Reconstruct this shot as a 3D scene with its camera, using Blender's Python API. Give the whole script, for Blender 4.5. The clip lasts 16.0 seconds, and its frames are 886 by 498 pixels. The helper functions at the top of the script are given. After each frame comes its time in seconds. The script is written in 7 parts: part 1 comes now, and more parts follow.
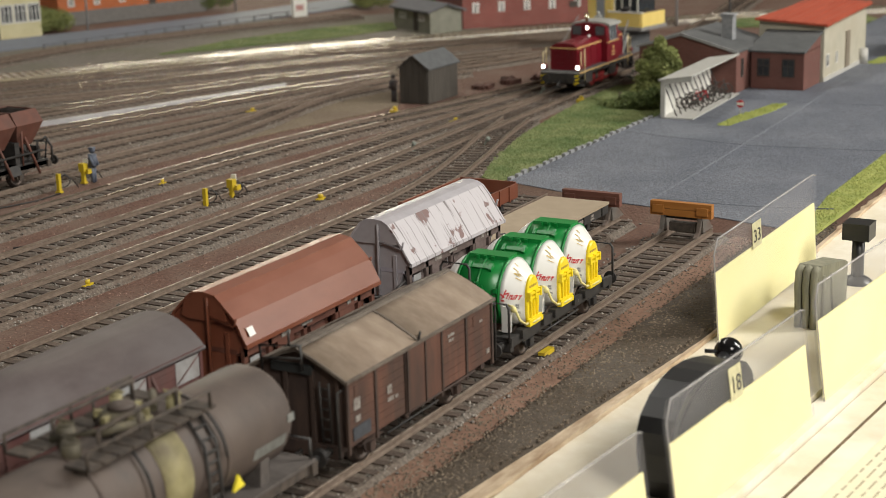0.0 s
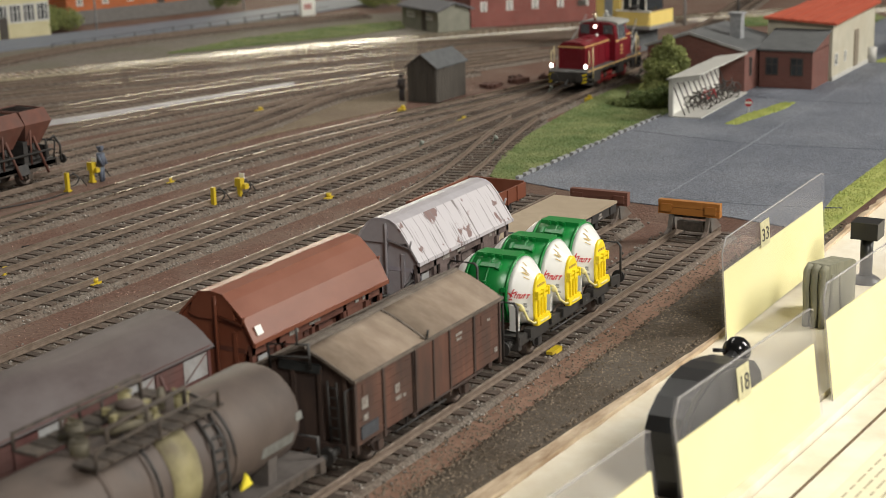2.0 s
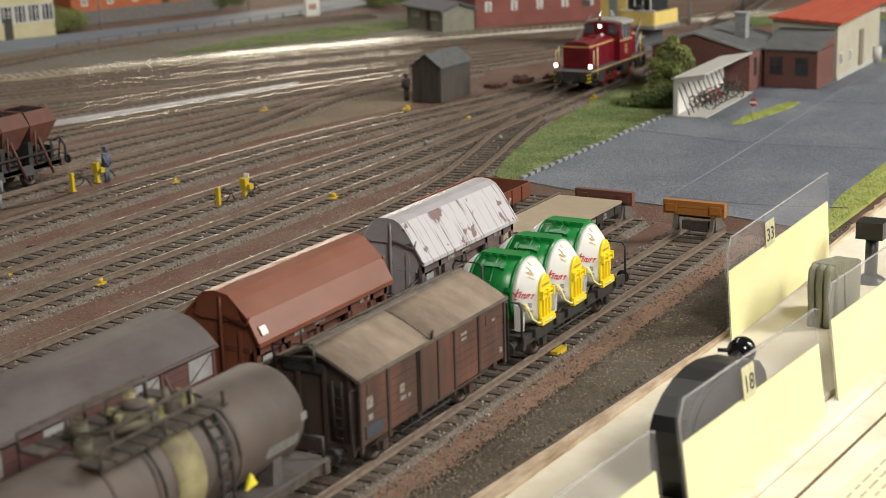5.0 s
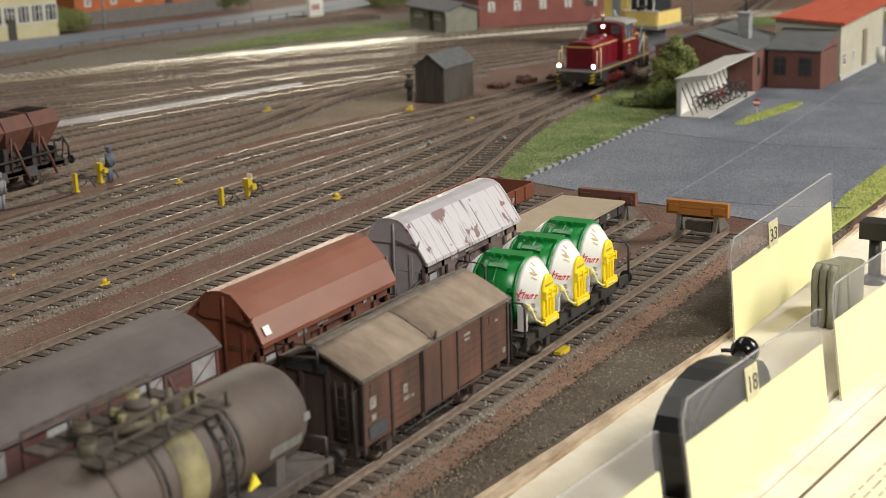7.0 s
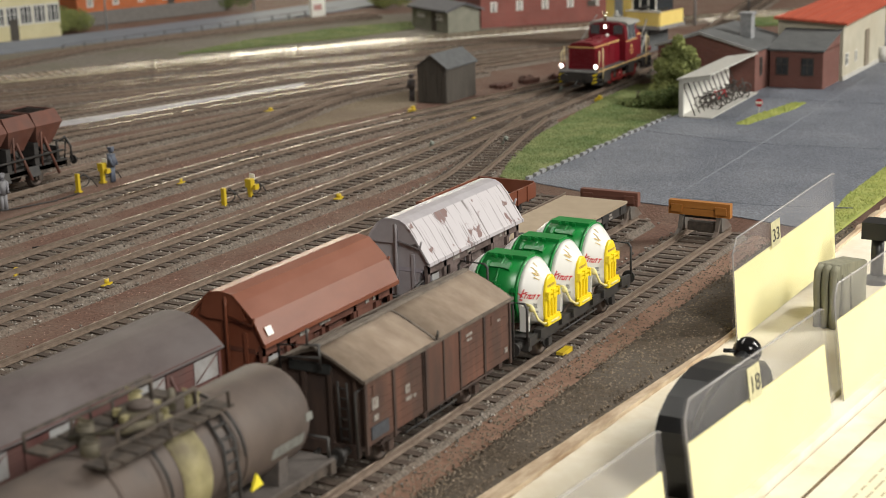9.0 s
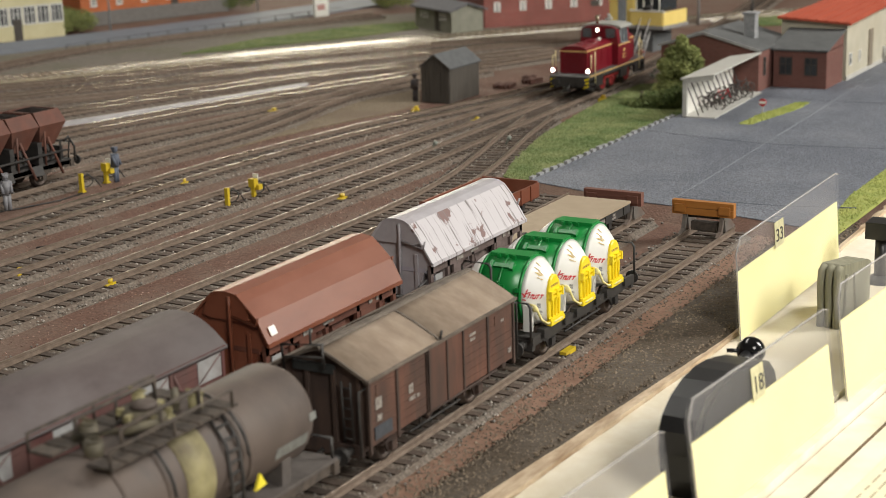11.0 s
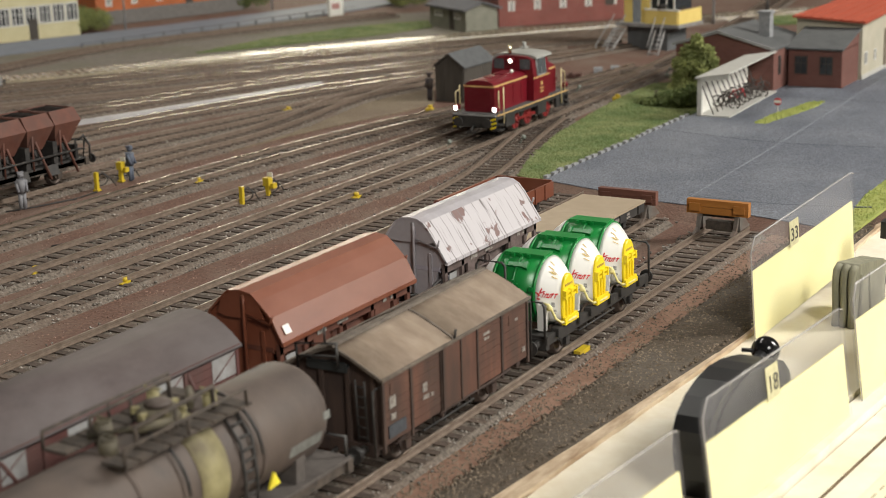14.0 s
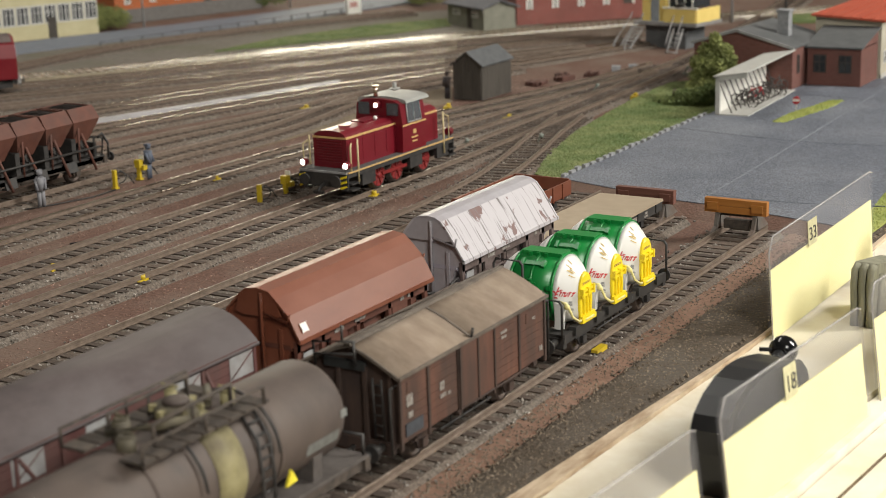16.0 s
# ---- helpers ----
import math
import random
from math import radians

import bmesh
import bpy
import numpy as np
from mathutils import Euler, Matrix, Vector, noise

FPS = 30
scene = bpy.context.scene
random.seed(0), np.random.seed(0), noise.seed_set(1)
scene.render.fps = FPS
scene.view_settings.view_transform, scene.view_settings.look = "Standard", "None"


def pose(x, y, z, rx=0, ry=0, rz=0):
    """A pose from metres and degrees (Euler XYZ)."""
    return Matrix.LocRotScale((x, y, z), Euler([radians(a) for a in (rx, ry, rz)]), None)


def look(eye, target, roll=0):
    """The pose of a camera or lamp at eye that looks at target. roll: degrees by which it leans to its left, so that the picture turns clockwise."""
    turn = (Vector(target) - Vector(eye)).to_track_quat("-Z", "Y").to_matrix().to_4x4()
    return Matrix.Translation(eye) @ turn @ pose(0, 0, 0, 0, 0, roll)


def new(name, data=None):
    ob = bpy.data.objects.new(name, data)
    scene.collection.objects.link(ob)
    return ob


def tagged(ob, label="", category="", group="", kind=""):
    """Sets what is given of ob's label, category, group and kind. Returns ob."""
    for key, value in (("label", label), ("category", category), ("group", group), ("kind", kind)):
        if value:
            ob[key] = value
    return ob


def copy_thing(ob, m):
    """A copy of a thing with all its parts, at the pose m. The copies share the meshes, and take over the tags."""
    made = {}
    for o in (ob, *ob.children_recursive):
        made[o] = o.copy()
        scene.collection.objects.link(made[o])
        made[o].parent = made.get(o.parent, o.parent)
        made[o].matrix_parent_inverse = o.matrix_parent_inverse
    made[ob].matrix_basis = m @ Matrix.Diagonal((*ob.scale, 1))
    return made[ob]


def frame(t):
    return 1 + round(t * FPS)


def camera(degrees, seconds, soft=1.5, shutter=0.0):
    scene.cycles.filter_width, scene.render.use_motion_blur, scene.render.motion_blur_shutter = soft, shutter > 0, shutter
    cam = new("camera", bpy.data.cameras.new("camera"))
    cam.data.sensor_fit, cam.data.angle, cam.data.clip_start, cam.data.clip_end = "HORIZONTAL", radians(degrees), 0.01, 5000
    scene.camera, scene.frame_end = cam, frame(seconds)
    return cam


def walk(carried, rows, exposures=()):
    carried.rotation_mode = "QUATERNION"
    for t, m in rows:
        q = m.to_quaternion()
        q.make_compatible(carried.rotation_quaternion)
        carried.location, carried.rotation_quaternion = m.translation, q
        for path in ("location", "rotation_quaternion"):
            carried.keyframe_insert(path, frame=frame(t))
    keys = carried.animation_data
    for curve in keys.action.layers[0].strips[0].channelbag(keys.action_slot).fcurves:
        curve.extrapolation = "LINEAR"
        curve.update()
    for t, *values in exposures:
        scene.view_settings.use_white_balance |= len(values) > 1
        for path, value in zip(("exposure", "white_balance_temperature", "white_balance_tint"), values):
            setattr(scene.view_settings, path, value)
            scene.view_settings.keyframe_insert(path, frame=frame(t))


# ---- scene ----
cam = camera(32.307, 16.0, soft=0.85)
EX, EY, EZ = 0.2390, 0.0, 0.1744
EXPO = -0.26
walk(cam, [
    (0.0, pose(EX, EY, EZ, 75.133, 0, 29.775) @ pose(0, 0, 0, 0, 0, -1.646)),
    (0.5, pose(EX, EY, EZ, 75.120, 0, 29.876) @ pose(0, 0, 0, 0, 0, -1.660)),
    (1.0, pose(EX, EY, EZ, 75.111, 0, 29.964) @ pose(0, 0, 0, 0, 0, -1.674)),
    (1.5, pose(EX, EY, EZ, 75.105, 0, 30.059) @ pose(0, 0, 0, 0, 0, -1.689)),
    (2.0, pose(EX, EY, EZ, 75.100, 0, 30.083) @ pose(0, 0, 0, 0, 0, -1.703)),
    (2.5, pose(EX, EY, EZ, 75.098, 0, 30.136) @ pose(0, 0, 0, 0, 0, -1.718)),
    (3.0, pose(EX, EY, EZ, 75.098, 0, 30.165) @ pose(0, 0, 0, 0, 0, -1.731)),
    (3.5, pose(EX, EY, EZ, 75.098, 0, 30.218) @ pose(0, 0, 0, 0, 0, -1.745)),
    (4.0, pose(EX, EY, EZ, 75.100, 0, 30.231) @ pose(0, 0, 0, 0, 0, -1.757)),
    (6.5, pose(EX, EY, EZ, 75.116, 0, 30.355) @ pose(0, 0, 0, 0, 0, -1.807)),
    (7.0, pose(EX, EY, EZ, 75.120, 0, 30.388) @ pose(0, 0, 0, 0, 0, -1.816)),
    (7.5, pose(EX, EY, EZ, 75.123, 0, 30.421) @ pose(0, 0, 0, 0, 0, -1.823)),
    (8.0, pose(EX, EY, EZ, 75.126, 0, 30.451) @ pose(0, 0, 0, 0, 0, -1.831)),
    (8.5, pose(EX, EY, EZ, 75.128, 0, 30.454) @ pose(0, 0, 0, 0, 0, -1.839)),
    (9.0, pose(EX, EY, EZ, 75.130, 0, 30.475) @ pose(0, 0, 0, 0, 0, -1.846)),
    (11.5, pose(EX, EY, EZ, 75.129, 0, 30.649) @ pose(0, 0, 0, 0, 0, -1.889)),
    (12.0, pose(EX, EY, EZ, 75.127, 0, 30.688) @ pose(0, 0, 0, 0, 0, -1.900)),
    (12.5, pose(EX, EY, EZ, 75.123, 0, 30.716) @ pose(0, 0, 0, 0, 0, -1.911)),
    (13.0, pose(EX, EY, EZ, 75.119, 0, 30.797) @ pose(0, 0, 0, 0, 0, -1.923)),
    (13.5, pose(EX, EY, EZ, 75.114, 0, 30.946) @ pose(0, 0, 0, 0, 0, -1.936)),
    (14.0, pose(EX, EY, EZ, 75.108, 0, 31.157) @ pose(0, 0, 0, 0, 0, -1.949)),
    (14.5, pose(EX, EY, EZ, 75.101, 0, 31.317) @ pose(0, 0, 0, 0, 0, -1.963)),
    (15.0, pose(EX, EY, EZ, 75.092, 0, 31.455) @ pose(0, 0, 0, 0, 0, -1.977)),
    (15.5, pose(EX, EY, EZ, 75.083, 0, 31.645) @ pose(0, 0, 0, 0, 0, -1.992)),
    (16.0, pose(EX, EY, EZ, 75.072, 0, 31.832) @ pose(0, 0, 0, 0, 0, -2.006)),
], exposures=[(0, EXPO - 0.12), (4, EXPO - 0.09), (16, EXPO)])
cam.data.dof.use_dof = True
cam.data.dof.focus_distance = 0.62
cam.data.dof.aperture_fstop = 26.0

# ---- room light ----
world = bpy.data.worlds.new("hall")
scene.world = world
world.use_nodes = True
world.node_tree.nodes["Background"].inputs[0].default_value = (1.0, 0.95, 0.88, 1)
world.node_tree.nodes["Background"].inputs[1].default_value = 0.25


def area(name, x, y, z, sx, sy, power, colour=(1, 0.93, 0.82), target=None):
    d = bpy.data.lights.new(name, "AREA")
    d.shape, d.size, d.size_y, d.energy, d.color = "RECTANGLE", sx, sy, power, colour
    ob = new(name, d)
    ob.matrix_world = look((x, y, z), target or (x, y, z - 1))
    return ob


# an aisle lamp behind the viewer's right shoulder, placed from the shadows; one further along added for sheen on roof
# facets; an unseen ceiling row fills in the far side; an unseen low light at the hall's far end, placed where the rails
# mirror it
area("aisle_lamp", 1.12, -0.36, 0.95, 0.40, 0.5, 21, (1, 0.965, 0.89), (0.0, 0.5, 0.0))
area("aisle_lamp", 1.08, 1.25, 0.86, 0.30, 0.9, 36, (1, 0.965, 0.89), (0.0, 0.45, 0.0))
area("ceiling_lamp", -0.9, 1.1, 1.7, 0.25, 1.6, 17, (1, 0.965, 0.89))
area("far_hall_lamp", -1.55, 2.60, 0.27, 1.0, 0.30, 17, (1, 0.92, 0.72), (-0.45, 1.1, 0.0))

MM = 0.001

# ---- materials ----


def mat(name, c1, c2=None, rough=0.6, metal=0.0, scale=400.0, bump=0.0, bscale=None, dirt=None, damt=0.0, dscale=60.0,
        stretch=(1, 1, 1), spec=0.5, rand=0.0, coords="Object", detail=4):
    """Paint or stone: two colours mixed by a fine grain, a second, larger one for dirt, and relief."""
    m = bpy.data.materials.new(name)
    m.use_nodes = True
    nt = m.node_tree
    b = nt.nodes["Principled BSDF"]
    b.inputs["Roughness"].default_value, b.inputs["Metallic"].default_value = rough, metal
    b.inputs["Specular IOR Level"].default_value = spec
    c2 = c2 or tuple(v * 0.75 for v in c1)

    def node(kind, **kw):
        n = nt.nodes.new(kind)
        for k, v in kw.items():
            n.inputs[k].default_value = v
        return n

    if coords == "World":
        src = nt.nodes.new("ShaderNodeNewGeometry").outputs["Position"]
    else:
        src = nt.nodes.new("ShaderNodeTexCoord").outputs["Object"]
    mp = node("ShaderNodeMapping", Scale=stretch)
    nt.links.new(src, mp.inputs[0])
    n1 = node("ShaderNodeTexNoise", Scale=scale, Detail=detail, Roughness=0.65)
    nt.links.new(mp.outputs[0], n1.inputs["Vector"])
    r1 = nt.nodes.new("ShaderNodeValToRGB")
    r1.color_ramp.elements[0].position, r1.color_ramp.elements[1].position = 0.35, 0.65
    r1.color_ramp.elements[0].color, r1.color_ramp.elements[1].color = (*c1, 1), (*c2, 1)
    nt.links.new(n1.outputs[0], r1.inputs[0])
    col = r1.outputs[0]
    if dirt:
        n2 = node("ShaderNodeTexNoise", Scale=dscale, Detail=5, Roughness=0.6)
        nt.links.new(mp.outputs[0], n2.inputs["Vector"])
        r2 = nt.nodes.new("ShaderNodeValToRGB")
        r2.color_ramp.elements[0].position, r2.color_ramp.elements[1].position = 0.42, 0.66
        r2.color_ramp.elements[0].color, r2.color_ramp.elements[1].color = (0, 0, 0, 1), (damt, damt, damt, 1)
        nt.links.new(n2.outputs[0], r2.inputs[0])
        mx = nt.nodes.new("ShaderNodeMix")
        mx.data_type = "RGBA"
        mx.inputs[7].default_value = (*dirt, 1)
        nt.links.new(r2.outputs[0], mx.inputs[0])
        nt.links.new(col, mx.inputs[6])
        col = mx.outputs[2]
    if rand:
        oi = nt.nodes.new("ShaderNodeNewGeometry" if rand < 0 else "ShaderNodeObjectInfo")
        hs = nt.nodes.new("ShaderNodeHueSaturation")
        mr = node("ShaderNodeMapRange", **{"To Min": 1 - abs(rand), "To Max": 1 + abs(rand)})
        nt.links.new(oi.outputs["Random Per Island" if rand < 0 else "Random"], mr.inputs[0])
        nt.links.new(mr.outputs[0], hs.inputs["Value"])
        nt.links.new(col, hs.inputs["Color"])
        col = hs.outputs[0]
    nt.links.new(col, b.inputs["Base Color"])
    rr = node("ShaderNodeMapRange", **{"To Min": max(0.03, rough - 0.12), "To Max": min(1.0, rough + 0.12)})
    nt.links.new(n1.outputs[0], rr.inputs[0])
    nt.links.new(rr.outputs[0], b.inputs["Roughness"])
    if bump:
        n3 = node("ShaderNodeTexNoise", Scale=bscale or scale, Detail=3)
        nt.links.new(mp.outputs[0], n3.inputs["Vector"])
        bp = node("ShaderNodeBump", Strength=min(1, bump), Distance=0.0006)
        nt.links.new(n3.outputs[0], bp.inputs["Height"])
        nt.links.new(bp.outputs[0], b.inputs["Normal"])
    return m


def glow(name, c, strength):
    m = bpy.data.materials.new(name)
    m.use_nodes = True
    b = m.node_tree.nodes["Principled BSDF"]
    b.inputs["Base Color"].default_value = (*c, 1)
    b.inputs["Emission Color"].default_value = (*c, 1)
    b.inputs["Emission Strength"].default_value = strength
    return m


def clear(name, c, rough=0.05, alpha=0.3):
    """Thin clear plastic or a pane: part glossy, part see-through."""
    m = bpy.data.materials.new(name)
    m.use_nodes = True
    b = m.node_tree.nodes["Principled BSDF"]
    b.inputs["Base Color"].default_value = (*c, 1)
    b.inputs["Roughness"].default_value = rough
    b.inputs["Alpha"].default_value = alpha
    return m


EARTH = mat("red_brown_earth", (0.084, 0.039, 0.026), (0.161, 0.089, 0.064), 0.95, scale=900, bump=1.0, bscale=900,
            dirt=(0.175, 0.132, 0.102), damt=0.55, dscale=22, coords="World")
BALLAST = mat("ballast_bed", (0.070, 0.055, 0.043), (0.20, 0.170, 0.142), 0.95, scale=800, bump=1.0, bscale=800,
              dirt=(0.11, 0.07, 0.05), damt=0.6, dscale=30, coords="World")
STONE = mat("ballast_stone", (0.13, 0.112, 0.094), (0.29, 0.262, 0.232), 0.9, scale=120, rand=-0.5, coords="World")
REDSTONE = mat("red_gravel", (0.165, 0.090, 0.060), (0.240, 0.142, 0.100), 0.95, scale=300, rand=-0.18, coords="World")
GRITGREY = mat("grey_brown_gravel", (0.042, 0.031, 0.020), (0.086, 0.063, 0.043), 0.95, scale=600, bump=1, bscale=700,
               dirt=(0.11, 0.095, 0.08), damt=0.5, dscale=25, coords="World")
SLEEPER = mat("dark_sleeper_wood", (0.048, 0.034, 0.026), (0.118, 0.086, 0.066), 0.9, scale=500, bump=0.5, rand=0.35, stretch=(1, 4, 1))
RAILSIDE = mat("rusty_rail", (0.13, 0.095, 0.072), (0.21, 0.16, 0.125), 0.7, 0.2, scale=400)
RAILTOP = mat("worn_rail_head", (0.29, 0.225, 0.175), (0.42, 0.345, 0.285), 0.34, 0.75, scale=150)
RAILDULL = mat("dull_rail_head", (0.16, 0.12, 0.092), (0.25, 0.195, 0.155), 0.55, 0.35, scale=150)
RAILBRIGHT = mat("polished_rail_head", (0.55, 0.5, 0.42), (0.66, 0.6, 0.52), 0.22, 1.0, scale=150)
RAILHALF = mat("half_polished_rail_head", (0.26, 0.20, 0.15), (0.52, 0.46, 0.38), 0.29, 0.9, scale=22)

# bed and sleepers given extra gloss to reflect the far light as glare
GLAREBED = mat("glare_ballast", (0.20, 0.165, 0.11), (0.34, 0.29, 0.20), 0.24, scale=700, spec=0.9, dirt=(0.14, 0.12, 0.10), damt=0.5, dscale=90, coords="World")
GLARETIE = mat("glare_sleeper", (0.10, 0.075, 0.05), (0.17, 0.13, 0.09), 0.32, scale=500, spec=0.8)


def cobbles():
    """Small setts: dark joints round uneven stones, some worn paler."""
    m = mat("blue_grey_cobbles", (0.100, 0.114, 0.146), (0.18, 0.195, 0.236), 0.66, scale=420, dirt=(0.27, 0.285, 0.32), damt=0.5, dscale=14, coords="World")
    nt = m.node_tree
    b = nt.nodes["Principled BSDF"]
    src = nt.nodes.new("ShaderNodeNewGeometry").outputs["Position"]
    v = nt.nodes.new("ShaderNodeTexVoronoi")
    v.feature = "DISTANCE_TO_EDGE"
    v.inputs["Scale"].default_value = 520
    nt.links.new(src, v.inputs["Vector"])
    r = nt.nodes.new("ShaderNodeMapRange")
    r.inputs["From Max"].default_value, r.inputs["To Min"].default_value = 0.16, 0.5
    nt.links.new(v.outputs["Distance"], r.inputs[0])
    mx = nt.nodes.new("ShaderNodeMix")
    mx.data_type, mx.blend_type = "RGBA", "MULTIPLY"
    mx.inputs[0].default_value = 1
    nt.links.new(b.inputs["Base Color"].links[0].from_socket, mx.inputs[6])
    nt.links.new(r.outputs[0], mx.inputs[7])
    nt.links.new(mx.outputs[2], b.inputs["Base Color"])
    bp = nt.nodes.new("ShaderNodeBump")
    bp.inputs["Distance"].default_value, bp.inputs["Strength"].default_value = 0.0006, 0.9
    nt.links.new(r.outputs[0], bp.inputs["Height"])
    nt.links.new(bp.outputs[0], b.inputs["Normal"])
    return m


COBBLE = cobbles()
GRASS = mat("static_grass", (0.078, 0.118, 0.034), (0.170, 0.192, 0.075), 0.95, scale=38, bump=0.4, bscale=800, rand=-0.12, coords="World")
LIME = mat("bright_grass", (0.21, 0.25, 0.055), (0.30, 0.32, 0.09), 0.95, scale=80, bump=0.4, rand=-0.12, coords="World")
CREAM = mat("cream_board", (0.78, 0.72, 0.58), (0.84, 0.79, 0.67), 0.6, scale=60, bump=0.2, dirt=(0.5, 0.38, 0.2), damt=0.35, dscale=40)
WHITE = mat("white_paint", (0.78, 0.77, 0.72), (0.7, 0.69, 0.64), 0.5, scale=100)
BLACK = mat("black_underframe", (0.018, 0.017, 0.017), (0.04, 0.036, 0.033), 0.6, scale=300)
DIRTBLACK = mat("dusty_underframe", (0.035, 0.028, 0.024), (0.085, 0.066, 0.052), 0.85, scale=350)
WHEEL = mat("wheel_steel", (0.05, 0.04, 0.035), (0.12, 0.09, 0.075), 0.55, 0.6, scale=300)
YELLOW = mat("yellow_enamel", (0.562, 0.413, 0.015), (0.510, 0.360, 0.015), 0.45, scale=200, dirt=(0.35, 0.25, 0.05), damt=0.4)

# ---- mesh helpers, in millimetres ----


def box(bm, x0, x1, y0, y1, z0, z1, m=None):
    vs = [bm.verts.new((x, y, z)) for z in (z0, z1) for y in (y0, y1) for x in (x0, x1)]
    if m:
        for v in vs:
            v.co = m @ v.co
    for f in ((0, 2, 3, 1), (4, 5, 7, 6), (0, 1, 5, 4), (2, 6, 7, 3), (0, 4, 6, 2), (1, 3, 7, 5)):
        bm.faces.new([vs[i] for i in f])
    return vs


def prism(bm, prof, y0, y1, smooth=False, axis="y"):
    """A profile of (x, z) pairs drawn out along y (or, by axis, (y, z) along x, (x, y) along z)."""
    def put(a, b, t):
        return {"y": (a, t, b), "x": (t, a, b), "z": (a, b, t)}[axis]
    r0 = [bm.verts.new(put(a, b, y0)) for a, b in prof]
    r1 = [bm.verts.new(put(a, b, y1)) for a, b in prof]
    n = len(prof)
    for i in range(n):
        fc = bm.faces.new((r0[i], r0[(i + 1) % n], r1[(i + 1) % n], r1[i]))
        fc.smooth = smooth
    bm.faces.new(r0[::-1])
    bm.faces.new(r1)


def rod(bm, a, b, r, seg=8, r2=None):
    a, b = Vector(a), Vector(b)
    d = b - a
    ret = bmesh.ops.create_cone(bm, cap_ends=True, segments=seg, radius1=r, radius2=r if r2 is None else r2, depth=d.length)
    m = Matrix.Translation((a + b) / 2) @ d.to_track_quat("Z", "Y").to_matrix().to_4x4()
    bmesh.ops.transform(bm, matrix=m, verts=ret["verts"])
    if seg > 6:
        fs = {f for v in ret["verts"] for f in v.link_faces}
        for f in fs:
            f.smooth = len(f.verts) == 4


def wire(bm, pts, r, seg=6):
    """A round bar bent through pts, in one piece."""
    P = [Vector(p) for p in pts]
    rings = []
    for i, p in enumerate(P):
        d0 = (p - P[i - 1]).normalized() if i else (P[1] - p).normalized()
        d1 = (P[i + 1] - p).normalized() if i < len(P) - 1 else d0
        d = (d0 + d1)
        d = d.normalized() if d.length > 1e-6 else d1
        side = d.cross(Vector((0.13, 0.21, 1.0)) if abs(d.z) < 0.9 else Vector((1.0, 0.17, 0.1))).normalized()
        up = side.cross(d)
        k = r / max(0.5, d.dot(d1))
        rings.append([bm.verts.new(p + (side * math.cos(2 * math.pi * q / seg) + up * math.sin(2 * math.pi * q / seg)) * k) for q in range(seg)])
    for r0, r1 in zip(rings, rings[1:]):
        # start where the two rings lie closest, so that the tube does not twist
        o = min(range(seg), key=lambda s: (r1[s].co - r0[0].co).length - 0.0)
        for q in range(seg):
            bm.faces.new((r0[q], r0[(q + 1) % seg], r1[(q + 1 + o) % seg], r1[(q + o) % seg])).smooth = True
    bm.faces.new(rings[0][::-1])
    bm.faces.new(rings[-1])


def ball(bm, c, r, s=(1, 1, 1), u=12, v=8):
    ret = bmesh.ops.create_uvsphere(bm, u_segments=u, v_segments=v, radius=r)
    for q in ret["verts"]:
        q.co = Vector((q.co.x * s[0] + c[0], q.co.y * s[1] + c[1], q.co.z * s[2] + c[2]))
        for f in q.link_faces:
            f.smooth = True


def lathe(bm, prof, seg=24, axis="y", c=(0, 0, 0)):
    """A profile of (along, radius) turned round an axis through c."""
    rings = []
    for t, r in prof:
        ring = []
        for i in range(seg):
            a = 2 * math.pi * i / seg
            u, w = r * math.cos(a), r * math.sin(a)
            p = {"y": (u, t, w), "x": (t, u, w), "z": (u, w, t)}[axis]
            ring.append(bm.verts.new((p[0] + c[0], p[1] + c[1], p[2] + c[2])))
        rings.append(ring)
    for r0, r1 in zip(rings, rings[1:]):
        for i in range(seg):
            bm.faces.new((r0[i], r0[(i + 1) % seg], r1[(i + 1) % seg], r1[i])).smooth = True
    bm.faces.new(rings[0][::-1])
    bm.faces.new(rings[-1])


def mesh_of(name, bm, material, bevel=0.0):
    if bevel:
        es = [e for e in bm.edges if len(e.link_faces) == 2 and e.calc_face_angle(0) > 0.5]
        bmesh.ops.bevel(bm, geom=es, offset=bevel, segments=2, affect="EDGES", clamp_overlap=True)
    bmesh.ops.recalc_face_normals(bm, faces=bm.faces)
    bmesh.ops.scale(bm, vec=(MM, MM, MM), verts=bm.verts)
    me = bpy.data.meshes.new(name)
    bm.to_mesh(me)
    bm.free()
    me.materials.append(material)
    return me


def part(name, bm, material, parent=None, label="", bevel=0.0, m=None):
    ob = new(name, mesh_of(name, bm, material, bevel))
    if parent is not None:
        ob.parent = parent
    if m is not None:
        ob.matrix_basis = m
    if label:
        ob["label"] = label
    return ob


def mm(x, y, z, rz=0.0, rx=0.0, ry=0.0):
    return pose(x * MM, y * MM, z * MM, rx, ry, rz)


def thing(name, x, y, z, label, category, rz=0.0, group="", kind=""):
    ob = new(name)
    ob.empty_display_size = 0.01
    ob.matrix_basis = mm(x, y, z, rz)
    return tagged(ob, label, category, group, kind)


def B():
    return bmesh.new()


# ---- ground ----
GZ = -4.0


def edge_x(y):
    return 42 + 0.08 * (y - 348)


def board_x(y):
    """The layout board's edge, which runs straight beside the cobbles."""
    return min(edge_x(y), 55.3) if y < 830 else edge_x(y)


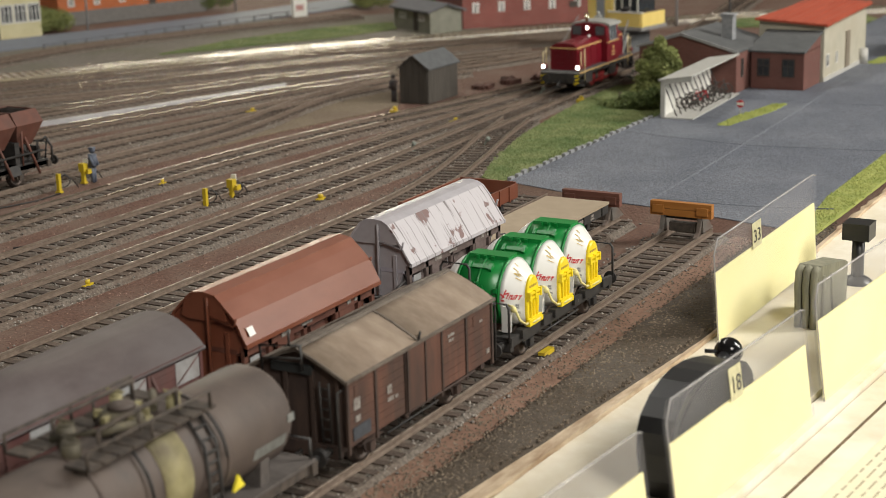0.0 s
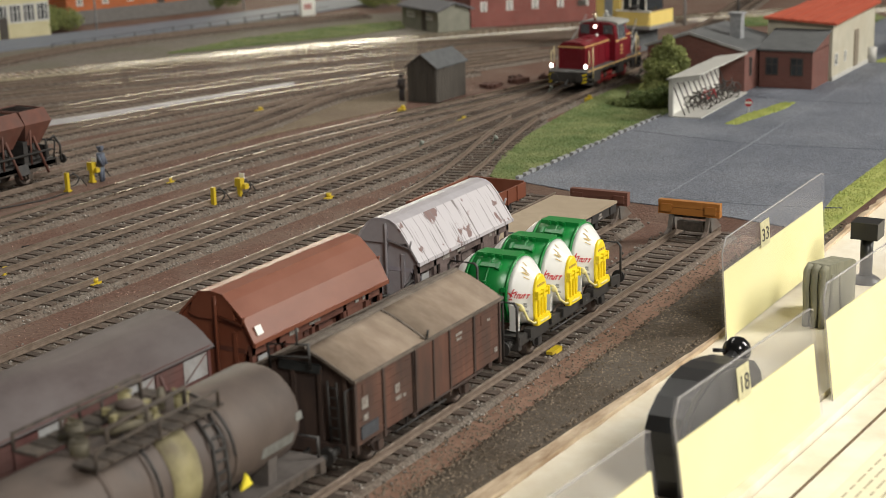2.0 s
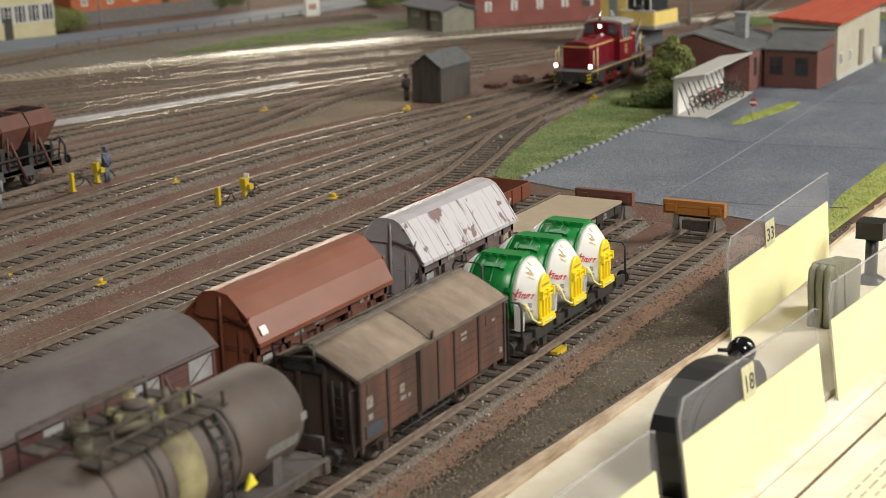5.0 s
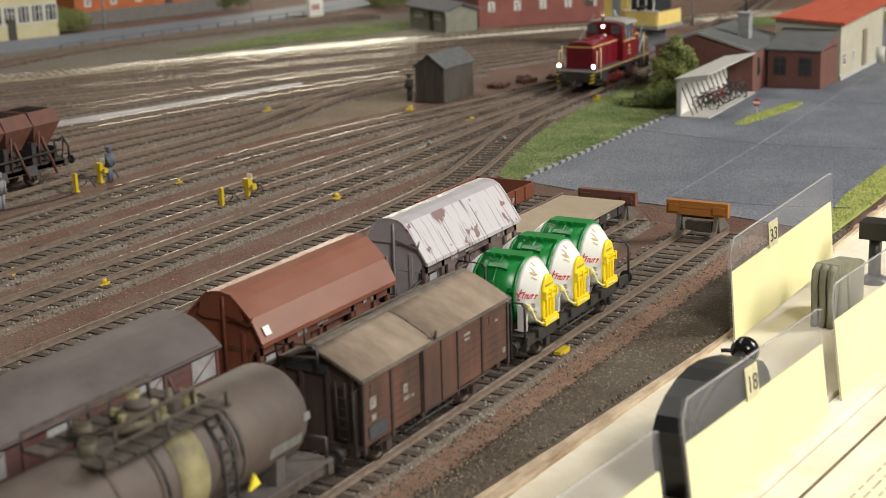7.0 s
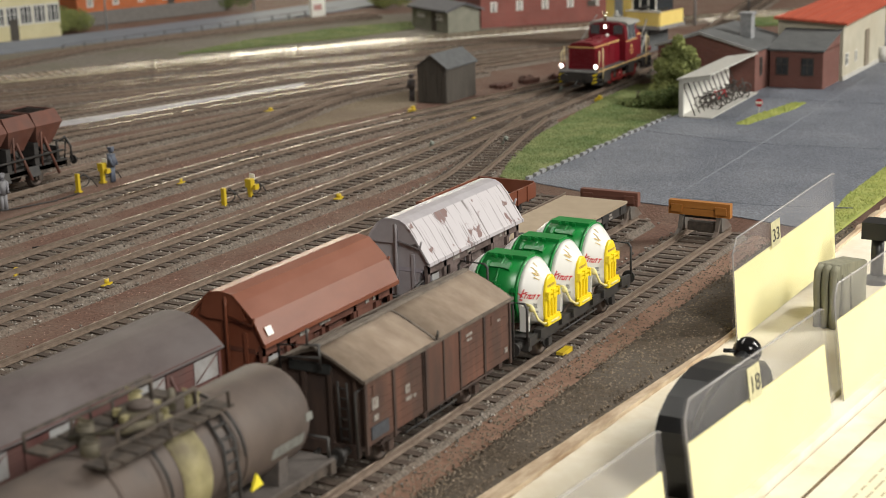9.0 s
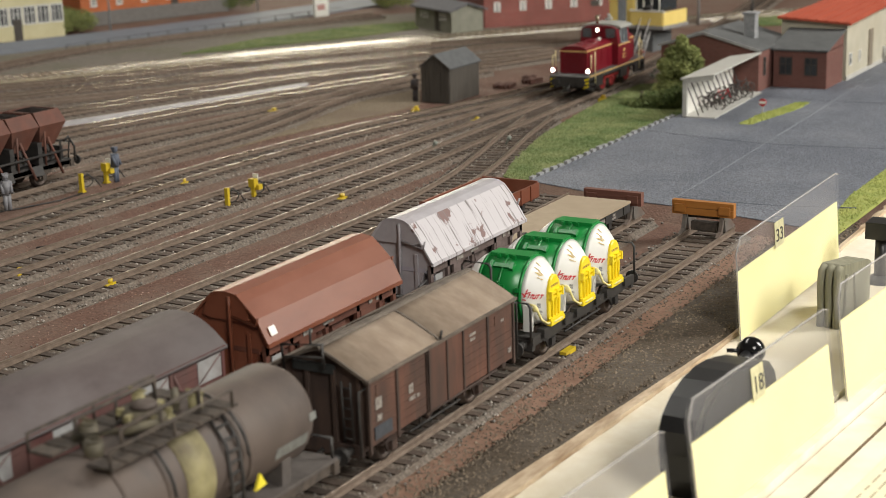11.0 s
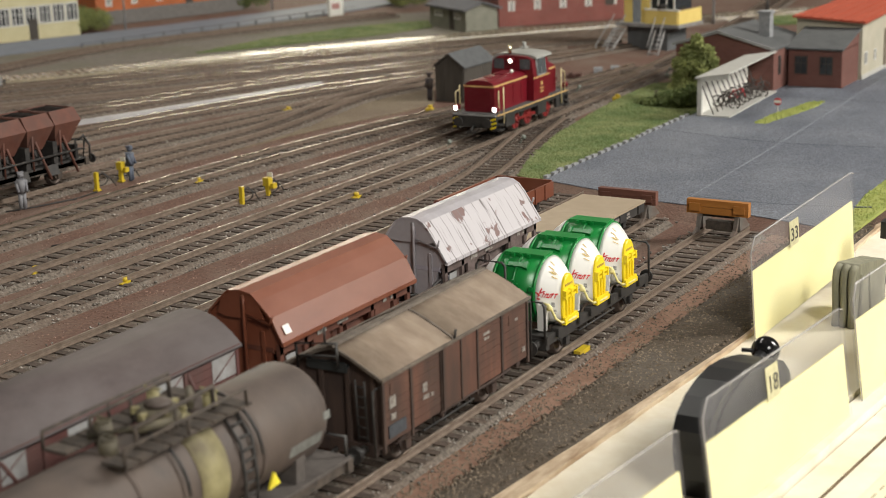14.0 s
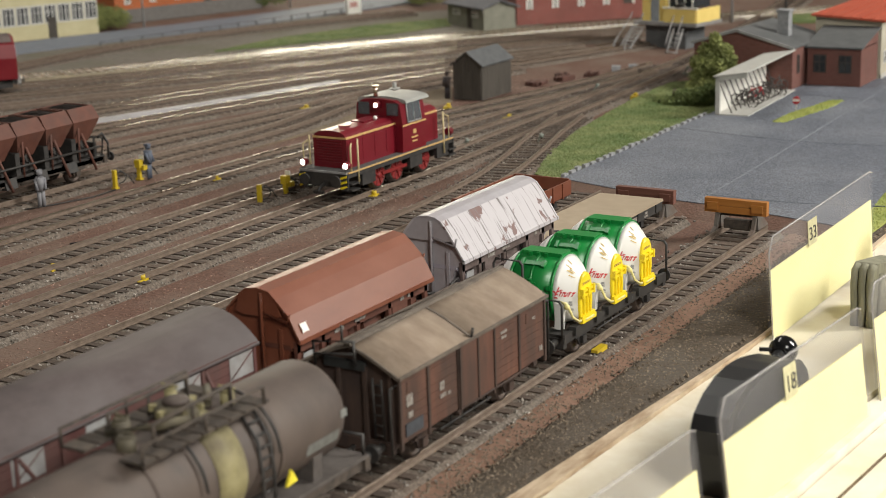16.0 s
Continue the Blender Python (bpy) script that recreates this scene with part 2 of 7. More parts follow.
bm = B()
xs = [-1600, -1200, -900, -700, -500, -350, -200, -100, -50]
grid = []
for j in range(26):
    y = 60 + j * 90
    row = [bm.verts.new((x, y, GZ - 1)) for x in xs]
    row.append(bm.verts.new((board_x(y), y, GZ - 1)))
    grid.append(row)
for a, b in zip(grid, grid[1:]):
    for i in range(len(a) - 1):
        bm.faces.new((a[i], a[i + 1], b[i + 1], b[i]))
tagged(part("ground", bm, EARTH), "red-brown earth and fine gravel of the model yard", "ground", kind="structure")


def smooth_path(pts, step=7.0):
    """Evenly spaced points and headings along a Catmull-Rom curve through pts."""
    P = [Vector((x, y, 0)) for x, y in pts]
    P = [P[0] * 2 - P[1]] + P + [P[-1] * 2 - P[-2]]
    out = []
    for i in range(1, len(P) - 2):
        n = max(2, int((P[i + 1] - P[i]).length / 2))
        for k in range(n):
            t = k / n
            a, b, c, d = P[i - 1], P[i], P[i + 1], P[i + 2]
            out.append(0.5 * ((2 * b) + (c - a) * t + (2 * a - 5 * b + 4 * c - d) * t * t + (3 * b - a - 3 * c + d) * t ** 3))
    out.append(P[-2])
    res, acc, nxt = [], 0.0, 0.0
    for a, b in zip(out, out[1:]):
        L = (b - a).length
        while nxt <= acc + L:
            q = a + (b - a) * ((nxt - acc) / L)
            res.append((q.x, q.y, (b - a).normalized()))
            nxt += step
        acc += L
    return res


def sweep(bm, path, prof):
    """Draws a closed profile of (side, z) along a path."""
    prev = None
    for x, y, d in path:
        s = Vector((d.y, -d.x, 0))
        ring = [bm.verts.new((x + s.x * u, y + s.y * u, z)) for u, z in prof]
        if prev:
            for i in range(len(prof)):
                bm.faces.new((prev[i], prev[(i + 1) % len(prof)], ring[(i + 1) % len(prof)], ring[i]))
        else:
            bm.faces.new(ring[::-1])
        prev = ring
    bm.faces.new(prev)


bm = B()
box(bm, -14.6, 14.6, -1.6, 1.6, -4.2, -2.3)
SLEEPER_MESH = mesh_of("sleeper", bm, SLEEPER, 0.3)
ROCKS = []  # where loose stones lie: x, y, z, spread


def track(pts, label, near=False, head=RAILTOP, bed=True, z=0.0, bed_m=BALLAST, tie_m=SLEEPER, bed_z=-2.9, stones=True):
    """A track: two rails with worn heads, sleepers and a bed of ballast."""
    t = thing("track", 0, 0, z, label, "railway track", group="tracks of the yard", kind="structure")
    path = smooth_path(pts, 7.2)
    for side in (-8.25, 8.25):
        sg = 1 if side > 0 else -1
        bm = B()
        prof = [(1.0, -2.4), (1.0, -2.1), (0.3, -1.8), (0.3, 0), (-0.3, 0), (-0.3, -1.8), (-1.0, -2.1), (-1.0, -2.4)]
        prof = [(side + sg * 0.55 + u, w) for u, w in prof]
        sweep(bm, path, prof)
        r = part("rail", bm, RAILSIDE, t)
        bm = B()
        c = side + sg * 0.55
        sweep(bm, path, [(c + 0.45, -0.6), (c + 0.45, 0.0), (c + 0.28, 0.15), (c - 0.28, 0.15), (c - 0.45, 0.0), (c - 0.45, -0.6)])
        part("rail_head", bm, head, r)
    if near:
        for i, (x, y, d) in enumerate(path):
            ob = new("sleeper", SLEEPER_MESH)
            ob.parent = t
            ob.matrix_basis = mm(x + random.uniform(-.5, .5), y, random.uniform(-0.15, 0.1), math.degrees(math.atan2(-d.x, d.y)) + random.uniform(-1.5, 1.5))
    else:
        bm = B()
        for x, y, d in path:
            box(bm, -14.6, 14.6, -1.6, 1.6, bed_z - 1.5, max(-2.35, bed_z + 0.12), Matrix.Translation((x, y, 0)) @ Matrix.Rotation(math.atan2(-d.x, d.y), 4, "Z"))
        tagged(part("sleepers", bm, tie_m, t), kind="stuff")
    if bed:
        bm = B()
        sweep(bm, path[::3] + path[-1:], [(18, -5), (15.4, bed_z), (-15.4, bed_z), (-18, -5)])
        part("ballast_bed", bm, bed_m, t)
    if stones:
        ROCKS.append((path, near))
    return t


T1 = [(0, 90), (0, 300), (0, 655)]
T2 = [(-49, 90), (-49, 300), (-49, 660)]
T2B = [(-101, 90), (-101, 300), (-101, 690)]
T3 = [(-154, 90), (-154, 300), (-154, 560), (-156, 640), (-163, 700), (-177, 760), (-195, 826), (-210, 890)]
T4 = [(-212, 90), (-212, 300), (-211, 600), (-211, 720), (-214, 800), (-218, 890), (-222, 980), (-228, 1080), (-238, 1190), (-255, 1320), (-280, 1470), (-320, 1700)]
T5 = [(-260, 90), (-260, 300), (-258, 600), (-253, 700), (-250, 800), (-247, 890), (-240, 1000), (-239, 1080)]
T6 = [(-315, 90), (-315, 300), (-314, 600), (-308, 720), (-297, 810), (-281, 885), (-267, 950), (-252, 1040), (-243, 1120)]
T7 = [(-380, 90), (-378, 300), (-374, 600), (-365, 750), (-370, 817), (-380, 873), (-387, 940), (-391, 996), (-388, 1057), (-374, 1109), (-340, 1190)]
T8 = [(-440, 300), (-428, 500), (-418, 690), (-402, 790), (-388, 900), (-372, 980), (-350, 1070)]
T9 = [(-515, 520), (-483, 682), (-469, 761), (-458, 808), (-446, 853), (-429, 914), (-408, 973), (-385, 1035), (-350, 1120), (-310, 1240)]
T10 = [(-600, 600), (-560, 700), (-535, 786), (-515, 851), (-495, 915), (-472, 973), (-444, 1026), (-412, 1080), (-340, 1195)]
T11 = [(-680, 660), (-592, 804), (-540, 878), (-494, 948), (-450, 1020), (-400, 1100), (-350, 1190)]
T12 = [(-690, 740), (-624, 838), (-590, 894), (-553, 953), (-519, 1020), (-470, 1100), (-410, 1190), (-340, 1290)]
T13 = [(-760, 730), (-657, 880), (-622, 940), (-590, 1000), (-551, 1070), (-500, 1145), (-430, 1235), (-350, 1340), (-300, 1480)]
T14 = [(-800, 760), (-700, 900), (-650, 985), (-590, 1085), (-540, 1160), (-470, 1260), (-380, 1370), (-300, 1460), (-200, 1560), (100, 1740)]
T15 = [(-750, 800), (-768, 948), (-771, 1060), (-755, 1144), (-732, 1215), (-700, 1296), (-655, 1390)]
SIDING = "weathered siding track with dark sleepers in ballast"
MAINL = "running track with shiny rail heads in brown ballast"
for pts in (T1, T2, T2B, T3, T4, T5, T6):
    track(pts, SIDING, near=True, head=RAILHALF if pts is T6 else RAILTOP)
for pts in (T7, T8, T9, T10, T11, T15):
    track(pts, SIDING, head=RAILBRIGHT if pts in (T9, T10) else RAILDULL)
for pts in (T12, T13):
    track(pts, MAINL, head=RAILBRIGHT)
# bed raised to the rail heads so that the added glare shows between them
track(T14, "running track with bed raised and glossed to show glare between shiny rails", head=RAILBRIGHT, bed_m=GLAREBED, tie_m=GLARETIE, bed_z=-0.6, stones=False)

# strips of gravel between the near track and the edge of the board
for nm, x0, x1, m_, lab in (("gravel_strip", 17, 27, REDSTONE, "strip of red-brown gravel beside the track"),):
    bm = B()
    sweep(bm, smooth_path([((x0 + x1) / 2 - 1, 90), ((x0 + x1) / 2, 300), ((x0 + x1) / 2 + 1.5, 700)], 20), [(-7, -5), (-6, -4.2), (7, -4.2), (9, -5)])
    tagged(part(nm, bm, m_), lab, "gravel", kind="structure")
bm = B()
rows = []
for y in range(90, 720, 30):
    rows.append([bm.verts.new((x, y, z)) for x, z in ((26, -4.6), (30, -3.8), (board_x(y) - 3, -3.6), (board_x(y) + 0.5, -5))])
for a, b in zip(rows, rows[1:]):
    for i in range(3):
        bm.faces.new((a[i], a[i + 1], b[i + 1], b[i]))
tagged(part("gravel_strip", bm, GRITGREY), "strip of grey-brown gravel along the board's edge", "gravel", kind="structure")

# ---- paved yard ----
PAVE = [(-124, 706), (-48, 683), (-30, 681), (8, 672), (46, 662), (38, 735), (38, 860), (20, 1120), (-60, 1600), (-124, 1600)]
bm = B()
prism(bm, PAVE, -5, 0.0, axis="z")
pave = tagged(part("pavement", bm, COBBLE), "blue-grey cobbled loading yard in large slabs", "pavement", kind="structure")
JOINT = mat("dark_joint", (0.085, 0.095, 0.115), (0.12, 0.13, 0.155), 0.9, scale=300, coords="World")
PALEJOINT = mat("pale_mortar_joint", (0.15, 0.165, 0.19), (0.25, 0.265, 0.29), 0.9, scale=300, coords="World")
for pts in ([(-38, 684), (-42, 840), (-52, 1120)], [(-122, 860), (-40, 846), (44, 858)], [(-122, 1010), (-46, 1000), (30, 1010)], [(-40, 700), (10, 700), (54, 712)]):
    bm = B()
    sweep(bm, smooth_path(pts, 15), [(0.35, -0.4), (0.35, 0.12), (-0.35, 0.12), (-0.35, -0.4)])
    part("slab_joint", bm, PALEJOINT if pts[0][0] == -38 else JOINT, pave)
bm = B()
r0 = [bm.verts.new((x, y - 13, -4.9)) for x, y in PAVE[:5]]
r1 = [bm.verts.new((x, y + 0.5, -0.25)) for x, y in PAVE[:5]]
for i in range(4):
    bm.faces.new((r0[i], r0[i + 1], r1[i + 1], r1[i]))
tagged(part("earth_ramp", bm, EARTH), "low ramp of red-brown earth before the cobbles", "ground", kind="structure")
KERB = mat("kerb_stone", (0.20, 0.21, 0.22), (0.30, 0.30, 0.31), 0.85, scale=300, bump=0.5)
kerb = thing("kerb", 0, 0, 0, "row of spaced grey kerb stones along the cobbles", "kerb", kind="structure")
bm = B()
box(bm, -1.1, 1.1, -2.3, 2.3, -2, 1.4)
kme = mesh_of("kerb_stone", bm, KERB, 0.5)
for i in range(24):
    ob = new("kerb_stone", kme)
    ob.parent = kerb
    ob.matrix_basis = mm(-125.5 + random.uniform(-.5, .5), 712 + i * 8.6, random.uniform(-0.5, 0.2), random.uniform(-6, 6))


# ---- loose stones, grass ----
def scatter(name, places, material, label, category, seg=4):
    """Many small eight-sided stones or blades in one mesh: places of x, y, z, size, height."""
    P = np.array(places)
    rs = np.random.RandomState(len(places))
    base = np.array([(1, 0, 0), (0, 1, 0), (-1, 0, 0), (0, -1, 0), (0, 0, 1), (0, 0, -1)], float)
    n = len(P)
    jit = 1 + rs.uniform(-0.35, 0.35, (n, 6, 1))
    a = rs.uniform(0, 6.28, n)
    v = base[None] * jit
    x = v[..., 0] * np.cos(a)[:, None] - v[..., 1] * np.sin(a)[:, None]
    y = v[..., 0] * np.sin(a)[:, None] + v[..., 1] * np.cos(a)[:, None]
    V = np.stack([x * P[:, None, 3] + P[:, None, 0], y * P[:, None, 3] + P[:, None, 1], v[..., 2] * P[:, None, 4] + P[:, None, 2]], -1) * MM
    F = np.array([(0, 1, 4), (1, 2, 4), (2, 3, 4), (3, 0, 4), (1, 0, 5), (2, 1, 5), (3, 2, 5), (0, 3, 5)])
    faces = (F[None] + 6 * np.arange(n)[:, None, None]).reshape(-1, 3)
    me = bpy.data.meshes.new(name)
    me.from_pydata(V.reshape(-1, 3).tolist(), [], faces.tolist())
    me.materials.append(material)
    return tagged(new(name, me), label, category, kind="stuff")


rs = np.random.RandomState(3)
stones = []
for path, near in ROCKS:
    for x, y, d in path:
        if not (150 < y < 1150):
            continue
        for k in range(20 if near else 8):
            u = rs.uniform(-20, 20)
            if 7 < abs(u) < 11:
                u += 4
            w = rs.uniform(-3.6, 3.6)
            s = rs.uniform(0.4, 0.85)
            on_sleeper = abs(w) < 1.8 and abs(u) < 15
            if on_sleeper and rs.rand() < 0.7:
                w += 3.6
            stones.append((x + d.y * u + d.x * w, y - d.x * u + d.y * w, (-2.75 if abs(u) < 15.4 else -3.7), s, s * 0.8))
scatter("ballast_stones", stones, STONE, "loose grey-brown ballast stones round the sleepers", "ballast")
stones = []
for k in range(12000):
    y = 180 + 520 * rs.rand() ** 1.2
    x = rs.uniform(15, board_x(y))
    s = rs.uniform(0.3, 0.7)
    stones.append((x, y, -4.3 if x < 27 else -3.8, s, s * 0.8))
scatter("gravel_grains", stones, mat("grey_grit", (0.10, 0.075, 0.052), (0.20, 0.158, 0.118), 0.95, scale=100, rand=-0.4, coords="World"), "fine grey-brown grit beside the track", "gravel")
stones = []
for k in range(16000):
    y = 250 + 800 * rs.rand()
    x = rs.uniform(-420, -130)
    s = rs.uniform(0.25, 0.55)
    stones.append((x, y, -4.9, s, s * 0.8))
scatter("gravel_grains", stones, mat("red_grains", (0.20, 0.11, 0.08), (0.32, 0.22, 0.18), 0.95, scale=200, rand=-0.4, coords="World"), "fine red-brown gravel between the tracks", "gravel")


def inside(x, y, poly):
    c = False
    for (x0, y0), (x1, y1) in zip(poly, poly[1:] + poly[:1]):
        if (y0 > y) != (y1 > y) and x < (x1 - x0) * (y - y0) / (y1 - y0) + x0:
            c = not c
    return c


def turf(poly, n, material, z, label, h=(0.5, 1.3)):
    bm = B()
    prism(bm, poly, z - 1.5, z, axis="z")
    tagged(part("turf", bm, material), label, "grass", kind="structure")
    xs, ys = [p[0] for p in poly], [p[1] for p in poly]
    out = []
    while len(out) < n:
        x, y = rs.uniform(min(xs), max(xs)), rs.uniform(min(ys), max(ys))
        if inside(x, y, poly):
            out.append((x, y, z, rs.uniform(0.6, 1.3), rs.uniform(*h) * (0.6 + 0.8 * noise.noise((x / 18, y / 18, 0)) ** 2)))
    scatter("grass", out, material, label, "grass")


turf([(-129, 712), (-129, 905), (-120, 912), (-122, 1030), (-150, 1110), (-205, 1040), (-203, 990), (-196, 930), (-183, 840), (-166, 770), (-148, 722)], 12000, GRASS, -2.8,
     "strip of short green static grass beside the cobbles")
turf([(44, 662), (53, 664), (54, 716), (55, 826), (70, 900), (60, 1120), (21, 1120), (38, 860), (38, 735)], 5000, LIME, -0.6, "bright yellow-green grass verge beside the cobbles")
turf([(-77, 900), (-70, 900), (-60, 960), (-60, 990), (-68, 985), (-76, 930)], 900, LIME, 0.1, "small island of bright grass in the cobbled yard", (0.8, 1.8))
turf([(-670, 1081), (-669, 1182), (-635, 1298), (-591, 1360), (-558, 1313), (-582, 1237), (-617, 1175), (-643, 1121)], 2500, GRASS, -3.4, "green grass bank beyond the running tracks")
bm = B()
prism(bm, [(-930, 930), (-760, 880), (-640, 1040), (-540, 1220), (-470, 1345), (-640, 1440), (-770, 1330), (-830, 1100)], -5, -4.6, axis="z")
tagged(part("gravel_bank", bm, mat("grey_bank_gravel", (0.12, 0.105, 0.085), (0.20, 0.175, 0.145), 0.95, scale=300, dirt=(0.10, 0.10, 0.05), damt=0.6, dscale=12, coords="World")), "grey-brown gravel bank before the road", "gravel", kind="structure")
bm = B()
prism(bm, [(-353, 697), (-360, 755), (-367, 807), (-382, 866), (-394, 929), (-394, 991), (-392, 1040), (-319, 918), (-323, 878), (-334, 832), (-344, 781), (-348, 728)], -5, -4.3, axis="z")
tagged(part("gravel_bank", bm, mat("tan_bank_gravel", (0.135, 0.102, 0.066), (0.225, 0.178, 0.120), 0.95, scale=500, bump=1, bscale=600, dirt=(0.11, 0.07, 0.05), damt=0.5, dscale=20, coords="World")), "tan gravel bank beside the timber shed", "gravel", kind="structure")
turf([(-300, 1470), (-240, 1420), (-120, 1500), (-160, 1560)], 1200, GRASS, -3.4, "patch of green grass beside the far track")
turf([(-62, 1190), (-50, 1190), (-20, 1300), (-40, 1330)], 500, LIME, 0.2, "bright grass along the goods shed's wall")

# ---- board edge, ledges ----
WOOD = mat("raw_wood_edge", (0.30, 0.20, 0.12), (0.62, 0.50, 0.36), 0.85, scale=200, bump=0.6, stretch=(1, 0.2, 1), coords="World")
ys = list(range(60, 800, 40))


def ledge_x(y):
    return max(board_x(y) + 1.0, min(50 + 0.05 * (y - 385), 57))


bm = B()
prism(bm, [(board_x(y) + random.uniform(-1.2, .8), y) for y in range(60, 800, 7)] + [(ledge_x(y) + 0.4, y) for y in reversed(ys)], -30, -4.9, axis="z")
tagged(part("board_edge", bm, WOOD), "rough raw wooden edge of the layout board", "board edge", kind="structure")
bm = B()
prism(bm, [(ledge_x(y) + 0.5 + random.uniform(-.5, .3), y) for y in range(60, 800, 8)] + [(edge_x(y) + 55, y) for y in reversed(ys)], -40, -6.5, axis="z")
tagged(part("ledge", bm, CREAM), "cream-painted wooden ledge along the board's edge", "ledge", kind="structure")
bm = B()
prism(bm, [(edge_x(y) + 56, y) for y in ys] + [(edge_x(y) + 63.5, y) for y in reversed(ys)], -40, -8, axis="z")
tagged(part("ledge_strip", bm, CREAM), "cream batten that holds the card pockets", "ledge", kind="structure")
bm = B()
prism(bm, [(edge_x(y) + 64.3, y) for y in ys] + [(edge_x(y) + 330, y) for y in reversed(ys)], -60, -11, axis="z")
tagged(part("ledge", bm, CREAM), "wide cream-painted shelf board along the edge", "ledge", kind="structure")

# ---- wagons ----
NUMW = mat("white_lettering", (0.29, 0.275, 0.25), (0.13, 0.10, 0.085), 0.7, scale=700)


def bars(parent, name, x, rows_, material=NUMW, t=0.12):
    """Small painted marks as thin bars on a side wall: y, z, length, height."""
    bm = B()
    for y, z, L, h in rows_:
        box(bm, x - t, x + t, y - L / 2, y + L / 2, z - h / 2, z + h / 2)
    return tagged(part(name, bm, material, parent), kind="stuff")


def running_gear(t, half, wb, m=DIRTBLACK, z=10.0, guards=True, width=13.0):
    """Solebars, headstocks, buffers, couplings, wheelsets, axle guards with springs."""
    for s in (-1, 1):
        bm = B()
        box(bm, s * 11 - 1, s * 11 + 1, -half, half, z - 2.6, z + 0.4)
        part("solebar", bm, m, t, bevel=0.2)
    for s in (-1, 1):
        bm = B()
        box(bm, -width, width, s * half - 1.2, s * half + 1.2, z - 3.2, z + 0.6)
        part("headstock", bm, m, t, bevel=0.3)
        for q in (-1, 1):
            bm = B()
            rod(bm, (q * 10, s * (half + 1), z - 1), (q * 10, s * (half + 4.5), z - 1), 1.3, 10)
            rod(bm, (q * 10, s * (half + 4.4), z - 1), (q * 10, s * (half + 6.6), z - 1), 0.9, 8)
            rod(bm, (q * 10, s * (half + 6.5), z - 1), (q * 10, s * (half + 7.2), z - 1), 2.6, 14)
            part("buffer", bm, BLACK, t)
        bm = B()
        wire(bm, [(0, s * (half + 1), z - 2.5), (0, s * (half + 4), z - 3), (0, s * (half + 6.5), z - 5)], 0.8)
        box(bm, -2.2, 2.2, s * (half + 6) - 0.6, s * (half + 6) + 0.6, z - 6, z - 4.6)
        part("coupling", bm, BLACK, t)
    for yy in (-wb / 2, wb / 2):
        bm = B()
        rod(bm, (-10.5, yy, 5.4), (10.5, yy, 5.4), 0.9)
        for q in (-1, 1):
            lathe(bm, [(q * 7.2, 6.1), (q * 7.9, 6.1), (q * 8.0, 5.4), (q * 9.6, 5.3), (q * 9.7, 4.3), (q * 9.3, 4.0), (q * 9.3, 1.8), (q * 10, 1.6)], 20, "x", (0, yy, 5.4))
        part("wheelset", bm, WHEEL, t)
        if not guards:
            continue
        for q in (-1, 1):
            bm = B()
            prism(bm, [(yy - 4.2, z - 2), (yy + 4.2, z - 2), (yy + 2, 3.6), (yy + 1.2, 3.4), (yy - 1.2, 3.4), (yy - 2, 3.6)], q * 11.6 - 0.35, q * 11.6 + 0.35, axis="x")
            box(bm, q * 12.3 - 0.9, q * 12.3 + 0.9, yy - 1.4, yy + 1.4, 4.0, 6.8)
            for k in range(4):
                box(bm, q * 12.2 - 0.6, q * 12.2 + 0.6, yy - 6.5 + k * 1.3, yy + 6.5 - k * 1.3, 7.0 + k * 0.42, 7.38 + k * 0.42)
            part("axle_guard", bm, m, t)


def brake_gear(t, half, z=7.0):
    bm = B()
    wire(bm, [(11.5, -half * 0.35, z - 2), (11.5, half * 0.35, z - 2)], 0.4)
    for k in (-0.2, -0.05, 0.12, 0.3):
        wire(bm, [(11.4, half * k, z + 1), (11.4, half * k, z - 3)], 0.35)
    rod(bm, (0, -half * 0.15, z), (0, half * 0.15, z), 3)
    part("brake_rigging", bm, BLACK, t)


COVBROWN = mat("weathered_brown_planks", (0.098, 0.037, 0.022), (0.145, 0.062, 0.039), 0.8, scale=250, stretch=(1, 1, 0.25), dirt=(0.034, 0.023, 0.018), damt=0.75, dscale=70)
# much darker brown than the planks, for ends, ribs and door frames
COVDARK = mat("dark_brown_end", (0.034, 0.021, 0.017), (0.064, 0.038, 0.028), 0.85, scale=250, stretch=(1, 1, 0.25))
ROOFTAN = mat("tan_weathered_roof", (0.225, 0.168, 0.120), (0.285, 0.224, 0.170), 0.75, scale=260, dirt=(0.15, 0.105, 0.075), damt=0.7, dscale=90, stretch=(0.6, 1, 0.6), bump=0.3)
# left roof half: shade and dirt of that slope put into the colour
ROOFSHADED = mat("shaded_dirty_roof", (0.125, 0.105, 0.086), (0.180, 0.152, 0.125), 0.75, scale=260, dirt=(0.070, 0.050, 0.038), damt=0.9, dscale=75, stretch=(0.35, 1, 0.35), bump=0.3)
ROOFEDGE = mat("brown_roof_edge", (0.075, 0.058, 0.046), (0.145, 0.118, 0.095), 0.8, scale=240)


def arch(half, z0, rise, n=14, flat=2.0):
    return [(half * math.cos(math.pi * (1 - i / n)), z0 + rise * (1 - abs(math.cos(math.pi * i / n)) ** flat)) for i in range(n + 1)]


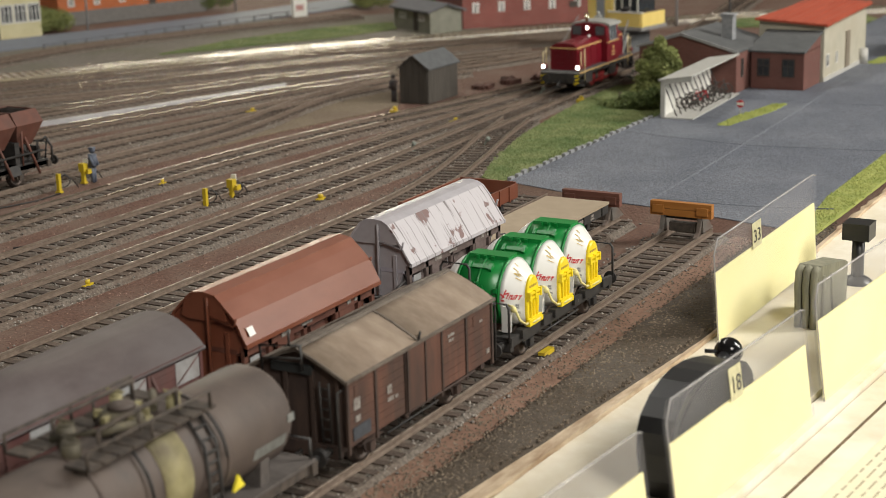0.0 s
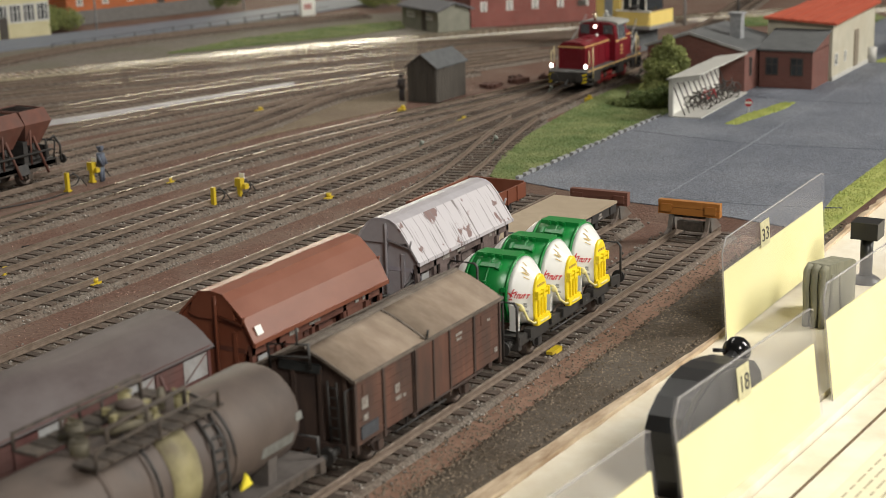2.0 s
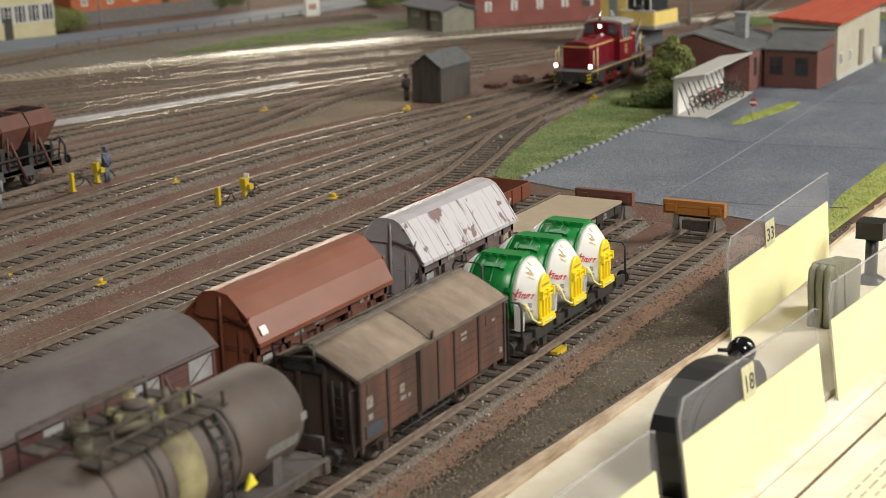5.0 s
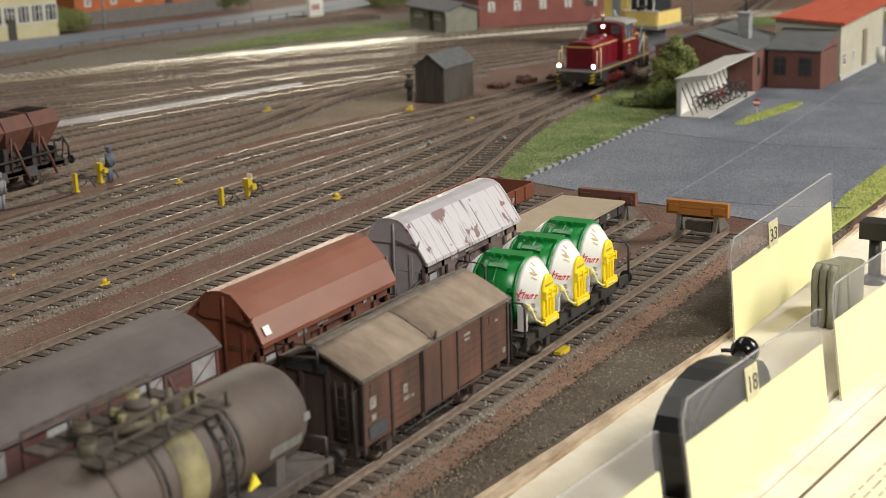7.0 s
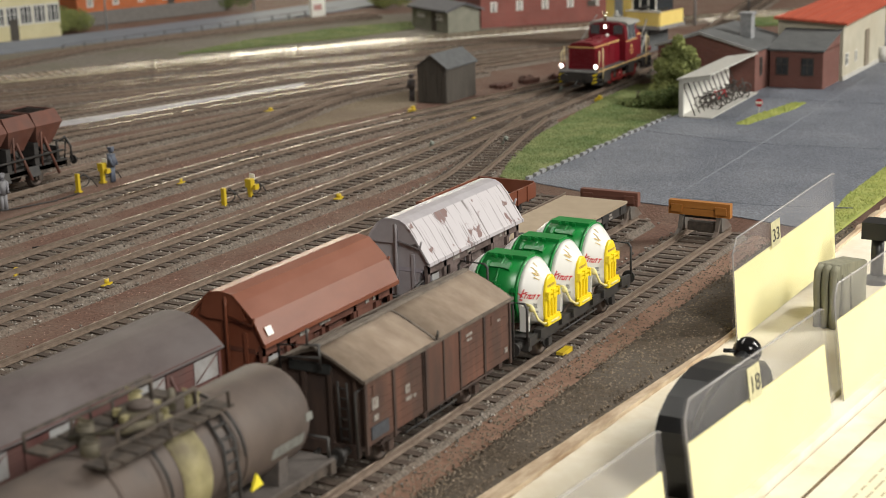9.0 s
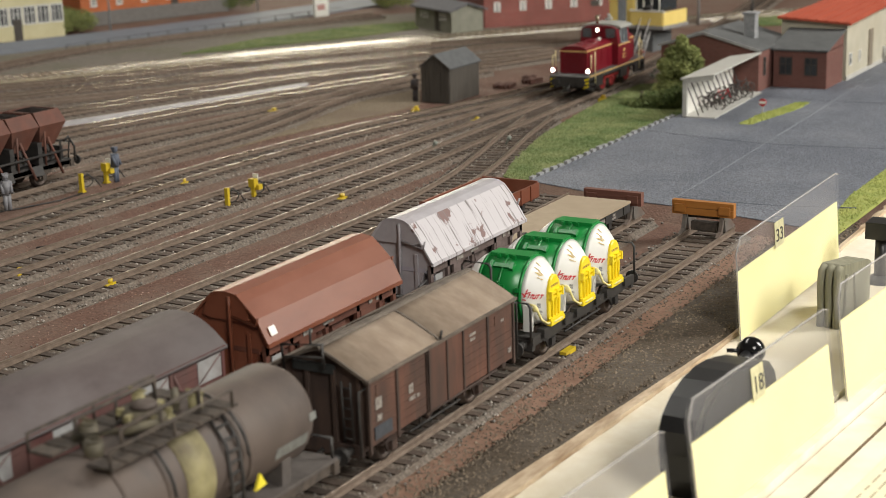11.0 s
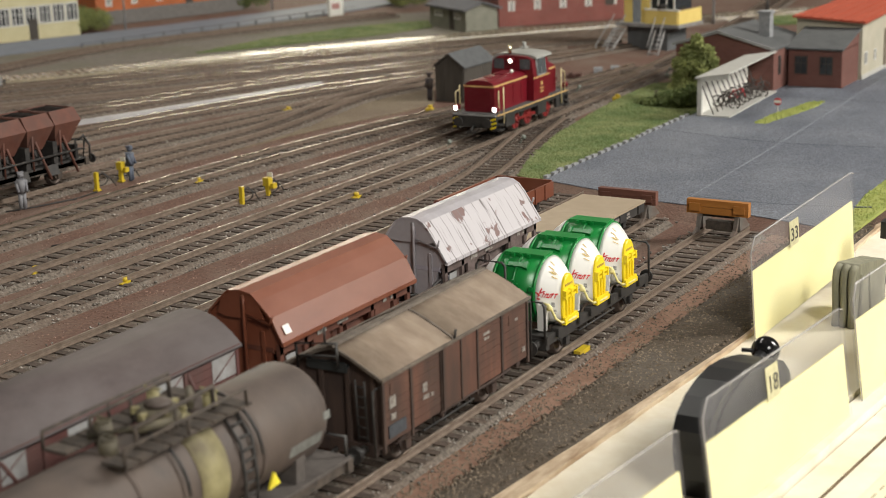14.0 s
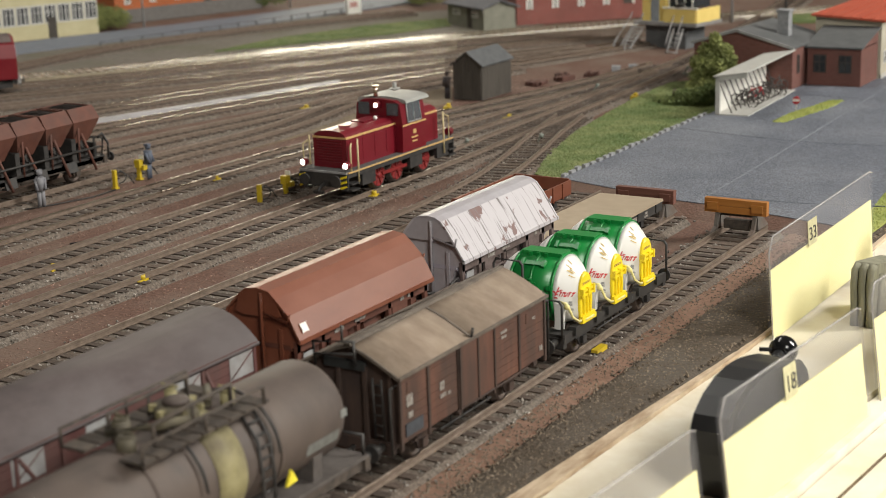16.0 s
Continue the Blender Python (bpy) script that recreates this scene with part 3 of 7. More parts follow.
def covered_wagon():
    t = thing("covered_wagon", 0, 376.5, 0, "weathered brown covered goods wagon with arched tan roof", "freight wagon", group="wagons in the sidings")
    h = 43.5
    prof = [(-15.6, 11)] + arch(15.6, 31, 6.4, flat=1.22) + [(15.6, 11)]
    bm = B()
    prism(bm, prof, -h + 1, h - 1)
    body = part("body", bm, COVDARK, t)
    ribs = [-43.2, -28.5, -11.8, 9.5, 25.7, 43.0]
    for s in (-1, 1):
        # planks of the side wall, each its own strip
        for k in range(8):
            bm = B()
            box(bm, s * 15.9 - 0.35, s * 15.9 + 0.35, -h + 0.6, h - 0.6, 11.2 + k * 2.45, 11.2 + k * 2.45 + 2.32)
            part("plank", bm, COVBROWN, body)
        for y in ribs:
            bm = B()
            box(bm, s * 16.3 - 0.4, s * 16.3 + 0.4, y - 0.55, y + 0.55, 9.2, 31.0)
            part("rib", bm, COVDARK, t)
        bm = B()
        box(bm, s * 16.5 - 0.35, s * 16.5 + 0.35, -11.2, 8.9, 11, 30.2)
        door = part("door", bm, COVBROWN, t, bevel=0.2)
        for y in (-11.4, -0.8, 9.1):
            bm = B()
            box(bm, s * 16.95 - 0.3, s * 16.95 + 0.3, y - 0.4, y + 0.4, 11, 30.4)
            part("door_frame", bm, COVDARK, door)
        bm = B()
        rod(bm, (s * 16.9, -18, 30.6), (s * 16.9, 34, 30.6), 0.35)
        rod(bm, (s * 16.9, -14, 10.9), (s * 16.9, 30, 10.9), 0.35)
        part("door_rail", bm, COVDARK, t)
        for y in (-36, 34):
            bm = B()
            box(bm, s * 16.3 - 0.15, s * 16.3 + 0.15, y - 3.5, y + 3.5, 25.2, 28.6)
            part("vent_hatch", bm, COVBROWN, t)
        bars(t, "lettering", s * 16.35, [(-38.5, 23.0, 3.2, 3.4), (-38.2, 18.6, 2.6, 1.8), (-37.8, 14.8, 2.0, 1.2), (-21, 21.5, 2.4, 2.6), (-20.5, 18.5, 3.4, 1.2), (-17, 18.2, 1.6, 1.0), (16, 27, 4, 0.8), (16, 25.4, 3, 0.8), (35.5, 26, 2, 0.9), (40, 14.5, 2, 1.6)])
    bm = B()
    box(bm, 16.3, 16.6, -41, -32, 12.6, 16.4)
    part("note_board", bm, mat("dark_note_board", (0.05, 0.055, 0.065), None, 0.7), t, "dark chalk board")
    for s, rel in ((-1, 0), (1, 0)):
        e = s * (h - 0.7)
        for x in (-13, -4.5, 4.5, 13):
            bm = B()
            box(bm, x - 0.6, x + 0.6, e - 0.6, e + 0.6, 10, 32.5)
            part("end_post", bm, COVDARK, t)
        bm = B()
        box(bm, -9, 5, e + s * 0.2 - 0.6, e + s * 0.2 + 0.6, 31.2, 33.8)
        part("end_vent", bm, mat("dark_grey_vent", (0.024, 0.027, 0.027), None, 0.7), t, "dark grey louvre vent")
        bm = B()
        wire(bm, [(11, e + s, 12), (11, e + s * 1.6, 30)], 0.35)
        wire(bm, [(8, e + s, 12), (8, e + s * 1.6, 30)], 0.35)
        for k in range(6):
            wire(bm, [(8, e + s * 1.2, 13 + 3 * k), (11, e + s * 1.2, 13 + 3 * k)], 0.3)
        part("ladder", bm, BLACK, t)
        bm = B()
        wire(bm, [(15.5, e, 29), (15.5, e + s * 4, 28.6), (15.5, e + s * 4.4, 24), (15.5, e + s * 4, 9)], 0.4)
        part("handrail", bm, BLACK, t)
    # two roof halves that meet at the ridge, each lapped at mid length; the left is coloured darker for shade and dirt
    outer = arch(16.8, 31.0, 7.8, flat=1.22)
    inner = [(x * 0.985, z - 0.7) for x, z in reversed(outer)]
    for half, paint, drop in ((outer[7:], ROOFTAN, 0), (outer[:8], ROOFSHADED, 0.1)):
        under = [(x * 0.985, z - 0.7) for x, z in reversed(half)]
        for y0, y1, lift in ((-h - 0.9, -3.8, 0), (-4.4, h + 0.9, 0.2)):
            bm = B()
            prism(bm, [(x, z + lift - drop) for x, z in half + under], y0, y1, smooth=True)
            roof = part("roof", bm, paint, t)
    bm = B()
    prism(bm, [(-1.5, 38.2), (-1.1, 39.1), (0.7, 39.25), (1.1, 38.6)], -h - 0.9, h + 0.9)
    part("ridge_strip", bm, ROOFEDGE, roof)
    bm = B()
    prism(bm, [(x * 1.004, z + 0.3) for x, z in outer] + inner, -4.6, -3.7)
    part("roof_strap", bm, ROOFEDGE, roof)
    for s in (-1, 1):
        bm = B()
        prism(bm, [(x * 1.006, z + 0.15) for x, z in outer] + inner, s * (h + 0.6) - 0.35, s * (h + 0.6) + 0.35)
        part("roof_trim", bm, ROOFEDGE, roof)
        bm = B()
        box(bm, s * 17 - 0.35, s * 17 + 0.35, -h - 0.9, h + 0.9, 30.5, 31.4)
        part("gutter", bm, ROOFEDGE, roof)
    bm = B()
    wire(bm, [(-11, -h - 1.5, 31), (-11, -h - 2, 38.6), (3, -h - 2, 40.4), (3, -h - 1.5, 33)], 0.4)
    wire(bm, [(-11, -h - 2, 35), (3, -h - 2, 36.6)], 0.35)
    part("end_frame", bm, BLACK, t, "black wire rail over the end")
    bm = B()
    wire(bm, [(-3, -h + 1, 38.5), (-3, -h + 1, 43.5)], 0.35)
    part("roof_stanchion", bm, BLACK, t)
    bm = B()
    wire(bm, [(16.6, -4, 31), (17.2, -4, 34.2)], 0.4)
    part("roof_stanchion", bm, BLACK, t)
    running_gear(t, h - 1, 52, COVDARK, 10.4)
    brake_gear(t, h)
    return t


covered_wagon()

TANK = mat("grimy_grey_tank", (0.055, 0.041, 0.035), (0.082, 0.062, 0.054), 0.66, scale=220, dirt=(0.100, 0.074, 0.060), damt=0.8, dscale=60, stretch=(1, 1, 0.4))
TANKYEL = mat("dirty_cream_paint", (0.242, 0.213, 0.098), (0.317, 0.282, 0.150), 0.7, scale=200, dirt=(0.09, 0.07, 0.045), damt=0.9, dscale=60)
VALVE = mat("grimy_valve_paint", (0.075, 0.064, 0.044), (0.135, 0.116, 0.07), 0.75, scale=200, dirt=(0.07, 0.06, 0.05), damt=0.8, dscale=90)
DECKGREY = mat("grey_deck_plate", (0.068, 0.058, 0.053), (0.100, 0.086, 0.079), 0.8, scale=300)


def tank_wagon():
    t = thing("tank_wagon", 0, 260.5, 0, "grimy grey tank wagon with cream filling dome", "tank wagon", group="wagons in the sidings")
    r, zc = 14.0, 27.5
    bm = B()
    lathe(bm, [(-55, 2), (-54.6, 6), (-53.4, 10), (-51.5, 12.8), (-49, r), (-20, r), (20, r), (48.5, r), (51, 12.8), (52.9, 10), (54.2, 6), (54.6, 2)], 40, "y", (0, 0, zc))
    tank = part("tank", bm, TANK, t)
    for y in (-22, 22):
        bm = B()
        lathe(bm, [(y - 0.6, r + 0.3), (y + 0.6, r + 0.3)], 40, "y", (0, 0, zc))
        part("tank_band", bm, TANK, tank)
    bm = B()
    lathe(bm, [(-2.5, r + 0.25), (8.0, r + 0.25)], 40, "y", (0, 0, zc))
    part("paint_band", bm, TANKYEL, tank, "dirty cream painted band")
    bm = B()
    lathe(bm, [(zc + r - 1, 5.5), (zc + r + 3, 5.5), (zc + r + 4, 4.6), (zc + r + 4.4, 2)], 20, "z")
    dome = part("dome", bm, VALVE, tank)
    bm = B()
    lathe(bm, [(zc + r + 4.4, 3.4), (zc + r + 5.4, 3.2), (zc + r + 5.8, 1)], 16, "z")
    part("dome_lid", bm, TANK, dome)
    # catwalk with slats and rails round the dome
    for k in range(9):
        for s in (-1, 1):
            bm = B()
            box(bm, s * 9 - 3.6, s * 9 + 3.6, -26 + k * 5.2, -26 + k * 5.2 + 4.4, zc + r - 0.2, zc + r + 0.5)
            part("walkway_slat", bm, DIRTBLACK, t)
    for s in (-1, 1):
        bm = B()
        wire(bm, [(s * 12.5, -26, zc + r), (s * 12.5, -26, zc + r + 4.6), (s * 12.5, 18, zc + r + 4.6), (s * 12.5, 18, zc + r)], 0.4)
        wire(bm, [(s * 12.5, -4, zc + r), (s * 12.5, -4, zc + r + 4.6)], 0.4)
        part("walkway_rail", bm, DIRTBLACK, t)
    for pts, rr in (([(-6, -18, zc + r + 2), (5, -12, zc + r + 3.4), (6, -2, zc + r + 2)], 1.1), ([(3, 8, zc + r + 2), (-4, 16, zc + r + 2.5)], 1.0)):
        bm = B()
        wire(bm, pts, rr, 10)
        part("vent_pipe", bm, VALVE, t)
    for x, y, rr, hh in ((-5, -14, 2.2, 4), (5, 13, 1.8, 3.6), (2, -20, 2.4, 3), (-7, 6, 1.6, 4.4)):
        bm = B()
        rod(bm, (x, y, zc + r - 1), (x, y, zc + r + hh), rr, 12)
        rod(bm, (x, y, zc + r + hh), (x, y, zc + r + hh + 0.6), rr * 0.8, 12)
        rod(bm, (x - 2.6, y, zc + r + hh + 1.2), (x + 2.6, y, zc + r + hh + 1.2), 0.35, 6)
        rod(bm, (x, y, zc + r + hh), (x, y, zc + r + hh + 1.4), 0.5, 6)
        part("valve", bm, TANKYEL if y > 0 else VALVE, t)
    # dirty hand rails and clamps round the manhole
    for s in (-1, 1):
        bm = B()
        wire(bm, [(s * 7, -16, zc + r), (s * 7, -16, zc + r + 5.5), (s * 7, 12, zc + r + 6.2), (s * 7, 12, zc + r)], 0.5)
        wire(bm, [(s * 7, -2, zc + r), (s * 7, -2, zc + r + 5.8)], 0.4)
        part("manhole_rail", bm, DIRTBLACK, t)
    for k in range(6):
        a = 2 * math.pi * k / 6
        bm = B()
        box(bm, -0.7, 0.7, 4.6, 6.6, zc + r + 2.4, zc + r + 4.0, Matrix.Rotation(a, 4, "Z"))
        part("clamp", bm, TANKYEL, dome)
    ladder = None
    for q in (0, 4.5):
        bm = B()
        wire(bm, [(8 + 0.2, 13 + q, zc + 13), (13.8, 13 + q, zc + 6), (14.8, 13 + q, zc - 4), (14.2, 13 + q, 12)], 0.45)
        ladder = part("ladder" if ladder is None else "stile", bm, BLACK, ladder or t)
    for k in range(8):
        z = zc + 10 - k * 3
        x = 14.2 if z < zc + 5 else 14.2 - (z - zc - 5) * 0.62
        bm = B()
        wire(bm, [(x, 13, z), (x, 17.5, z)], 0.4)
        part("rung", bm, BLACK, ladder)
    # hoops over the tank by the dome
    for y in (-8, 20):
        bm = B()
        pts = [((r + 1.2) * math.cos(a), y, zc + (r + 1.2) * math.sin(a)) for a in [math.pi * (0.02 + 0.06 * i) for i in range(17)]]
        wire(bm, pts, 0.4)
        part("hoop", bm, BLACK, t)
    bm = B()
    prism(bm, [(23.2, 17.2), (27.8, 17.6), (25.6, 21.2)], 13.1, 13.9, axis="x")
    part("warning_triangle", bm, mat("warning_yellow", (0.85, 0.72, 0.05), None, 0.5), t, "yellow warning triangle")
    PALE = mat("pale_stencil", (0.192, 0.198, 0.186), (0.132, 0.132, 0.120), 0.7, scale=500)
    bm = B()
    for y0, y1, a0, a1 in ((33, 47, -0.42, -0.18), (47.5, 50.5, 0.0, 0.16)):
        q = []
        for a in (a0, a1):
            for y in (y0, y1):
                q.append(bm.verts.new(((r + 0.15) * math.cos(a), y, zc + (r + 0.15) * math.sin(a))))
        bm.faces.new((q[0], q[1], q[3], q[2]))
    part("stencil_panel", bm, PALE, t, "worn pale stencil panel")
    for s in (-1, 1):
        for y in (-40, 40):
            bm = B()
            prism(bm, [(s * 4, 12), (s * 11, 12), (s * 11.5, 20), (s * 8, 17)], y - 2, y + 2)
            part("saddle", bm, DECKGREY, t)
    bm = B()
    box(bm, -13, 13, -61, 61, 11.2, 12.2)
    part("deck", bm, DECKGREY, t, bevel=0.2)
    for s in (-1, 1):
        bm = B()
        wire(bm, [(-12, s * 60, 12), (-12, s * 60, 18), (12, s * 60, 18), (12, s * 60, 12)], 0.45)
        part("end_rail", bm, BLACK, t)
    running_gear(t, 60.5, 74, DIRTBLACK, 10.6)
    brake_gear(t, 55)


tank_wagon()

WINE = mat("dark_wine_paint", (0.075, 0.023, 0.022), (0.110, 0.037, 0.032), 0.7, scale=200, dirt=(0.085, 0.055, 0.048), damt=0.7, dscale=40, stretch=(1, 1, 0.4))
ROOFGREY = mat("sooty_grey_roof", (0.058, 0.043, 0.043), (0.086, 0.067, 0.066), 0.74, scale=200, dirt=(0.112, 0.096, 0.096), damt=0.85, dscale=32, stretch=(1, 0.6, 1), bump=0.15)
HATCH = mat("pale_grey_hatch", (0.245, 0.245, 0.245), (0.326, 0.326, 0.326), 0.6, scale=300, dirt=(0.18, 0.15, 0.14), damt=0.6, dscale=100)


def large_covered_wagon():
    t = thing("covered_wagon", -49, 262, 0, "dark wine-red covered wagon with sooty grey roof", "freight wagon", group="wagons in the sidings")
    h = 70.0
    prof = [(-15.8, 11)] + arch(15.8, 35, 7.4, flat=2.1) + [(15.8, 11)]
    bm = B()
    prism(bm, prof, -h + 0.5, h - 0.5)
    part("body", bm, WINE, t)
    outer = arch(17.2, 34.6, 8.9, flat=2.1)
    inner = [(x * 0.985, z - 0.7) for x, z in reversed(outer)]
    bm = B()
    prism(bm, outer + inner, -h - 0.8, h + 0.8, smooth=True)
    roof = part("roof", bm, ROOFGREY, t)
    for s in (-1, 1):
        bm = B()
        box(bm, s * 16.4 - 0.5, s * 16.4 + 0.5, -h, h, 34.2, 35.2)
        part("gutter", bm, WINE, t)
        for y in (-66, -48, -24, -8.4, 9.9, 31, 46, 69):
            bm = B()
            box(bm, s * 16.2 - 0.4, s * 16.2 + 0.4, y - 0.6, y + 0.6, 10, 34.3)
            part("rib", bm, WINE, t)
        for y in (-58, -40, -20, 5.5, 39.5, 63.2):
            bm = B()
            box(bm, s * 16.0 - 0.3, s * 16.0 + 0.3, y - 5.4, y + 5.4, 26.5, 33.4)
            hatch = part("vent_hatch", bm, HATCH, t, "pale grey ventilation hatch", bevel=0.15)
            bm = B()
            wire(bm, [(s * 16.4, y - 5, 27), (s * 16.4, y + 5, 33)], 0.2)
            part("brace", bm, WINE, hatch)
        for y0, y1 in ((11, 30), (-23, -9), (47, 57)):
            bm = B()
            wire(bm, [(s * 16.3, y0, 33), (s * 16.3, y1, 12)], 0.6)
            part("diagonal_brace", bm, WINE, t)
        for k in range(9):
            bm = B()
            box(bm, s * 15.95 - 0.2, s * 15.95 + 0.2, -h + 0.5, h - 0.5, 11.2 + k * 2.55, 13.6 + k * 2.55)
            part("plank", bm, WINE, t)
        bm = B()
        box(bm, s * 16.6 - 0.3, s * 16.6 + 0.3, 10.5, 30, 11, 26)
        part("door", bm, WINE, t, bevel=0.2)
    running_gear(t, h - 1, 90, DIRTBLACK, 10.4)
    brake_gear(t, h)


large_covered_wagon()

HOPBROWN = mat("oxide_brown_paint", (0.156, 0.047, 0.024), (0.191, 0.063, 0.034), 0.45, scale=90, dirt=(0.24, 0.11, 0.075), damt=0.4, dscale=24, stretch=(1, 0.5, 1))
HOPDARK = mat("dark_oxide_frame", (0.085, 0.03, 0.02), (0.13, 0.05, 0.032), 0.65, scale=200)
SILVER = mat("dull_aluminium_paint", (0.380, 0.362, 0.389), (0.448, 0.431, 0.458), 0.45, 0.15, scale=120, dirt=(0.30, 0.26, 0.27), damt=0.5, dscale=40)
SILVERLOW = mat("grimy_aluminium_paint", (0.333, 0.313, 0.365), (0.405, 0.385, 0.436), 0.5, 0.1, scale=120)
SILVERDARK = mat("grimy_grey_frame", (0.075, 0.052, 0.046), (0.14, 0.105, 0.098), 0.7, scale=200)


def peeling():
    """White panel whose paint has come off in patches and scratches."""
    m = bpy.data.materials.new("peeling_white_panel")
    m.use_nodes = True
    nt = m.node_tree
    b = nt.nodes["Principled BSDF"]
    b.inputs["Roughness"].default_value = 0.55
    tc = nt.nodes.new("ShaderNodeTexCoord")
    masks = []
    for sc, st, lo, hi in ((80, (0.8, 1, 1), 0.595, 0.61), (800, (0.02, 1.0, 0.04), 0.56, 0.63)):
        mp = nt.nodes.new("ShaderNodeMapping")
        mp.inputs["Scale"].default_value = st
        nt.links.new(tc.outputs["Object"], mp.inputs[0])
        n = nt.nodes.new("ShaderNodeTexNoise")
        n.inputs["Scale"].default_value, n.inputs["Detail"].default_value, n.inputs["Roughness"].default_value = sc, 6, 0.55
        nt.links.new(mp.outputs[0], n.inputs["Vector"])
        r = nt.nodes.new("ShaderNodeMapRange")
        r.inputs["From Min"].default_value, r.inputs["From Max"].default_value = lo, hi
        nt.links.new(n.outputs[0], r.inputs[0])
        masks.append(r.outputs[0])
    col = None
    for mk, c in zip(masks, ((0.17, 0.10, 0.095), (0.16, 0.14, 0.14))):
        mx = nt.nodes.new("ShaderNodeMix")
        mx.data_type = "RGBA"
        mx.inputs[6].default_value, mx.inputs[7].default_value = (0.455, 0.43, 0.45, 1), (*c, 1)
        if col:
            nt.links.new(col, mx.inputs[6])
        nt.links.new(mk, mx.inputs[0])
        col = mx.outputs[2]
    nt.links.new(col, b.inputs["Base Color"])
    return m


PEEL = peeling()


def hopper_wagon(y, half, prof, m_roof, m_side, m_end, m_low, m_frame, label):
    """Swing-roof hopper wagon: facetted roof flaps over a body that narrows to the outlets."""
    t = thing("hopper_wagon", -49, y, 0, label, "hopper wagon", group="wagons in the sidings")
    full = [(-x, z) for x, z in reversed(prof)] + prof[1:]
    # end wall with the outline of the roof, a little inside it
    low = [(11.0, prof[-1][1] - 4), (7.0, 15)]
    bm = B()
    prism(bm, [(x * 0.96, z - 0.6) for x, z in full] + low + [(-x, z) for x, z in reversed(low)], -half + 1.2, half - 1.2)
    part("body", bm, m_end, t)
    # roof facets, each a sheet of its own
    for s in (-1, 1):
        for i in range(len(prof) - 1):
            (x0, z0), (x1, z1) = prof[i], prof[i + 1]
            nx, nz = (z0 - z1), (x1 - x0)
            L = math.hypot(nx, nz)
            nx, nz = nx / L * 0.7, nz / L * 0.7
            bm = B()
            prism(bm, [(s * x0, z0), (s * x1, z1), (s * (x1 - nx), z1 - nz), (s * (x0 - nx), z0 - nz)], -half, half)
            part("roof_panel", bm, m_side if i >= len(prof) - 3 else m_roof, t, bevel=0.12)
        x1, z1 = prof[-1]
        bm = B()
        box(bm, s * (x1 - 0.2) - 0.5, s * (x1 - 0.2) + 0.5, -half, half, z1 - 1.2, z1 + 0.1)
        part("roof_lip", bm, m_side, t)
        bm = B()
        box(bm, *sorted((s * 12.6, s * 13.9)), -half + 1, half - 1, z1 - 4.6, z1 - 1.2)
        part("top_rail", bm, m_frame, t, bevel=0.2)
        bm = B()
        box(bm, *sorted((s * 12.4, s * 13.6)), -half, half, 9.6, 14.2)
        part("side_sill", bm, m_frame, t, bevel=0.2)
        # outlet chutes behind the open framework
        for k in range(4):
            yy = -half * 0.6 + k * half * 0.4
            bm = B()
            prism(bm, [(s * 6, 23), (s * 10.4, 23), (s * 12.2, 14.5), (s * 11, 13), (s * 6, 16)], yy - half * 0.13, yy + half * 0.13)
            part("chute", bm, m_frame, t, bevel=0.2)
        for yy in (-half + 2, -half * 0.62, -half * 0.12, half * 0.36, half * 0.72, half - 2):
            bm = B()
            box(bm, s * 13.3 - 0.6, s * 13.3 + 0.6, yy - 0.9, yy + 0.9, 9, z1 - 1.4)
            part("stanchion", bm, m_frame, t, bevel=0.15)
        for yy in (-half * 0.38, half * 0.54):
            bm = B()
            box(bm, s * 12.9 - 0.5, s * 12.9 + 0.5, yy - half * 0.12, yy + half * 0.12, 14.2, z1 - 4.6)
            part("side_panel", bm, m_frame, t)
        bm = B()
        rod(bm, (s * 13.4, -half * 0.9, 20), (s * 13.4, half * 0.9, 20), 0.5)
        part("flap_rod", bm, m_frame, t)
        bm = B()
        pts = [(s * 14.2, half - 7 + 4.0 * math.cos(a), 17.5 + 4.0 * math.sin(a)) for a in [2 * math.pi * i / 16 for i in range(17)]]
        wire(bm, pts, 0.45)
        wire(bm, [pts[0], pts[8]], 0.35)
        wire(bm, [pts[4], pts[12]], 0.35)
        part("hand_wheel", bm, m_frame, t)
        bars(t, "lettering", s * 14.0, [(-half * 0.40, z1 - 2.9, 5, 1.8), (-half * 0.1, z1 - 3, 6, 1.0), (half * 0.55, z1 - 2.8, 2.2, 1.6), (half * 0.66, z1 - 2.8, 1.4, 1.6), (half * 0.1, 12, 5, 1.4)])
        box_ = B()
        box(box_, s * 13.9 - 0.15, s * 13.9 + 0.15, -half + 4, -half + 9, z1 - 8.6, z1 - 5.4)
        part("note_board", box_, HATCH, t, "pale data panel")
    for s in (-1, 1):
        e = s * (half - 1)
        cut = prof[0][1] - 8.5
        cap = [(x * 0.99, z - 0.2) for x, z in full if z > cut + 1.5]
        xe = cap[-1][0] + 1.6
        bm = B()
        prism(bm, cap + [(xe, cut), (xe - 3, cut - 0.8), (-xe + 3, cut - 0.8), (-xe, cut)], e + s * 0.3 - 0.5, e + s * 0.3 + 0.5)
        part("end_plate", bm, m_roof, t, bevel=0.15)
        bm = B()
        prism(bm, [(e, 26), (e, 24.5), (s * (half - 14), 14), (s * (half - 16), 15.5)], -11.5, 11.5, axis="x")
        part("end_slope", bm, m_low, t)
        for x in (-8, 8):
            bm = B()
            box(bm, x - 0.6, x + 0.6, e - 0.4, e + 0.8, 10, 31)
            part("end_post", bm, m_end, t)
        bm = B()
        q = e + s * 0.9
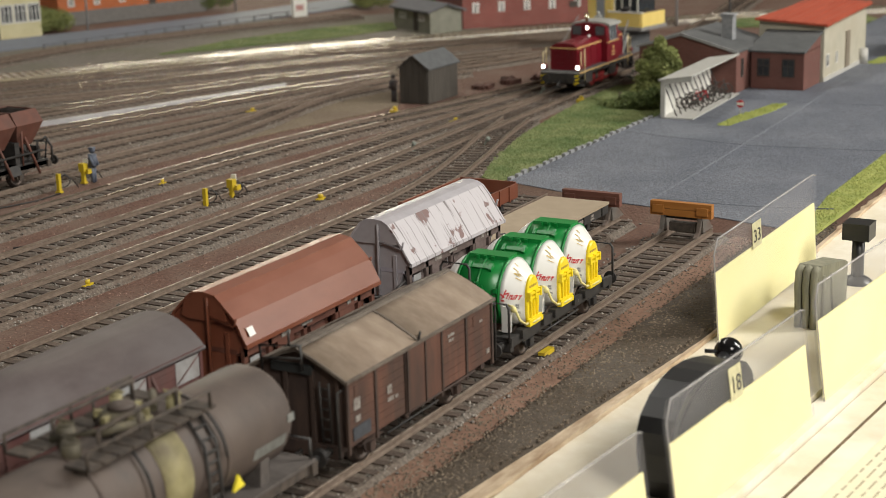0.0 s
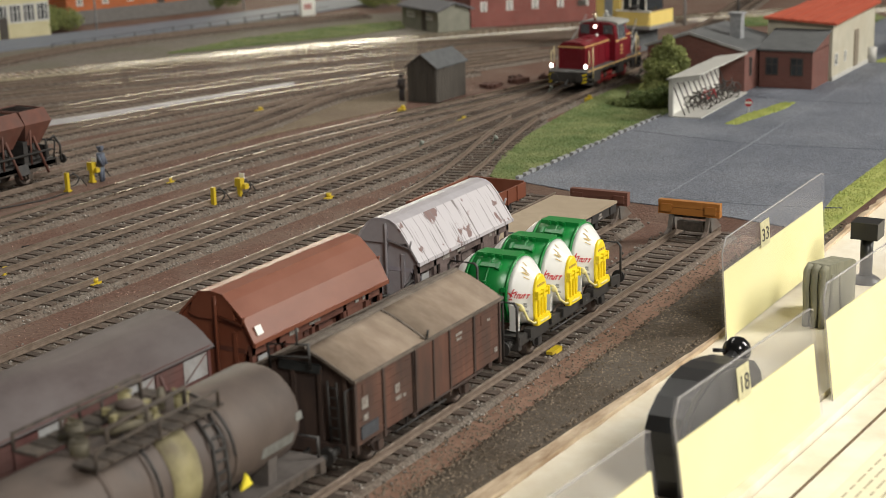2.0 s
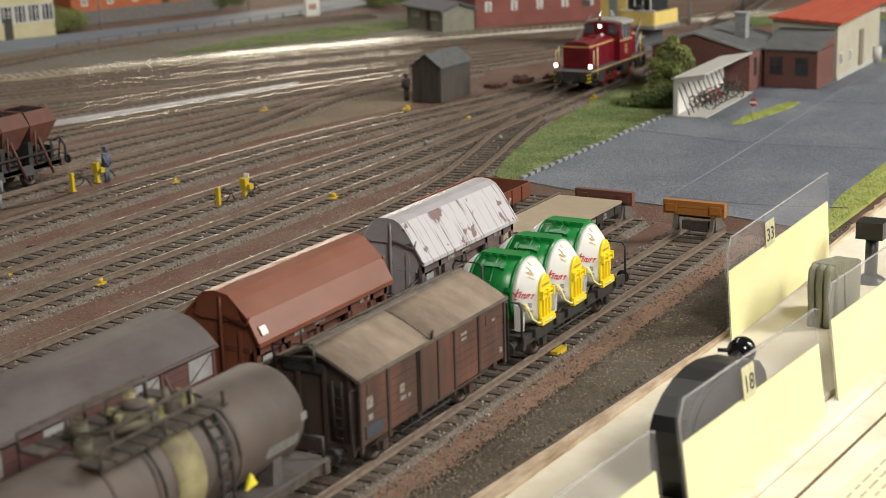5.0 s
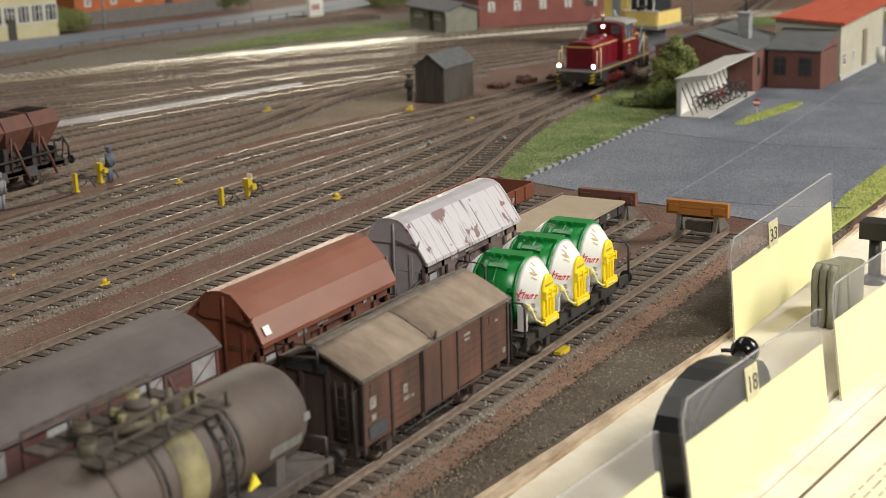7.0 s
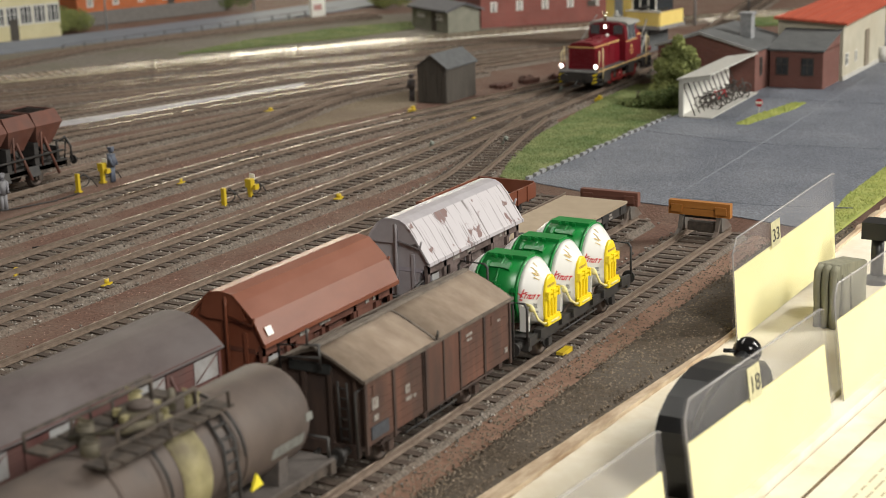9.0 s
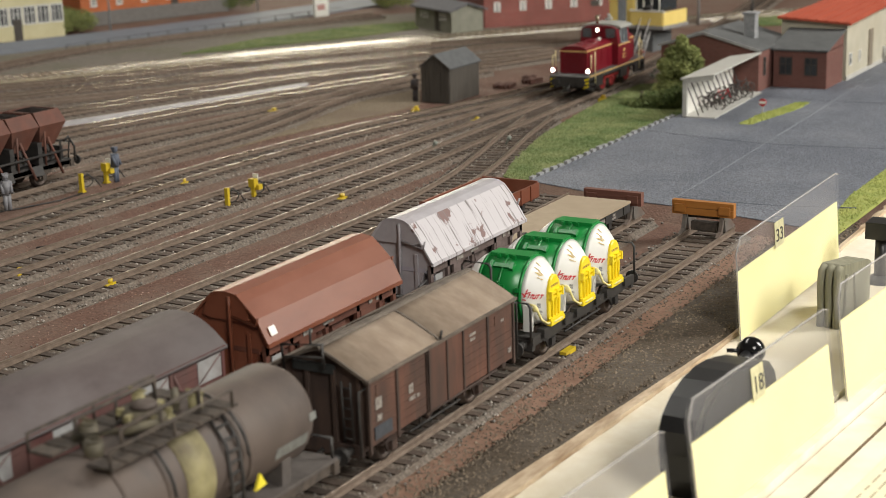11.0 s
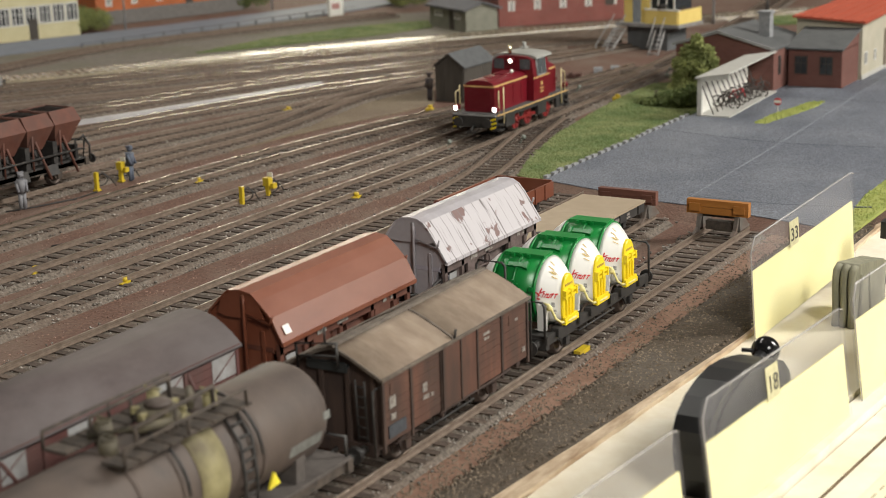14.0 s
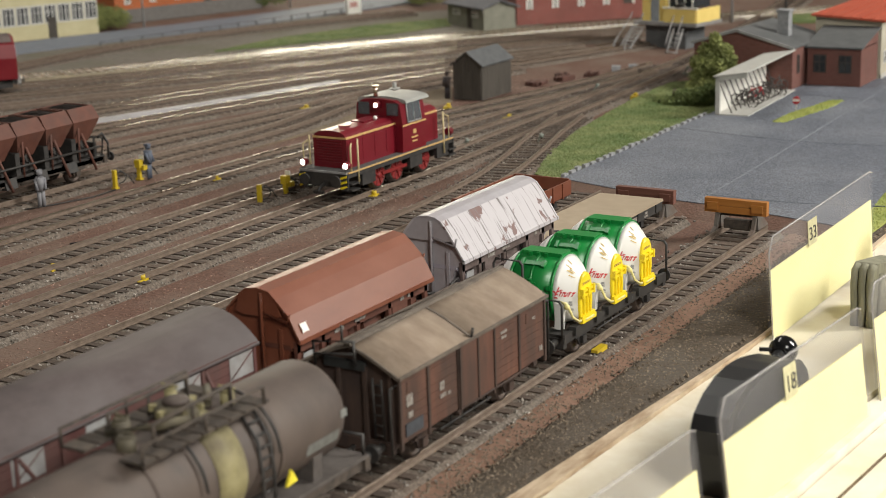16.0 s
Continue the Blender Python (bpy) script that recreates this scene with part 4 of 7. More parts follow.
        wire(bm, [(1.5, q, 42), (2, q + s * 0.4, 38.5), (1.5, q, 30), (1.5, q, 12)], 0.55)
        wire(bm, [(1.5, q, 36), (11.5, q, 33.5), (12.5, q, 36.5)], 0.4)
        part("end_rod", bm, m_end, t)
        bm = B()
        box(bm, -13, 13, s * (half + 3) - 3.5, s * (half + 3) + 3.5, 10.6, 11.4)
        part("end_platform", bm, m_frame, t)
        bm = B()
        wire(bm, [(12.5, s * (half + 5), 11), (12.5, s * (half + 5), 21), (12.5, s * half, 22)], 0.45)
        part("handrail", bm, BLACK, t)
        bm = B()
        wire(bm, [(-12.5, s * (half + 5), 11), (-12.5, s * (half + 5), 21), (-12.5, s * half, 22)], 0.45)
        part("handrail", bm, BLACK, t)
    running_gear(t, half + 3, half * 1.15, m_frame, 10.4)
    brake_gear(t, half)
    return t


BROWNPROF = [(0, 43.6), (4.6, 42.9), (7.2, 40.6), (12.0, 35.9), (15.9, 28.4)]
hop = hopper_wagon(392.5, 38.8, BROWNPROF, HOPBROWN, HOPBROWN, HOPBROWN, HOPDARK, HOPDARK, "oxide-brown swing-roof hopper wagon with facetted roof")
bm = B()
q = [bm.verts.new((x + 0.5, y, z)) for x, z in ((14.96, 30.4), (13.6, 33.0)) for y in (-36.2, -33.0)]
bm.faces.new((q[0], q[1], q[3], q[2]))
part("paper_note", bm, WHITE, hop, "small white paper sticker")
SILVERPROF = [(0, 44.0), (3.4, 43.6), (6.0, 42.2), (9.0, 38.6), (15.4, 28.6)]
hopper_wagon(490, 36.8, SILVERPROF, SILVER, PEEL, SILVER, SILVERLOW, SILVERDARK, "silver-grey hopper wagon with peeling white side panel")

TAN = mat("sand_coloured_deck", (0.306, 0.242, 0.170), (0.357, 0.285, 0.204), 0.8, scale=150, dirt=(0.28, 0.22, 0.15), damt=0.4, dscale=30)


def flat_wagon():
    t = thing("flat_wagon", -49, 583, 0, "black flat wagon with plain sand-coloured deck", "flat wagon", group="wagons in the sidings")
    h = 47.0
    bm = B()
    box(bm, -15.9, 15.9, -h, h, 12.4, 13.5)
    part("deck", bm, TAN, t, bevel=0.2)
    for s in (-1, 1):
        bm = B()
        box(bm, s * 14.8 - 0.6, s * 14.8 + 0.6, -h, h, 8.2, 12.4)
        part("side_sill", bm, BLACK, t, bevel=0.2)
        bars(t, "lettering", s * 15.5, [(h - 30, 10.4, 7, 1.6), (h - 18, 10.8, 3, 1.0), (h - 18, 9.4, 4, 0.9), (-h + 20, 10.3, 7, 1.6)])
        for y in (-40, -20, 0, 20, 40):
            bm = B()
            box(bm, s * 15.6 - 0.4, s * 15.6 + 0.4, y - 0.8, y + 0.8, 8.6, 12.2)
            part("stake_pocket", bm, BLACK, t)
    running_gear(t, h - 1, 60, BLACK, 9.8)
    brake_gear(t, h)


flat_wagon()


def low_sided_wagon():
    t = thing("low_sided_wagon", -101, 611, 0, "red-brown low-sided open wagon, empty", "open wagon", group="wagons in the sidings")
    h = 29.0
    bm = B()
    box(bm, -15.5, 15.5, -h, h, 8.4, 9.6)
    part("floor_boards", bm, HOPDARK, t)
    for s in (-1, 1):
        for y0, y1 in ((-h, -10.2), (-9.8, 9.8), (10.2, h)):
            bm = B()
            box(bm, s * 15.6 - 0.5, s * 15.6 + 0.5, y0, y1, 9.0, 15.8)
            part("drop_side", bm, HOPBROWN, t, bevel=0.15)
        bm = B()
        box(bm, -15, 15, s * h - 0.5, s * h + 0.5, 9.0, 16.4)
        part("end_flap", bm, HOPBROWN, t, bevel=0.15)
        for y in (-20, -10, 0, 10, 20):
            bm = B()
            box(bm, s * 16.3 - 0.3, s * 16.3 + 0.3, y - 0.5, y + 0.5, 8.5, 15.8)
            part("rib", bm, HOPBROWN, t)
    running_gear(t, h, 36, BLACK, 9.6)


low_sided_wagon()

GREEN = mat("glossy_green_paint", (0.005, 0.19, 0.035), (0.008, 0.215, 0.045), 0.32, scale=60)
GLOSSWHITE = mat("glossy_white_paint", (0.760, 0.750, 0.722), (0.722, 0.712, 0.684), 0.3, scale=60)
GLOSSYELLOW = mat("glossy_yellow_paint", (0.86, 0.68, 0.02), (0.82, 0.62, 0.02), 0.35, scale=60)
LOGORED = mat("red_print", (0.55, 0.03, 0.04), None, 0.4)
TANKLEVER = mat("pale_yellow_lever", (0.82, 0.72, 0.30), None, 0.4)
GOLD = mat("ochre_print", (0.55, 0.38, 0.08), None, 0.5)


def silo_wagon():
    t = thing("silo_wagon", 0, 482.5, 0, "black wagon frame under three green and white containers", "container wagon", group="wagons in the sidings")
    h = 43.0
    for s in (-1, 1):
        bm = B()
        box(bm, s * 12.6 - 0.7, s * 12.6 + 0.7, -h, h, 8.0, 11.2)
        part("side_sill", bm, BLACK, t, bevel=0.2)
        bars(t, "lettering", s * 13.4, [(-17, 9.7, 3, 1.3), (10, 9.7, 3, 1.3)], HATCH)
        for y in (-26, 0, 26):
            bm = B()
            box(bm, s * 13.0 - 1.4, s * 13.0 + 1.4, y - 10.5, y - 7, 9.4, 12.4)
            box(bm, s * 13.0 - 1.4, s * 13.0 + 1.4, y + 6, y + 9.5, 9.4, 12.4)
            part("container_latch", bm, BLACK, t, bevel=0.2)
        bm = B()
        box(bm, s * 8 - 5, s * 8 + 5, -h + 0.5, -h + 6, 10, 11)
        part("end_step", bm, BLACK, t)
    for s in (-1, 1):
        tall = 35.8 if s < 0 else 23.4
        bm = B()
        wire(bm, [(-13, s * (h + 1), 10), (-13, s * (h + 1), tall - 1.6), (-12, s * (h + 1), tall), (-3, s * (h + 1), tall), (-1.8, s * (h + 1), tall - 1.2), (-1.8, s * (h + 1), 12)], 0.45)
        wire(bm, [(4, s * (h + 1), 10), (4, s * (h + 1), 22), (5, s * (h + 1), 23.4), (12, s * (h + 1), 23.4), (13, s * (h + 1), 22), (13, s * (h + 1), 10)], 0.45)
        part("end_rail", bm, BLACK, t)
    running_gear(t, h - 1, 54, BLACK, 9.4)
    brake_gear(t, h)


def cone_ring(u, seg=40):
    """Outline at u from the drum's rim (0) to the half-round door (1): across, along the wagon, height."""
    out = []
    for i in range(seg):
        a = 2 * math.pi * i / seg
        out.append(cone_point(u, a))
    return out


def cone_point(u, a):
    c, s = math.cos(a), math.sin(a)
    drum = Vector((7.0, 12.0 * c, 11.8 + 12.0 * s))
    e = 0.55 if s < 0 else 0.9
    flat = Vector((13.2, 4.6 * math.copysign(abs(c) ** e, c), 10.0 + 8.0 * math.copysign(abs(s) ** e, s)))
    p = drum.lerp(flat, u)
    p.y += 0.9 * c * math.sin(math.pi * u)
    return p


def loft(bm, rings, smooth=True):
    """Rings of points skinned one to the next and closed at both ends."""
    out = [[bm.verts.new(p) for p in ring] for ring in rings]
    n = len(out[0])
    for r0, r1 in zip(out, out[1:]):
        for i in range(n):
            bm.faces.new((r0[i], r0[(i + 1) % n], r1[(i + 1) % n], r1[i])).smooth = smooth
    bm.faces.new(out[0][::-1])
    bm.faces.new(out[-1])


def container(y, label):
    """A barrel that lies across the wagon: green shell, white cones, yellow door."""
    c = thing("silo_container", 0, y, 11.3, label, "silo container", group="containers on the wagon")
    zc, R = 11.8, 12.0
    bm = B()
    lathe(bm, [(-10.5, R - 0.3), (-10.5, R), (7.0, R), (7.0, R - 0.3)], 36, "x", (0, 0, zc))
    shell = part("shell", bm, GREEN, c)
    bm = B()
    loft(bm, [cone_ring(u) for u in (0, 0.2, 0.4, 0.6, 0.8, 1.0)])
    part("front_cone", bm, GLOSSWHITE, c, "white front cone with red print")
    bm = B()
    lathe(bm, [(-17.4, 2), (-17.2, 5), (-15.6, 8.4), (-12.5, R - 1), (-10.4, R)], 36, "x", (0, 0, zc))
    part("rear_cone", bm, GLOSSWHITE, c)
    # ribs and hatches on the shell
    for x in (-9.8, -2.0, 6.4):
        bm = B()
        lathe(bm, [(x - 0.4, R), (x - 0.4, R + 0.5), (x + 0.4, R + 0.5), (x + 0.4, R)], 36, "x", (0, 0, zc))
        part("hoop", bm, GREEN, shell)
    bm = B()
    box(bm, -9, 6.4, -3.4, 3.2, zc + R - 0.6, zc + R + 0.9)
    part("top_hatch", bm, GREEN, shell, bevel=0.4)
    bm = B()
    for x in (-5.5, -2.5, 0.5):
        box(bm, x - 0.6, x + 0.6, -4.2, -3.0, zc + R - 1.0, zc + R + 0.7)
    part("hinge", bm, GREEN, shell)
    bm = B()
    m = Matrix.Translation((0, 0, zc)) @ Matrix.Rotation(math.radians(76), 4, "X")
    box(bm, -3.2, 0.4, -1.3, 1.3, R - 0.3, R + 0.7, m)
    box(bm, -6.6, -5.2, -0.8, 0.8, R - 0.3, R + 1.0, m)
    box(bm, 4.8, 6.2, -0.8, 0.8, R - 0.3, R + 1.0, m)
    part("cover_plate", bm, GREEN, shell, bevel=0.2)
    bm = B()
    m = Matrix.Translation((0, 0, zc)) @ Matrix.Rotation(math.radians(38), 4, "X")
    box(bm, -6.5, 2.2, -0.8, 0.8, R - 0.3, R + 0.9, m)
    box(bm, -6.8, -5.6, -1.4, 1.4, R - 0.3, R + 1.3, m)
    box(bm, 1.2, 2.4, -1.4, 1.4, R - 0.3, R + 1.3, m)
    part("locking_bar", bm, GREEN, shell, bevel=0.2)
    bm = B()
    m = Matrix.Translation((0, 0, zc)) @ Matrix.Rotation(math.radians(62), 4, "X")
    wire(bm, [m @ Vector(q) for q in ((-3.6, -1, R), (-3.6, -1, R + 0.9), (-1.6, -1, R + 0.9), (-1.6, -1, R))], 0.3)
    part("grip", bm, GREEN, shell)
    # yellow door on the flat end: rounded plate, straps, two uprights and a broad sill
    rim = cone_ring(1.0, 30)
    mid = Vector((13.2, 0, 10.0))
    bm = B()
    loft(bm, [[Vector((x, (q.y - mid.y) * k, mid.z + (q.z - mid.z) * k)) for q in rim] for x, k in ((12.6, 1.05), (13.7, 1.04), (14.0, 0.97), (14.05, 0.2))], False)
    door = part("door", bm, GLOSSYELLOW, c, "glossy yellow round-topped door")
    for q in (-2.6, -0.2, 2.2):
        bm = B()
        box(bm, 14.0, 14.7, q - 0.35, q + 0.35, 3.2, 11.0)
        part("door_bar", bm, GLOSSYELLOW, door, bevel=0.1)
    for z, w in ((10.8, 4.9), (12.4, 4.7), (3.4, 5.0)):
        bm = B()
        box(bm, 13.9, 14.9, -w, w, z - 0.4, z + 0.4)
        part("door_strap", bm, GLOSSYELLOW, door, bevel=0.12)
    for q in (-4.2, 0, 4.2):
        bm = B()
        box(bm, 13.9, 15.2, q - 0.45, q + 0.45, 10.2, 13.2)
        part("latch", bm, GLOSSYELLOW, door, bevel=0.1)
    bm = B()
    box(bm, 13.4, 15.2, -5.2, 5.2, 1.2, 2.9)
    part("door_sill", bm, GLOSSYELLOW, door, bevel=0.3)
    bm = B()
    for k in range(4):
        box(bm, 14.02, 14.2, -3.0 + k * 1.5, -2.0 + k * 1.5, 14.4, 15.2)
    part("dark_print", bm, GOLD, door, "small ochre marks")
    bm = B()
    wire(bm, [(9.4, -11.0, 10.0), (11.6, -10.8, 9.6), (12.2, -10.0, 8.0), (13.0, -8.6, 4.4), (14.2, -6.6, 2.4), (15.0, -2, 2.2), (15.2, 3, 2.2)], 0.5, 8)
    part("locking_arm", bm, TANKLEVER, c, "pale yellow locking arm")
    bm = B()
    ball(bm, (11.8, -10.8, 8.6), 1.1, u=10, v=6)
    part("pivot", bm, TANKLEVER, c)
    bm = B()
    prism(bm, [(7.4, 0.2), (10.4, 0.2), (10.4, 5.4), (11.2, 7.6), (11.2, 9.4), (7.4, 9.4)], -11.4, -9.6)
    part("leg", bm, GLOSSWHITE, c, bevel=0.2)
    for x, yy in ((-9, -8), (-9, 7), (10.0, 7.6)):
        bm = B()
        box(bm, x - 1.5, x + 1.5, yy - 1.2, yy + 1.2, 0.0, 5)
        part("leg", bm, GLOSSWHITE, c, bevel=0.2)

    def on_cone(name, marks, material, lab):
        """Print on the near flank of the cone: place along it, degrees up, width, height, slant."""
        bm = B()
        for u0, a0, w, hgt, sl in marks:
            q = []
            for i, j in ((0, 0), (0.5, 0), (1, 0), (1, 1), (0.5, 1), (0, 1)):
                u = u0 + i * w + j * hgt * sl / 6
                p_ = cone_point(u, math.pi - math.radians(a0) - j * hgt / 10.5)
                q.append(bm.verts.new(p_ + Vector((0.05, -0.22, 0.1))))
            bm.faces.new(q)
        part(name, bm, material, c, lab)
    on_cone("red_print", [(0.10, 3, 0.055, 3.0, 0.3), (0.16, 10, 0.10, 1.0, 1.2), (0.16, 5, 0.11, 1.0, -1.0), (0.28, 3, 0.04, 1.7, 0.3), (0.33, 9, 0.07, 0.6, 0.3), (0.38, 3, 0.04, 1.7, 0.3),
                          (0.46, 3, 0.11, 0.5, 0.3), (0.46, 9, 0.11, 0.5, 0.3), (0.46, 3, 0.035, 1.7, 0.3), (0.55, 3, 0.035, 1.7, 0.3), (0.62, 3, 0.04, 1.8, 0.3), (0.66, 10, 0.08, 0.6, 0.3),
                          (0.75, 3, 0.04, 1.8, 0.3), (0.78, 10, 0.10, 0.6, 0.3), (0.08, -1, 0.14, 0.35, 0)], LOGORED, "red slanting print")
    on_cone("dark_print", [(0.66, -5, 0.13, 0.6, 0), (0.66, -9, 0.13, 0.6, 0), (0.60, -20, 0.10, 1.0, 0), (0.73, -20, 0.10, 1.0, 0), (0.62, -26, 0.18, 0.5, 0)], mat("grey_print", (0.16, 0.16, 0.16), (0.42, 0.42, 0.41), 0.6, scale=1800), "small dark marks")
    on_cone("ochre_print", [(0.22, 66, 0.30, 0.5, 1.0), (0.36, 56, 0.26, 0.7, 0.8), (0.55, 62, 0.22, 0.5, -1.2), (0.18, 78, 0.22, 0.4, 0.5), (0.5, 48, 0.26, 0.4, 0.8)], GOLD, "small ochre picture marks")
    return c


silo_wagon()
first = container(455.2, "glossy green barrel container with white cone and yellow door")
for y in (480.8, 506.0):
    copy_thing(first, mm(0, y, 11.3))

# ---- shunting engine ----
LOCORED = mat("wine_red_enamel", (0.135, 0.006, 0.013), (0.155, 0.009, 0.017), 0.32, scale=60)
LOCOGREY = mat("grey_cab_roof", (0.28, 0.28, 0.26), (0.34, 0.34, 0.32), 0.5, scale=100)
STRIPE = mat("cream_lining", (0.62, 0.40, 0.16), None, 0.5)
GLASS = clear("cab_glass", (0.10, 0.12, 0.13), 0.05, 0.75)
LAMP = glow("lit_headlamp", (1.0, 0.93, 0.80), 9.0)
WHEELRED = mat("red_wheel_centre", (0.22, 0.015, 0.015), None, 0.5)
RAILYEL = mat("cream_handrail", (0.60, 0.50, 0.28), None, 0.5)


WHEELS, RODS = [], []


def shunter():
    t = thing("shunting_engine", -221, 980, 0, "wine-red diesel shunting engine with cream lining, headlamps lit", "locomotive")
    bm = B()
    box(bm, -14.6, 14.6, -2, 101, 12.2, 14.6)
    frame_ = part("frame", bm, BLACK, t, bevel=0.4)
    bm = B()
    box(bm, -15.2, 15.2, -1.6, 100.6, 14.6, 15.3)
    part("deck_lining", bm, STRIPE, frame_)
    bm = B()
    box(bm, -14.6, 14.6, -1.8, 100.8, 15.3, 15.7)
    part("running_board", bm, mat("grey_running_board", (0.10, 0.10, 0.10), None, 0.7), frame_)
    # hoods with chamfered, rounded tops
    def hood(name, y0, y1, w, z1):
        prof = [(-w, 15.7), (-w, z1 - 4.0), (-w + 1.2, z1 - 1.6), (-w + 4.2, z1 - 0.2), (0, z1 + 0.3), (w - 4.2, z1 - 0.2), (w - 1.2, z1 - 1.6), (w, z1 - 4.0), (w, 15.7)]
        bm = B()
        prism(bm, prof, y0, y1)
        ob = part(name, bm, LOCORED, t, bevel=0.5)
        bm = B()
        box(bm, -w - 0.25, w + 0.25, y0 - 0.25, y1 - 0.5, z1 - 3.9, z1 - 2.9)
        part("lining", bm, STRIPE, ob)
        return ob
    front = hood("front_hood", 4.5, 53, 10.2, 34.6)
    rear = hood("rear_hood", 72, 92.5, 10.2, 34.6)
    for s in (-1, 1):
        for k in range(4):
            bm = B()
            box(bm, s * 10.2 - 0.2, s * 10.2 + 0.2, 8 + k * 11, 17.5 + k * 11, 18, 29.5)
            part("side_door", bm, LOCORED, front, bevel=0.1)
    bm = B()
    for k in range(9):
        box(bm, -7.5, 7.5, 4.1, 4.5, 18 + k * 1.4, 18.8 + k * 1.4)
    part("radiator_grille", bm, LOCORED, front)
    bm = B()
    rod(bm, (0, 18, 34.6), (0, 18, 35.4), 3.2, 16)
    box(bm, -4, 4, 30, 44, 34.6, 35.2)
    part("hood_hatch", bm, LOCORED, front)
    bm = B()
    ball(bm, (4.5, 40, 35.6), 1.2, u=10, v=6)
    part("bell", bm, WHITE, front)
    # cab
    prof = [(-14.6, 15.7), (-14.9, 30), (-13.4, 41.4), (-9.5, 43.2), (0, 43.8), (9.5, 43.2), (13.4, 41.4), (14.9, 30), (14.6, 15.7)]
    bm = B()
    prism(bm, prof, 50, 73)
    cab = part("cab", bm, LOCORED, t, bevel=0.3)
    outer = [(-15.4, 41.6)] + [(15.4 * math.cos(math.pi * (1 - i / 12)), 42.2 + 2.6 * math.sin(math.pi * i / 12) ** 0.9) for i in range(1, 12)] + [(15.4, 41.6)]
    bm = B()
    prism(bm, outer, 53.5, 76.2)
    part("cab_roof", bm, LOCOGREY, cab, bevel=0.4)
    for s in (-1, 1):
        bm = B()
        prism(bm, [(55.5, 31.6), (68, 31.6), (67.4, 41.4), (56, 41.4)], s * 14.1 - 0.7, s * 14.1 + 0.7, axis="x")
        w = part("side_window", bm, GLASS, cab)
        bm = B()
        for a, b in (((s * 15.0, 55, 31.2), (s * 13.9, 55.6, 41.4)), ((s * 15.0, 68.5, 31.2), (s * 13.9, 67.8, 41.4)), ((s * 15.0, 55, 31.2), (s * 15.0, 68.5, 31.2)), ((s * 13.9, 55.6, 41.4), (s * 13.9, 67.8, 41.4)), ((s * 14.9, 61.8, 31.2), (s * 13.9, 61.8, 41.4))):
            wire(bm, [a, b], 0.45)
        part("window_frame", bm, HATCH, w, "pale aluminium frame")
        for y in (49.8, 73.2):
            bm = B()
            box(bm, s * 9 - 3.4, s * 9 + 3.4, y - 0.3, y + 0.3, 35.4, 41.8)
            part("cab_window", bm, GLASS, cab)
        bm = B()
        box(bm, s * 14.8 - 0.35, s * 14.8 + 0.35, 50, 73, 29.6, 30.5)
        part("lining", bm, STRIPE, cab)
        bars(cab, "lettering", s * 14.95, [(61.5, 25.6, 3, 2.2), (61.5, 22.6, 6, 0.8), (61.5, 20.4, 5, 0.8)], STRIPE)
        for y in (1.5, 97):
            bm = B()
            wire(bm, [(s * 14.6, y, 15.5), (s * 14.6, y, 27.5), (s * 13.5, y + (2.5 if y < 50 else -2.5), 29)], 0.5)
            wire(bm, [(s * 14.9, y + (6 if y < 50 else -6), 8), (s * 14.9, y + (6 if y < 50 else -6), 31)], 0.5)
            part("handrail", bm, RAILYEL, t)
            bm = B()
            box(bm, s * 13 - 2.4, s * 13 + 2.4, y - 1, y + 6, 5.2, 6.0)
            box(bm, s * 13 - 2.4, s * 13 + 2.4, y - 1, y + 6, 8.4, 9.2)
            part("footstep", bm, BLACK, t)
            bm = B()
            box(bm, s * 12.6 - 2, s * 12.6 + 2, (-2.6 if y < 50 else 101), (-2 if y < 50 else 101.6), 6, 13.6)
            plate = part("warning_plate", bm, BLACK, t)
            for k in range(3):
                bm = B()
                yy = -2.9 if y < 50 else 101.9
                prism(bm, [(s * 12.6 - 1.9, 6.6 + 2.5 * k), (s * 12.6 - 1.9, 7.7 + 2.5 * k), (s * 12.6 + 1.9, 8.9 + 2.5 * k), (s * 12.6 + 1.9, 7.8 + 2.5 * k)], yy - 0.15, yy + 0.15)
                part("warning_stripe", bm, GLOSSYELLOW, plate)
    for s in (-1, 1):
        for y, q in ((0, -1), (99.5, 1)):
            bm = B()
            rod(bm, (s * 13.2, y + q * -1.5, 18.6), (s * 13.2, y + q * 1.6, 18.6), 2.0, 16)
            lampbody = part("headlamp", bm, LOCORED, t)
            bm = B()
            lathe(bm, [(y + q * 1.5, 1.5), (y + q * 2.0, 1.3), (y + q * 2.2, 0.4)], 16, "y", (s * 13.2, 0, 18.6))
            part("lens", bm, LAMP if y == 0 else HATCH, lampbody, "lit white headlamp" if y == 0 else "")
            bm = B()
            rod(bm, (s * 9.6, y + q * 1, 11), (s * 9.6, y + q * 5, 11), 1.5, 10)
            rod(bm, (s * 9.6, y + q * 5, 11), (s * 9.6, y + q * 5.8, 11), 3.0, 16)
            part("buffer", bm, BLACK, t)
    bm = B()
    rod(bm, (0, 47.4, 40.8), (0, 49.8, 40.8), 2.2, 14)
    top = part("headlamp", bm, LOCORED, t)
    bm = B()
    lathe(bm, [(47.5, 1.3), (47.0, 1.1), (46.8, 0.3)], 14, "y", (0, 0, 40.8))
    part("lens", bm, LAMP, top, "lit white headlamp")
    bm = B()
    rod(bm, (-1, 49.5, 45), (-1, 49.5, 50.5), 1.2, 10)
    rod(bm, (-1, 49.5, 50.2), (-1, 49.5, 51), 1.8, 10)
    part("whistle", bm, mat("bright_brass", (0.75, 0.68, 0.5), None, 0.2, 1.0), t)
